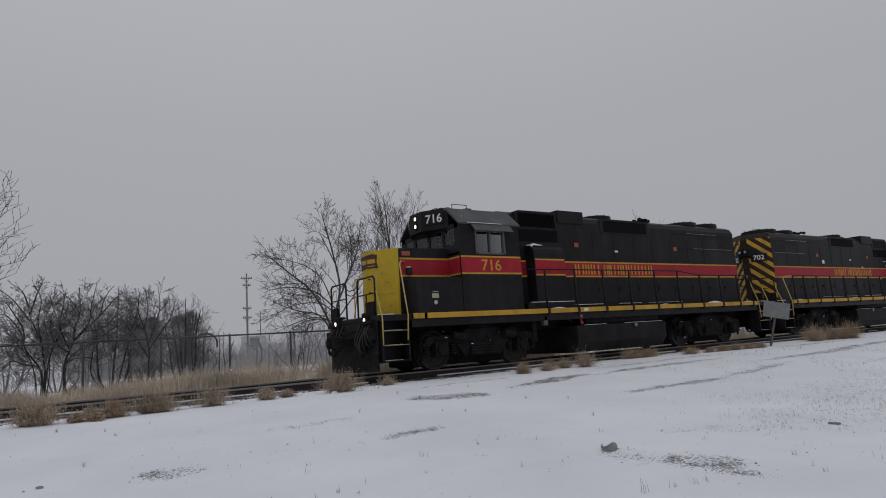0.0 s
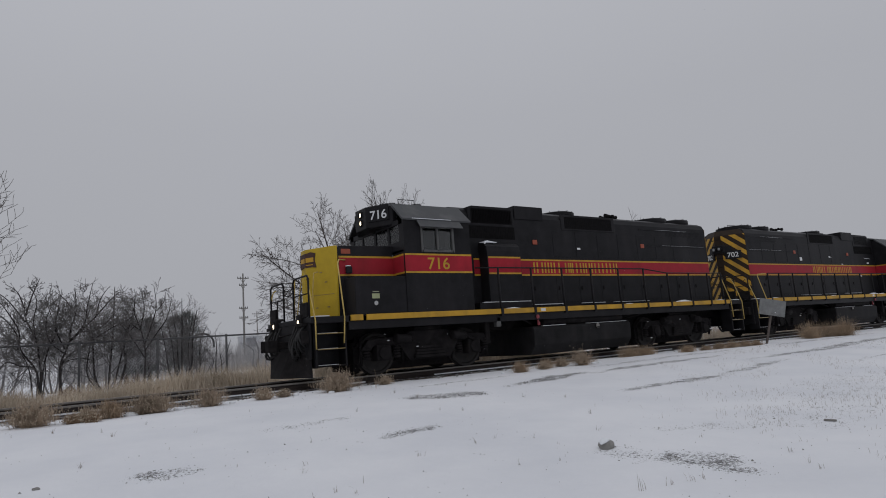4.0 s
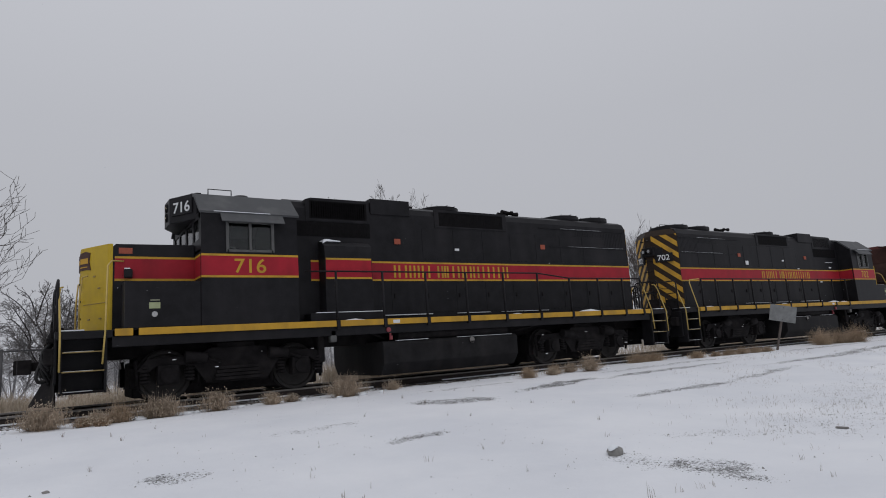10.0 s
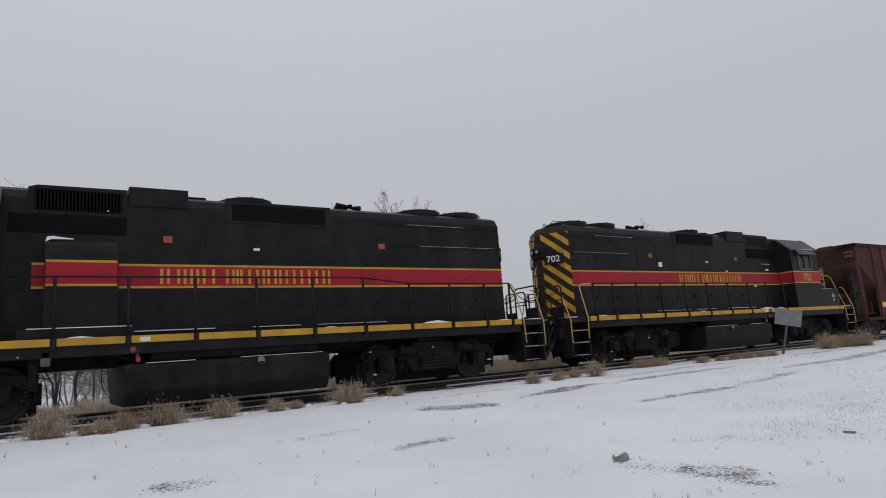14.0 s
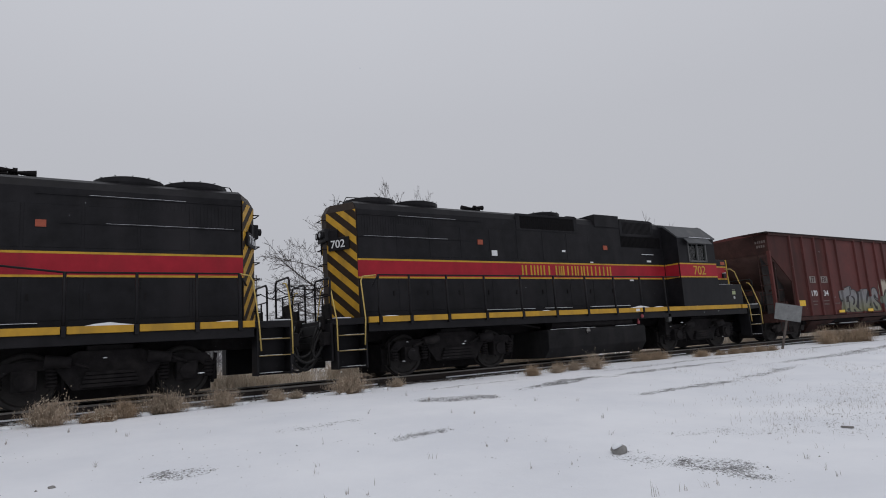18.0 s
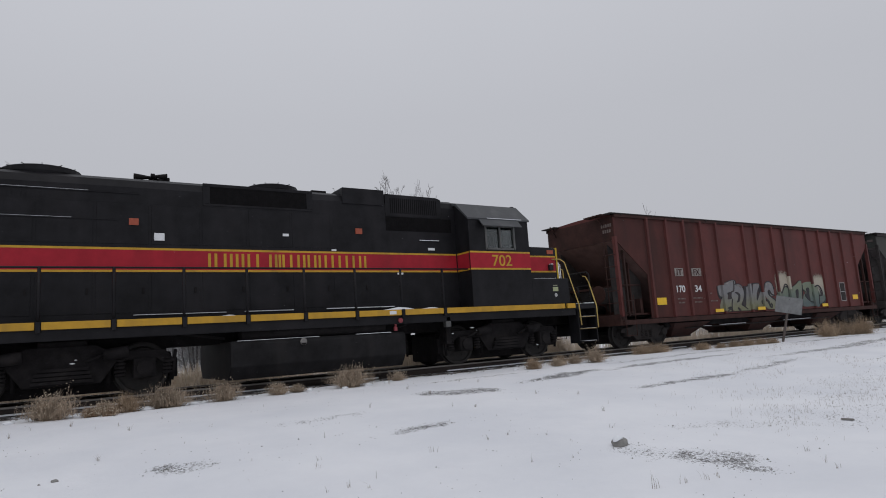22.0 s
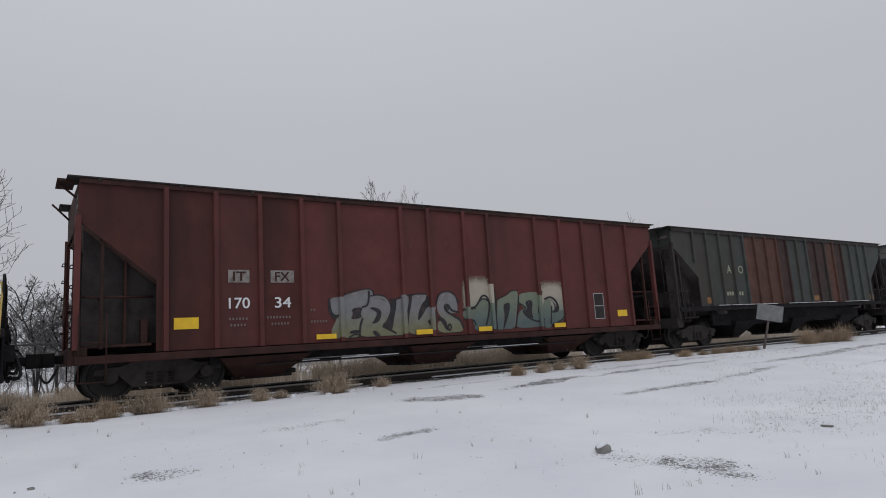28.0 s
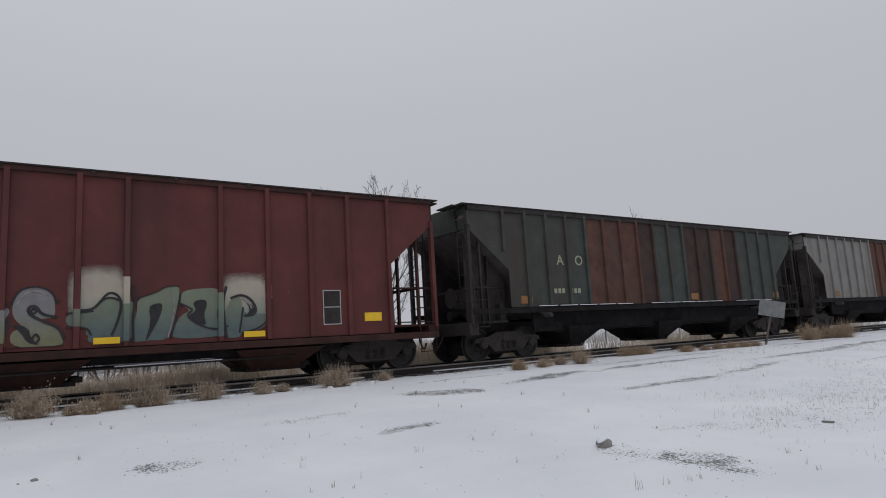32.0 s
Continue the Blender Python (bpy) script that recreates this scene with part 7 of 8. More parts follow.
        for j in range(r.choice((1, 2, 4, 7))):
            blade(v, f, x + r.gauss(0, 0.01), y + r.gauss(0, 0.01), ground_z(x, y) - 0.01, r.uniform(0.03, 0.11), r.uniform(0.1, 0.9), r.uniform(0, 6.28), 0.0026)
    tagged(mesh_raw("grass_stubble", v, f, STUB), "sparse dry grass blades poking through snow", "grass", kind="stuff")


far_grass()


def far_brush():
    """Low brush on the land beyond the fence; its pale grey paints in the haze."""
    r = random.Random(18)
    v, f = [], []
    for k in range(22000):
        x, y = (r.uniform(-14, 60), 33 + 40 * r.random() ** 1.5) if k % 3 else (r.uniform(2.5, 20), r.uniform(44, 54))
        if noise.noise((x * 0.12, y * 0.15, 3.0)) < -0.15 or (x < 16 and y < 46 and r.random() < 0.8):
            continue
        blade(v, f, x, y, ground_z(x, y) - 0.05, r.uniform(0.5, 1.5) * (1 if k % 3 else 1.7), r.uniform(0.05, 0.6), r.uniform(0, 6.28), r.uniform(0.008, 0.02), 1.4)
    tagged(mesh_raw("far_brush", v, f, HAZEGRASS), "low brush beyond the fence, greyed by painted haze", "brush", kind="stuff")


far_brush()


def limb(v, f, p, q, r0, r1, seg):
    d = (q - p)
    if d.length < 1e-5:
        return
    d.normalize()
    a = d.orthogonal().normalized()
    b = d.cross(a)
    i = len(v)
    for c, r in ((p, r0), (q, r1)):
        for k in range(seg):
            t = 2 * math.pi * k / seg
            w = c + (a * math.cos(t) + b * math.sin(t)) * r
            v.append((w.x, w.y, w.z))
    for k in range(seg):
        f.append((i + k, i + (k + 1) % seg, i + seg + (k + 1) % seg, i + seg + k))


def bare_tree(x, y, height, seed, stems=1, spread=0.5, lean=(0.0, 0.0), depth=5, label="leafless tree with grey-brown twigs", name="tree", droopy=0.0, start=0.25, thick=1.0, out=0.35, up=0.12, twigs=1, bark=None, reach=0.52):
    r = random.Random(seed)
    T = thing(name, label, "tree" if name == "tree" else "bush", "bare trees behind the track")
    T.location = (x, y, ground_z(x, y) - 0.05)
    wood = [[], []]
    cv, cf = [], []

    def grow(p, d, length, rad, lev):
        n = 4 if lev < 2 else 3
        q = p
        for k in range(n):
            d = (d + Vector((r.gauss(0, 0.09), r.gauss(0, 0.09), r.gauss(0, 0.06) + (0.05 if not droopy else -droopy * lev * 0.04)))).normalized()
            e = q + d * (length / n)
            r0, r1 = rad * (1 - 0.5 * k / n), rad * (1 - 0.5 * (k + 1) / n)
            if lev < 2:
                limb(wood[0], wood[1], q, e, r0, r1, 6 if lev == 0 else 5)
            else:
                limb(cv, cf, q, e, max(r0, 0.0075), max(r1, 0.005), 3)
            if lev < depth and (k > 0 or lev > 0) and (k + 1) / n > (start if lev == 0 else 0):
                for _ in range(2 if lev < 2 else twigs):
                    side = Vector((r.gauss(0, 1), r.gauss(0, 1), r.gauss(0.25, 0.5)))
                    side = (side - d * side.dot(d)).normalized()
                    nd = (d * (1 - spread) + side * spread + Vector((0, 0, up))).normalized()
                    grow(e, nd, length * r.uniform(0.45, 0.72), r1 * 0.62, lev + 1)
            q = e

    for s in range(stems):
        a = 6.283 * s / max(1, stems) + r.uniform(0, 1)
        od = 0.0 if stems == 1 else out
        d = Vector((math.cos(a) * od + lean[0], math.sin(a) * od + lean[1], 1)).normalized()
        p = Vector((math.cos(a) * 0.15 * (stems > 1), math.sin(a) * 0.15 * (stems > 1), 0))
        if s:
            mesh_raw("stem", *wood, bark or BARK, T)
            wood[:] = [[], []]
        grow(p, d, height * reach * r.uniform(0.85, 1.1), height * 0.016 * thick, 0)
    mesh_raw("trunk" if stems == 1 else "stem", *wood, bark or BARK, T)
    mesh_raw("crown", cv, cf, TWIG if name == "tree" else BRUSH, T)
    return T


def by_angle(az, dist):
    return dist * math.sin(radians(az)), dist * math.cos(radians(az))


def curve_through(pts, n=5):
    """A smooth line through a few points (Catmull-Rom)."""
    out = []
    q = [pts[0], *pts, pts[-1]]
    for a, b, c, d in zip(q[:-3], q[1:-2], q[2:-1], q[3:]):
        for k in range(n):
            t = k / n
            out.append(0.5 * (2 * b + (c - a) * t + (2 * a - 5 * b + 4 * c - d) * t * t + (3 * b - a - 3 * c + d) * t ** 3))
    return out + [pts[-1]]


def branching(r, pts, r0, lev, coarse, fine, up, dens, last, angle, wild, thin=0.006):
    """One limb along pts, tapering from r0, with side shoots down to the level last."""
    v, f = coarse if lev < 1 else fine
    ln = sum((b - a).length for a, b in zip(pts[:-1], pts[1:]))
    n = len(pts)
    for i, (a, b) in enumerate(zip(pts[:-1], pts[1:])):
        k0, k1 = i / (n - 1), (i + 1) / (n - 1)
        limb(v, f, a, b, max(thin, r0 * (1 - 0.75 * k0)), max(thin * 0.8, r0 * (1 - 0.75 * k1)), 6 if lev < 1 else 3)
    if lev >= last:
        return
    for _ in range(max(2, int(ln * dens[lev] * r.uniform(0.8, 1.2)))):
        k = r.uniform(0.2, 0.9)
        i = min(n - 2, int(k * (n - 1)))
        p, d = pts[i].lerp(pts[i + 1], k * (n - 1) - i), (pts[i + 1] - pts[i]).normalized()
        side = Vector((r.gauss(0, 1), r.gauss(0, 0.8), r.gauss(0.1, 0.6)))
        side = (side - d * side.dot(d)).normalized()
        a = angle * r.uniform(0.6, 1.3)
        way = (d * math.cos(a) + side * math.sin(a)).normalized()
        size = ln * r.uniform(0.3, 0.62) * (1.15 - 0.7 * k)
        q, shoot = p, [p]
        m = 4 if lev == 0 else 3
        for j in range(m):
            way = (way + Vector((r.gauss(0, wild), r.gauss(0, wild), r.gauss(0, wild * 0.8) + up))).normalized()
            q = q + way * (size / m)
            shoot.append(q)
        branching(r, shoot, r0 * (1 - 0.75 * k) * 0.5, lev + 1, coarse, fine, up, dens, last, angle, wild, thin)


def limbed_tree(x, y, limbs, seed, label, name="tree", up=0.12, dens=(3.2, 5.0, 6.0), last=3, angle=0.62, bark=None, twig=None, wild=0.09, thin=0.006):
    """A leafless tree from its main limbs: radius, then (across, height) points; depth is at random."""
    r = random.Random(seed)
    T = thing(name, label, "tree" if name == "tree" else "bush", "bare trees behind the track")
    T.location = (x, y, ground_z(x, y) - 0.05)
    fine = ([], [])
    for k, (rad, *pts) in enumerate(limbs):
        depth = r.uniform(-0.5, 0.5) if k else 0.0
        z0, z1 = pts[0][1], pts[-1][1]
        line = [Vector((px, depth * 1.2 * (pz - z0) / max(0.5, z1 - z0), pz)) for px, pz in pts]
        coarse = ([], [])
        branching(r, curve_through(line), rad * 0.72, 0, coarse, fine, up, (0.0 if rad > 0.1 and k == 0 else dens[0], *dens[1:]), last, angle, wild, thin)
        mesh_raw("trunk" if k == 0 and name == "tree" else "limb", *coarse, bark or BARK, T)
    mesh_raw("crown", *fine, twig or TWIG, T)
    return T


def thicket_bush(az, dist, h, reach, seed, bark, twig, stems=6, dens=(5.0, 6.0, 6.0)):
    """A wide shrub of arching stems that rise from one stool."""
    r = random.Random(seed)
    limbs = []
    for k in range(stems):
        side = -1 + 2 * (k + r.uniform(0.1, 0.9)) / stems
        w, top = side * reach * r.uniform(0.85, 1.2), h * (1 - 0.38 * side * side) * r.uniform(0.8, 1.0)
        x0 = 0.35 * side + r.uniform(-0.1, 0.1)
        limbs.append((r.uniform(0.045, 0.075), (x0, 0), (x0 + w * r.uniform(0.2, 0.4), top * r.uniform(0.2, 0.36)), (w * r.uniform(0.4, 0.75), top * r.uniform(0.5, 0.75)), (w, top)))
    limbed_tree(*by_angle(az, dist), limbs, seed + 500, "leafless thicket shrub with arching dark limbs", "bush", 0.03, dens, 3, 0.85, bark, twig, 0.16)


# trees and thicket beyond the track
# Paler bark and twigs for the farther shrubs, haze painted into their colour.
HAZEBARK = material("haze_pale_bark", (0.22, 0.215, 0.22), 0.9, 0, 0.3, 3, 0, specular=0.15)
HAZETWIG = material("haze_pale_twigs", (0.36, 0.355, 0.36), 0.9, 0, 0.3, 3, 0, specular=0.15)
bare_tree(*by_angle(-9.2, 23.0), 7.2, 11, 1, 0.5, (0.12, 0), 5, thick=1.4)
thicket_bush(-5.5, 28.5, 4.6, 2.0, 3, BRUSHBARK, BRUSH, 7)
thicket_bush(6.0, 28.8, 4.3, 1.7, 27, BRUSHBARK, BRUSH, 5, (3.4, 4.6, 4.4))
thicket_bush(11.3, 30.5, 4.0, 1.1, 29, BRUSHBARK, BRUSH, 7, (4.4, 5.4, 4.6))
limbed_tree(0.57, 28.0, [
    (0.070, (0.03, 0), (0.06, 0.94), (-0.02, 1.61), (-0.09, 2.14), (-0.46, 3.05), (-0.51, 3.66)),
    (0.050, (-0.47, 3.13), (-0.24, 4.03), (-0.03, 4.61)),
    (0.060, (-0.03, 0), (-0.07, 1.02), (-0.55, 1.80), (-0.73, 2.47), (-1.14, 3.08), (-1.39, 3.17)),
    (0.050, (-0.68, 1.88), (-0.65, 2.54), (-1.03, 3.29), (-1.28, 3.67)),
    (0.045, (-0.05, 0), (-0.10, 1.10), (-0.60, 1.29), (-0.97, 1.46), (-1.26, 1.16)),
    (0.050, (0.06, 0), (0.12, 1.01), (0.28, 1.82), (0.51, 2.49), (0.30, 3.34), (0.15, 3.88)),
    (0.040, (-0.51, 3.43), (-0.74, 4.04), (-1.12, 4.34)),
    (0.040, (-0.46, 2.90), (-1.04, 3.74), (-1.60, 4.19)),
    (0.040, (-0.09, 1.99), (-0.21, 2.90), (-0.13, 3.65), (-0.37, 4.19)),
    (0.035, (-0.17, 0), (-0.35, 1.27), (-0.80, 1.96), (-1.35, 2.06)),
    (0.035, (0.11, 0), (0.21, 1.22), (-0.11, 1.54), (-0.41, 1.12), (-0.74, 0.79)),
], 81, "leafless thicket shrub with crooked dark limbs", "bush", 0.04, (5.0, 6.4, 5.4), 3, 0.95, BRUSHBARK, BRUSH, 0.26, 0.008)
limbed_tree(1.31, 28.0, [
    (0.070, (-0.04, 0), (-0.07, 0.81), (-0.04, 1.34), (0.21, 2.08), (0.26, 2.62), (0.42, 3.24), (0.37, 4.18)),
    (0.055, (0.21, 2.08), (0.63, 2.53), (1.11, 3.06), (1.53, 3.61), (1.85, 3.92)),
    (0.050, (0.27, 2.16), (0.70, 2.76), (0.79, 3.46), (0.95, 4.33)),
    (0.050, (0.01, 0), (0.02, 1.33), (0.92, 2.05), (1.54, 2.49), (2.11, 2.78), (2.49, 3.08)),
    (0.045, (0.11, 1.78), (-0.23, 2.56), (-0.18, 3.33), (-0.07, 4.10)),
    (0.040, (1.11, 3.06), (1.24, 3.69), (1.52, 4.17)),
    (0.040, (0.42, 3.16), (0.07, 3.71), (-0.26, 4.03)),
    (0.040, (0.57, 2.45), (1.25, 2.58), (1.82, 3.20), (2.18, 3.68)),
    (0.035, (-0.01, 0), (-0.01, 1.19), (0.58, 1.45), (1.13, 1.33), (1.55, 1.54)),
    (0.040, (0.11, 1.63), (-0.42, 2.12), (-0.56, 2.88), (-0.32, 3.64)),
], 82, "leafless thicket shrub with crooked dark limbs", "bush", 0.04, (5.0, 6.4, 5.4), 3, 0.95, BRUSHBARK, BRUSH, 0.26, 0.008)
limbed_tree(4.17, 28.0, [
    (0.060, (0.00, 0), (0.00, 0.81), (0.01, 1.62), (-0.16, 2.44), (-0.39, 3.18), (-0.32, 4.00)),
    (0.050, (-0.04, 1.70), (0.22, 2.50), (0.44, 3.32), (0.37, 4.16)),
    (0.045, (0.03, 1.61), (0.44, 2.25), (0.83, 2.89), (0.99, 3.65)),
    (0.040, (-0.12, 2.35), (-0.61, 2.86), (-0.76, 3.51)),
    (0.040, (-0.01, 1.29), (-0.38, 1.96), (-0.75, 2.54), (-1.04, 2.79)),
    (0.035, (0.44, 3.16), (0.75, 3.57), (0.83, 3.99)),
    (0.035, (-0.16, 2.52), (-0.01, 3.33), (-0.17, 4.16)),
], 83, "leafless thicket shrub with crooked dark limbs", "bush", 0.04, (5.0, 6.4, 5.4), 3, 0.95, BRUSHBARK, BRUSH, 0.26, 0.008)
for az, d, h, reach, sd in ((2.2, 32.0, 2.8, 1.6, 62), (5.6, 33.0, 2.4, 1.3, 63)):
    thicket_bush(az, d, h, reach, sd, HAZEBARK, HAZETWIG, 6, (4.5, 5.5, 5.0))
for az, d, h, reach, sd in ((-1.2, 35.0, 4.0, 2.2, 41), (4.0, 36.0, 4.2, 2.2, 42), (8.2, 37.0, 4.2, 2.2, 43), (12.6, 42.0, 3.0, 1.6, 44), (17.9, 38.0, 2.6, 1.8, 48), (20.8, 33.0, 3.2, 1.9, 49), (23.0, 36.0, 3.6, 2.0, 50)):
    thicket_bush(az, d, h, reach, sd, HAZEBARK, HAZETWIG, 6, (4.5, 5.0, 4.0))
for az, d, h, reach, sd in ((14.2, 38.0, 2.7, 0.8, 45), (20.5, 34.0, 2.6, 1.0, 46)):
    thicket_bush(az, d, h, reach, sd, BRUSHBARK, BRUSH, 4, (3.0, 4.0, 4.0))
limbed_tree(11.9, 27.0, [
    (0.15, (0, 0), (-0.06, 1.3), (0.05, 2.7)),
    (0.085, (-0.03, 1.7), (-0.45, 2.8), (-1.2, 3.9), (-2.1, 4.6), (-2.85, 5.2)),
    (0.06, (-0.1, 1.9), (-0.9, 2.7), (-1.9, 2.9), (-2.8, 3.2)),
    (0.04, (-0.3, 2.5), (-1.1, 2.6), (-2.1, 2.3), (-2.9, 1.9)),
    (0.085, (0.04, 2.6), (0.4, 4.0), (0.13, 5.7), (-0.1, 6.7), (-0.3, 7.55)),
    (0.05, (0.28, 4.9), (-0.2, 5.9), (-0.6, 6.7)),
    (0.065, (0.2, 3.2), (0.9, 4.9), (0.9, 6.0), (0.7, 6.9)),
    (0.06, (0.5, 3.9), (1.2, 5.5), (1.5, 7.4)),
    (0.05, (0.1, 2.4), (1.2, 3.7), (2.2, 5.0)),
    (0.050, (0.13, 2.95), (-0.75, 3.74), (-1.62, 3.98), (-2.55, 3.98), (-3.27, 3.77)),
    (0.045, (0.20, 2.56), (-0.69, 3.12), (-1.64, 3.22), (-2.42, 3.02), (-3.06, 2.60)),
    (0.040, (0.19, 2.33), (-0.55, 2.51), (-1.35, 2.46), (-2.14, 2.12)),
    (0.040, (-0.02, 3.19), (-0.47, 4.44), (-1.26, 5.05), (-2.36, 5.34), (-3.11, 5.48)),
], 71, "leafless tree with a low limb spreading over the fence", up=0.01, dens=(4.0, 4.2, 4.0), angle=0.8, wild=0.2, thin=0.008)
limbed_tree(15.35, 27.3, [
    (0.13, (0, 0), (0.08, 2.08), (0.05, 3.95)),
    (0.075, (0.05, 3.85), (0.02, 6.34), (0.0, 8.89)),
    (0.06, (0.05, 4.58), (-0.4, 6.66), (-0.8, 8.53)),
    (0.06, (0.08, 4.06), (0.8, 6.24), (1.35, 8.42)),
    (0.05, (0.06, 3.33), (-0.9, 5.20), (-1.45, 6.97)),
    (0.05, (0.06, 3.54), (1.1, 5.10), (1.8, 7.07)),
    (0.04, (0.06, 2.91), (0.9, 4.06), (1.5, 5.62)),
    (0.04, (0.06, 2.50), (-0.9, 3.85), (-1.4, 5.20)),
    (0.045, (0.06, 3.12), (0.35, 5.62), (0.6, 7.90)),
    (0.045, (0.06, 3.22), (-0.3, 5.20), (-0.5, 7.49)),
    (0.035, (0.04, 1.66), (-0.7, 2.70), (-1.1, 3.95)),
    (0.035, (0.04, 1.87), (0.8, 2.91), (1.3, 4.06)),
], 72, "leafless upright tree with a fan of thin stems", up=0.07, dens=(3.6, 3.8, 3.6), angle=0.6)
bare_tree(*by_angle(51.6, 44), 7.7, 61, 2, 0.4, (0.0, 0), 4, up=0.25, twigs=2)


def cedar(az, dist, h, seed):
    """A ragged evergreen: a trunk and many small drooping sprays."""
    r = random.Random(seed)
    x, y = by_angle(az, dist)
    C = thing("evergreen", "dark ragged evergreen tree behind the thicket", "tree", "evergreens behind the thicket")
    C.location = (x, y, ground_z(x, y) - 0.05)
    tv, tf = [], []
    limb(tv, tf, Vector((0, 0, 0)), Vector((0, 0, h * 0.9)), 0.12, 0.02, 7)
    mesh_raw("trunk", tv, tf, BARK, C)
    v, f = [], []
    for k in range(1100):
        q = r.random() ** 0.8
        z = h * (0.12 + 0.88 * q)
        a = r.uniform(0, 6.283)
        rad = (1 - q) ** 0.3 * h * 0.24 * r.uniform(0.3, 1.3) * (1 + 0.3 * noise.noise((q * 6, seed * 3.1, math.sin(a) * 2)))
        blade(v, f, rad * math.cos(a), rad * math.sin(a), z, r.uniform(0.15, 0.4), r.uniform(0.3, 1.2), a + r.uniform(-0.6, 0.6), r.uniform(0.02, 0.05))
    tagged(mesh_raw("sprays", v, f, NEEDLE, C), kind="stuff")


# Needle colour lightened to carry the haze in front of the evergreens.
NEEDLE = material("haze_pale_evergreen", (0.21, 0.222, 0.215), 0.9, 0, 0.3, 3, 0, specular=0.15)
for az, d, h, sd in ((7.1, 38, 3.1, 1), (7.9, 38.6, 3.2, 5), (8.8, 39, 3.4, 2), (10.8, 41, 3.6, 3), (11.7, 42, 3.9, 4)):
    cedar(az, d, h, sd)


# ---- fence, poles, building ----
GALV = material("dull_galvanised_steel", (0.1, 0.1, 0.103), 0.6, 0.6, 0.15, 5, 0.05)
POLEWOOD = material("weathered_pole_wood", (0.2, 0.19, 0.18), 0.9, 0, 0.25, 5, 0.3, 30)


def fence():
    F = thing("chain_link_fence", "grey chain-link fence with steel posts and top rail", "fence")
    y0, top = 27.0, 1.79
    for k in range(30):
        x = -11.7 + k * 2.7
        bm = bmesh.new()
        rod(bm, (x, y0 + 0.03 * x, -0.2), (x, y0 + 0.03 * x, top), 0.045, seg=8)
        lathe(bm, [(0.045, top), (0.045, top + 0.03), (0.01, top + 0.05)], "z", (x, y0 + 0.03 * x, 0), 8)
        part("fence_post", bm, GALV, F)
    bm = bmesh.new()
    rod(bm, (-10, y0 - 0.3, top - 0.03), (68, y0 + 0.03 * 68, top - 0.03), 0.036, seg=6)
    part("top_rail", bm, GALV, F)
    v, f = [], []
    n = 640
    for k in range(n):
        x = -10 + k * 0.12
        for d in (1, -1):
            a = Vector((x, y0 + 0.03 * x, 0.0))
            b = Vector((x + d * 1.8, y0 + 0.03 * (x + d * 1.8), top - 0.05))
            limb(v, f, a, b, 0.0022, 0.0022, 3)
    mesh_raw("chain_link_mesh", v, f, GALV, F)


fence()


def utility_pole(az, dist, h, arms):
    x, y = by_angle(az, dist)
    P = thing("utility_pole", "tall wooden utility pole with crossarms", "utility pole", "utility poles")
    P.location = (x, y, -0.3)
    bm = bmesh.new()
    rod(bm, (0, 0, 0), (0, 0, h), 0.16, 0.1, 12)
    part("pole", bm, POLEWOOD, P)
    for z, w in arms:
        bm = bmesh.new()
        bx(bm, -w, w, -0.06, 0.06, z - 0.07, z + 0.07, 0.01)
        rod(bm, (-w * 0.5, 0, z), (0, 0, z - 0.7), 0.03)
        rod(bm, (w * 0.5, 0, z), (0, 0, z - 0.7), 0.03)
        arm = part("crossarm", bm, POLEWOOD, P)
        for q in (-0.9, -0.45, 0.45, 0.9):
            bm = bmesh.new()
            lathe(bm, [(0.03, z + 0.07), (0.06, z + 0.12), (0.06, z + 0.2), (0.03, z + 0.25)], "z", (q * w, 0, 0), 8)
            part("insulator", bm, GALV, arm)
    return P


utility_pole(16.3, 92, 12.6, ((11.9, 0.8), (10.9, 0.55), (7.65, 0.6), (6.3, 0.6)))
utility_pole(17.4, 160, 11.6, ((10.9, 1.2),))


def far_shed():
    x, y = by_angle(16.75, 150)
    S = thing("distant_shed", "pale distant shed with a dark panel under its roof", "building")
    S.location = (x, y, -0.3)
    # Wall and roof kept pale, with the distance haze painted into their colour.
    wallm = material("haze_pale_siding", (0.5, 0.505, 0.52), 0.7, 0, 0.1, 2, 0)
    boxes("wall", wallm, S, (-2.4, 2.6, -1.1, 1.1, 0, 5.1))
    bm = bmesh.new()
    prism(bm, [(-1.25, 5.1), (1.25, 5.1), (1.25, 5.2), (-1.25, 5.35)], -2.5, 2.7, "x")
    part("roof", bm, wallm, S)
    boxes("dark_panel", material("dark_shed_panel", (0.2, 0.205, 0.22), 0.7, 0, 0.1, 2, 0), S, (-1.1, 1.1, -1.17, -1.103, 2.9, 4.9))


far_shed()


def vent_pipe():
    x, y = by_angle(12.9, 34)
    V = thing("bent_pipe", "bent grey pipe hoop beside the fence", "pipe")
    V.location = (x, y, -0.2)
    bm = bmesh.new()
    pts = [(-0.55, 0, 0), (-0.55, 0, 1.8)] + [(-0.55 * math.cos(a), 0, 1.8 + 0.5 * math.sin(a)) for a in np.linspace(0.2, math.pi, 9)] + [(0.55, 0, 1.6)]
    pipe(bm, pts, 0.05, 8)
    part("hoop", bm, GALV, V)


vent_pipe()


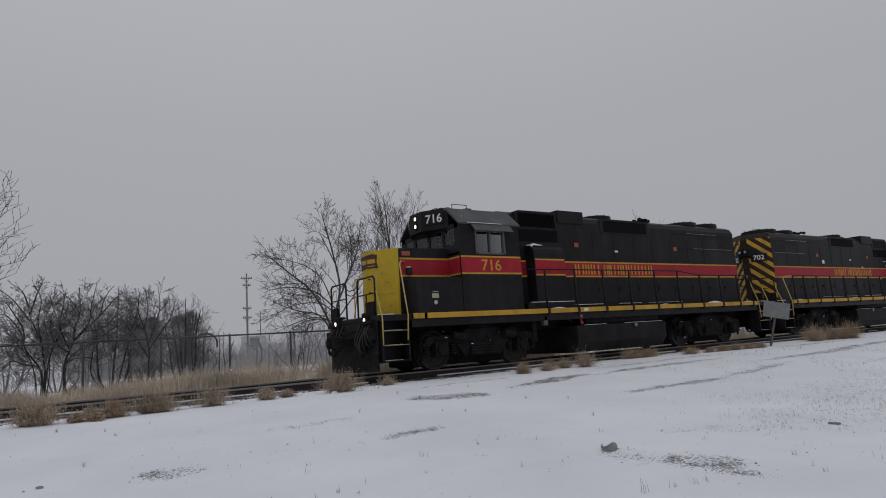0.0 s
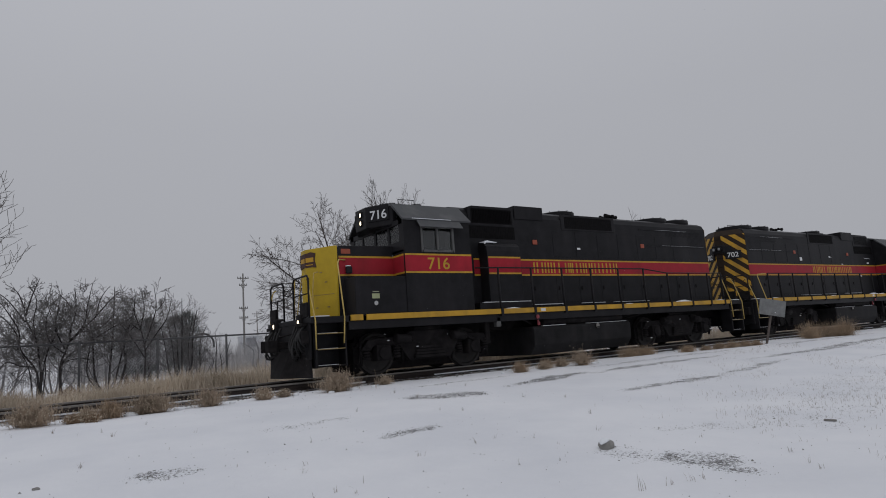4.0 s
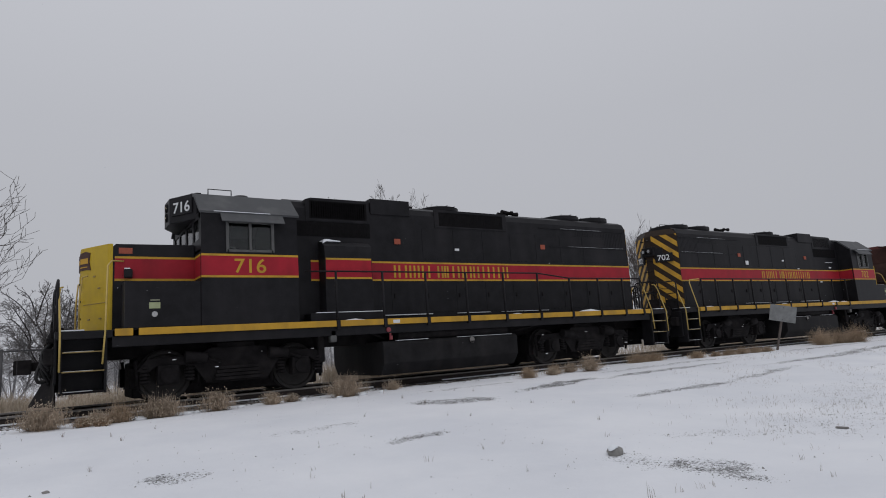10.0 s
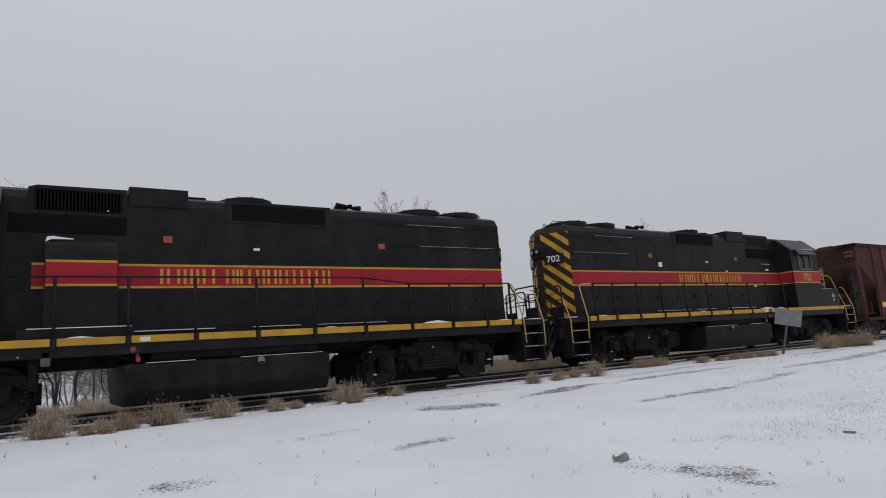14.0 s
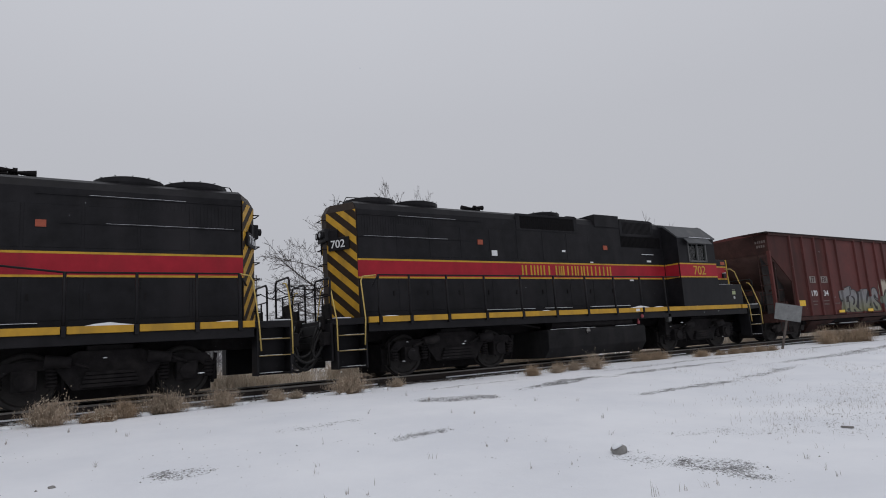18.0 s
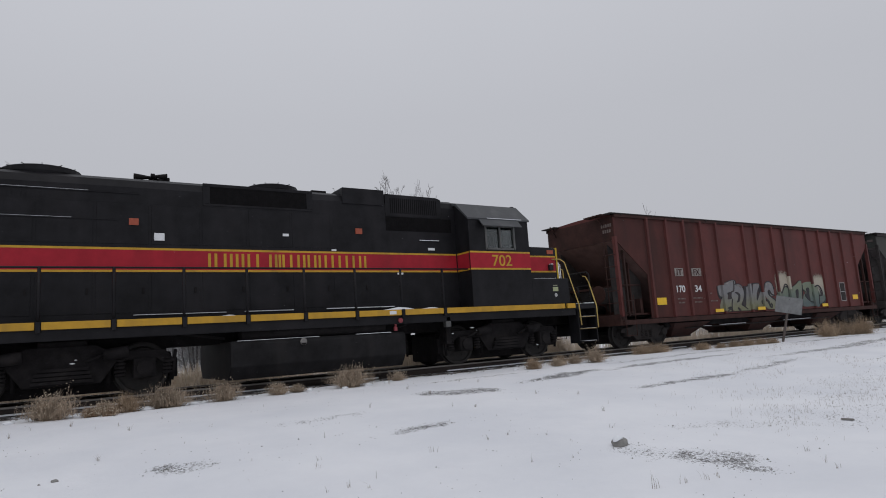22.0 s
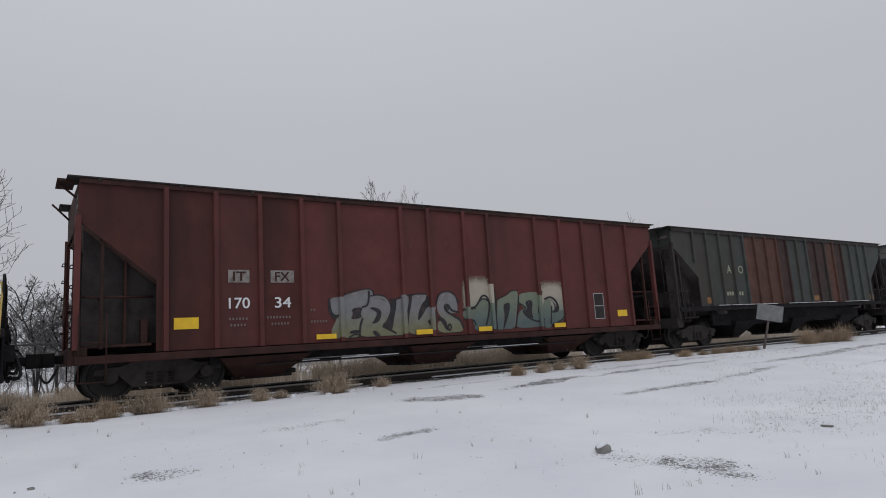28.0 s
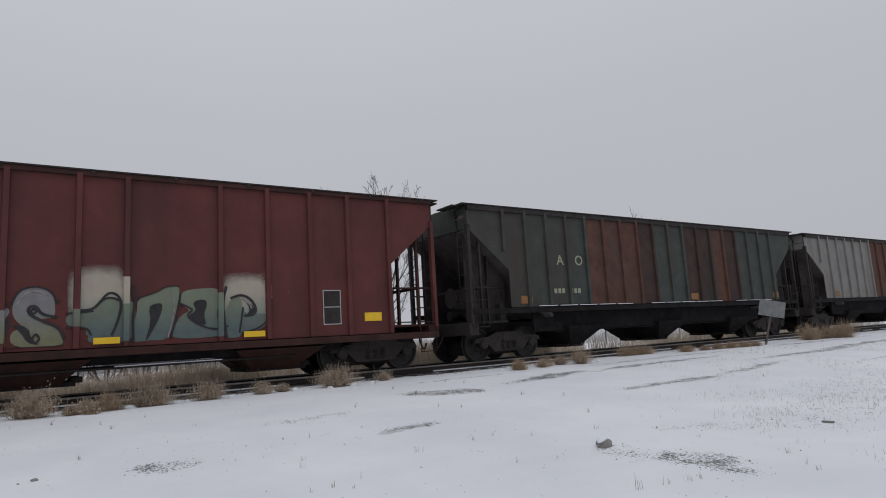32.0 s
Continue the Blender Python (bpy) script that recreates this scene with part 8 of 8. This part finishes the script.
# ---- sign, rock, stones ----
def back_of_sign():
    S = thing("small_sign", "blank grey back of a tilted metal sign on a thin post", "sign")
    S.matrix_basis = pose(21.45, 11.9, -0.05)
    alu = material("dull_sign_aluminium", (0.2, 0.205, 0.205), 0.6, 0.35, 0.25, 5, 0.05)
    post = material("rusty_sign_post", (0.12, 0.1, 0.09), 0.7, 0.5, 0.25, 6, 0.1)
    bm = bmesh.new()
    prism(bm, [(-0.035, -0.02), (0.035, -0.02), (0.035, 0.02), (0.02, 0.02), (0.02, -0.005), (-0.02, -0.005), (-0.02, 0.02), (-0.035, 0.02)], 0, 1.25, "z")
    p = part("post", bm, post, S)
    p.matrix_basis = pose(0, 0, 0, 0, 17, -30)
    bm = bmesh.new()
    bx(bm, -0.43, 0.43, -0.006, 0.006, -0.28, 0.28, 0.003)
    pl = part("sign_plate", bm, alu, S)
    pl.matrix_basis = pose(0.28, -0.24, 1.27, 0, 13, -42)
    bm = bmesh.new()
    for z in (-0.2, 0.2):
        rod(bm, (0, -0.012, z), (0, 0.03, z), 0.015, seg=8)
    b = part("bolt", bm, GALV, pl)


back_of_sign()
STONE = material("grey_field_stone", (0.22, 0.215, 0.205), 0.85, 0, 0.35, 9, 0.5, 40, (0.3, 0.29, 0.27), 0.5, 6)


def rock(x, y, r, seed, flat=0.7, snow=False, label="grey rounded rock lying in the snow"):
    bm = bmesh.new()
    bmesh.ops.create_icosphere(bm, subdivisions=3, radius=1)
    for v in bm.verts:
        k = 1 + 0.28 * noise.noise(v.co * 1.3 + Vector((seed, 0, 0))) + 0.1 * noise.noise(v.co * 4 + Vector((0, seed, 0)))
        v.co = Vector((v.co.x * k, v.co.y * k * 0.8, v.co.z * k * flat)) * r
    for f in bm.faces:
        f.smooth = True
    R = tagged(new("rock", mesh_of("rock", bm, STONE)), label, "rock", "rocks in the snow")
    R.location = (x, y, ground_z(x, y) + r * flat * 0.45)
    if snow:
        bm = bmesh.new()
        bmesh.ops.create_icosphere(bm, subdivisions=2, radius=1)
        for v in bm.verts:
            v.co = Vector((v.co.x * 0.62 - 0.3, v.co.y * 0.6 - 0.1, v.co.z * 0.22 + flat * (0.9 - 0.3 * v.co.x * v.co.x) - 0.3 * flat * max(0.0, -v.co.x))) * r
        part("snow_cap", bm, SNOWCAP, R, "thin snow cap")


rock(5.5, 5.06, 0.098, 9, 0.72, True)
def wood_scrap(x, y, turn):
    S = thing("wood_scrap", "short grey weathered board scrap lying on snow", "wood scrap")
    S.matrix_basis = pose(x, y, ground_z(x, y) + 0.012, 0, 3, turn)
    bm = bmesh.new()
    prism(bm, [(-0.06, -0.02), (0.05, -0.024), (0.075, -0.005), (0.06, 0.022), (-0.07, 0.018)], -0.008, 0.014, "z", 0.003)
    part("board", bm, POLEWOOD, S)


wood_scrap(8.67, 4.12, -64)
rock(0.15, 7.55, 0.035, 3, 0.45)
weed_bush(0.72, 11.95, 0.24, 171, mat=RUSSET)
weed_bush(0.98, 11.8, 0.2, 172, mat=RUSSET)


def snow_clod(x, y, r0, seed):
    """A small lump of thrown-up snow by the weeds."""
    bm = bmesh.new()
    bmesh.ops.create_icosphere(bm, subdivisions=2, radius=1)
    for v in bm.verts:
        k = 1 + 0.4 * noise.noise(v.co * 1.6 + Vector((seed * 3.7, 0, 0)))
        v.co = Vector((v.co.x * k * 1.4, v.co.y * k, v.co.z * k * 0.6)) * r0
    for f in bm.faces:
        f.smooth = True
    C = tagged(new("snow_clod", mesh_of("snow_clod", bm, SNOWCAP)), "small white lump of crusted snow", "snow lump", "snow lumps by the weeds")
    C.location = (x, y, ground_z(x, y) + r0 * 0.25)


for k, (cx, cy, cr) in enumerate(((0.75, 12.2, 0.06), (1.05, 12.35, 0.05), (1.6, 12.25, 0.07), (2.4, 12.4, 0.06), (2.6, 12.5, 0.05), (3.4, 12.5, 0.05), (4.7, 12.6, 0.06), (5.3, 12.15, 0.05), (5.85, 12.2, 0.07), (6.4, 12.4, 0.05), (9.8, 12.1, 0.05), (12.9, 12.0, 0.06), (13.2, 12.05, 0.05), (-0.4, 12.3, 0.06))):
    snow_clod(cx, cy, cr, k)


def gravel_bits():
    """Loose gravel on the bare spots."""
    r = random.Random(31)
    bm = bmesh.new()
    for cx, cy, a, b, turn, st in BARE[:-1]:
        n = int(110 * st * min(1.5, a * b * 2 + 0.2))
        for k in range(n):
            q, t = math.sqrt(r.random()) * 0.95, r.uniform(0, 6.283)
            u, w = q * math.cos(t) * a, q * math.sin(t) * b
            c, s = math.cos(radians(turn)), math.sin(radians(turn))
            x, y = cx + u * c - w * s, cy + u * s + w * c
            rad = r.uniform(0.004, 0.012) * (1.6 if r.random() < 0.06 else 1)
            p = Vector((x, y, ground_z(x, y)))
            vs = [bm.verts.new(p + Vector(d) * rad * r.uniform(0.7, 1.3)) for d in ((1, 0, 0), (-1, 0, 0), (0, 1, 0), (0, -1, 0), (0, 0, 0.9))]
            for i, j in ((0, 2), (2, 1), (1, 3), (3, 0)):
                bm.faces.new((vs[i], vs[j], vs[4]))
    for k in range(1500):
        x, y = r.uniform(-1.5, 15), r.uniform(2.8, 12.2)
        if noise.noise((x * 0.7, y * 0.9, 21.0)) < 0.0:
            continue
        rad = r.uniform(0.003, 0.008) * (1.7 if r.random() < 0.08 else 1)
        p = Vector((x, y, ground_z(x, y)))
        vs = [bm.verts.new(p + Vector(d) * rad * r.uniform(0.7, 1.4)) for d in ((1, 0, 0), (-1, 0, 0), (0, 1, 0), (0, -1, 0), (0, 0, 0.9))]
        for i, j in ((0, 2), (2, 1), (1, 3), (3, 0)):
            bm.faces.new((vs[i], vs[j], vs[4]))
    tagged(new("gravel_bits", mesh_of("gravel_bits", bm, STONE)), "loose grey gravel on bare patches", "gravel", kind="stuff")


gravel_bits()


# ---- falling snow ----
def falling_snow():
    """Sparse drifting flakes through the whole view, one rigid cloud that sinks on the wind."""
    r = random.Random(77)
    v, f = [], []
    for k in range(9000):
        p = Vector((r.uniform(-30, 70), 2.5 + 50 * r.random() ** 1.3, r.uniform(0, 46)))
        q = r.uniform(0.0025, 0.006)
        i = len(v)
        for d in ((1, 0.2, -0.3), (-0.6, 0.9, -0.2), (-0.5, -0.9, -0.1), (0.1, 0.1, 1.0)):
            v.append(tuple(p + Vector(d) * q * r.uniform(0.7, 1.3)))
        f += [(i, i + 1, i + 3), (i + 1, i + 2, i + 3), (i + 2, i, i + 3), (i, i + 2, i + 1)]
    return tagged(mesh_raw("falling_snow", v, f, SNOWCAP), "sparse small white snowflakes drifting down", "snow", kind="stuff")


snowfall = falling_snow()


# ---- the train rolls ----
def motions():
    for ob, x0, turn in ((loco_lead, 2.37, 0), (loco_second, 35.94, 180), (car_red, 37.92, 0), (car_green, 55.9, 0), (car_grey, 74.0, 0)):
        walk(ob, [(t, pose(x0 + s, TRACK_Y, RAIL_TOP, 0, 0, turn)) for t, s in TRAIN])
    walk(snowfall, [(t, pose(8 - 0.45 * t, 0, -0.78 * t)) for t in (0, 8, 16, 24, 32)])
    fine = []
    for (t0, s0), (t1, s1) in zip(TRAIN[:-1], TRAIN[1:]):
        n = max(1, math.ceil(abs(s1 - s0) / 0.55))
        fine += [(t0 + (t1 - t0) * k / n, s0 + (s1 - s0) * k / n) for k in range(n)]
    fine.append(TRAIN[-1])
    for ob, x, r in ROLLING:
        d = -1 if ob.parent == loco_second else 1
        walk(ob, [(t, Matrix.Translation((x, 0, r)) @ Matrix.Rotation(d * s / r, 4, "Y")) for t, s in fine])


motions()
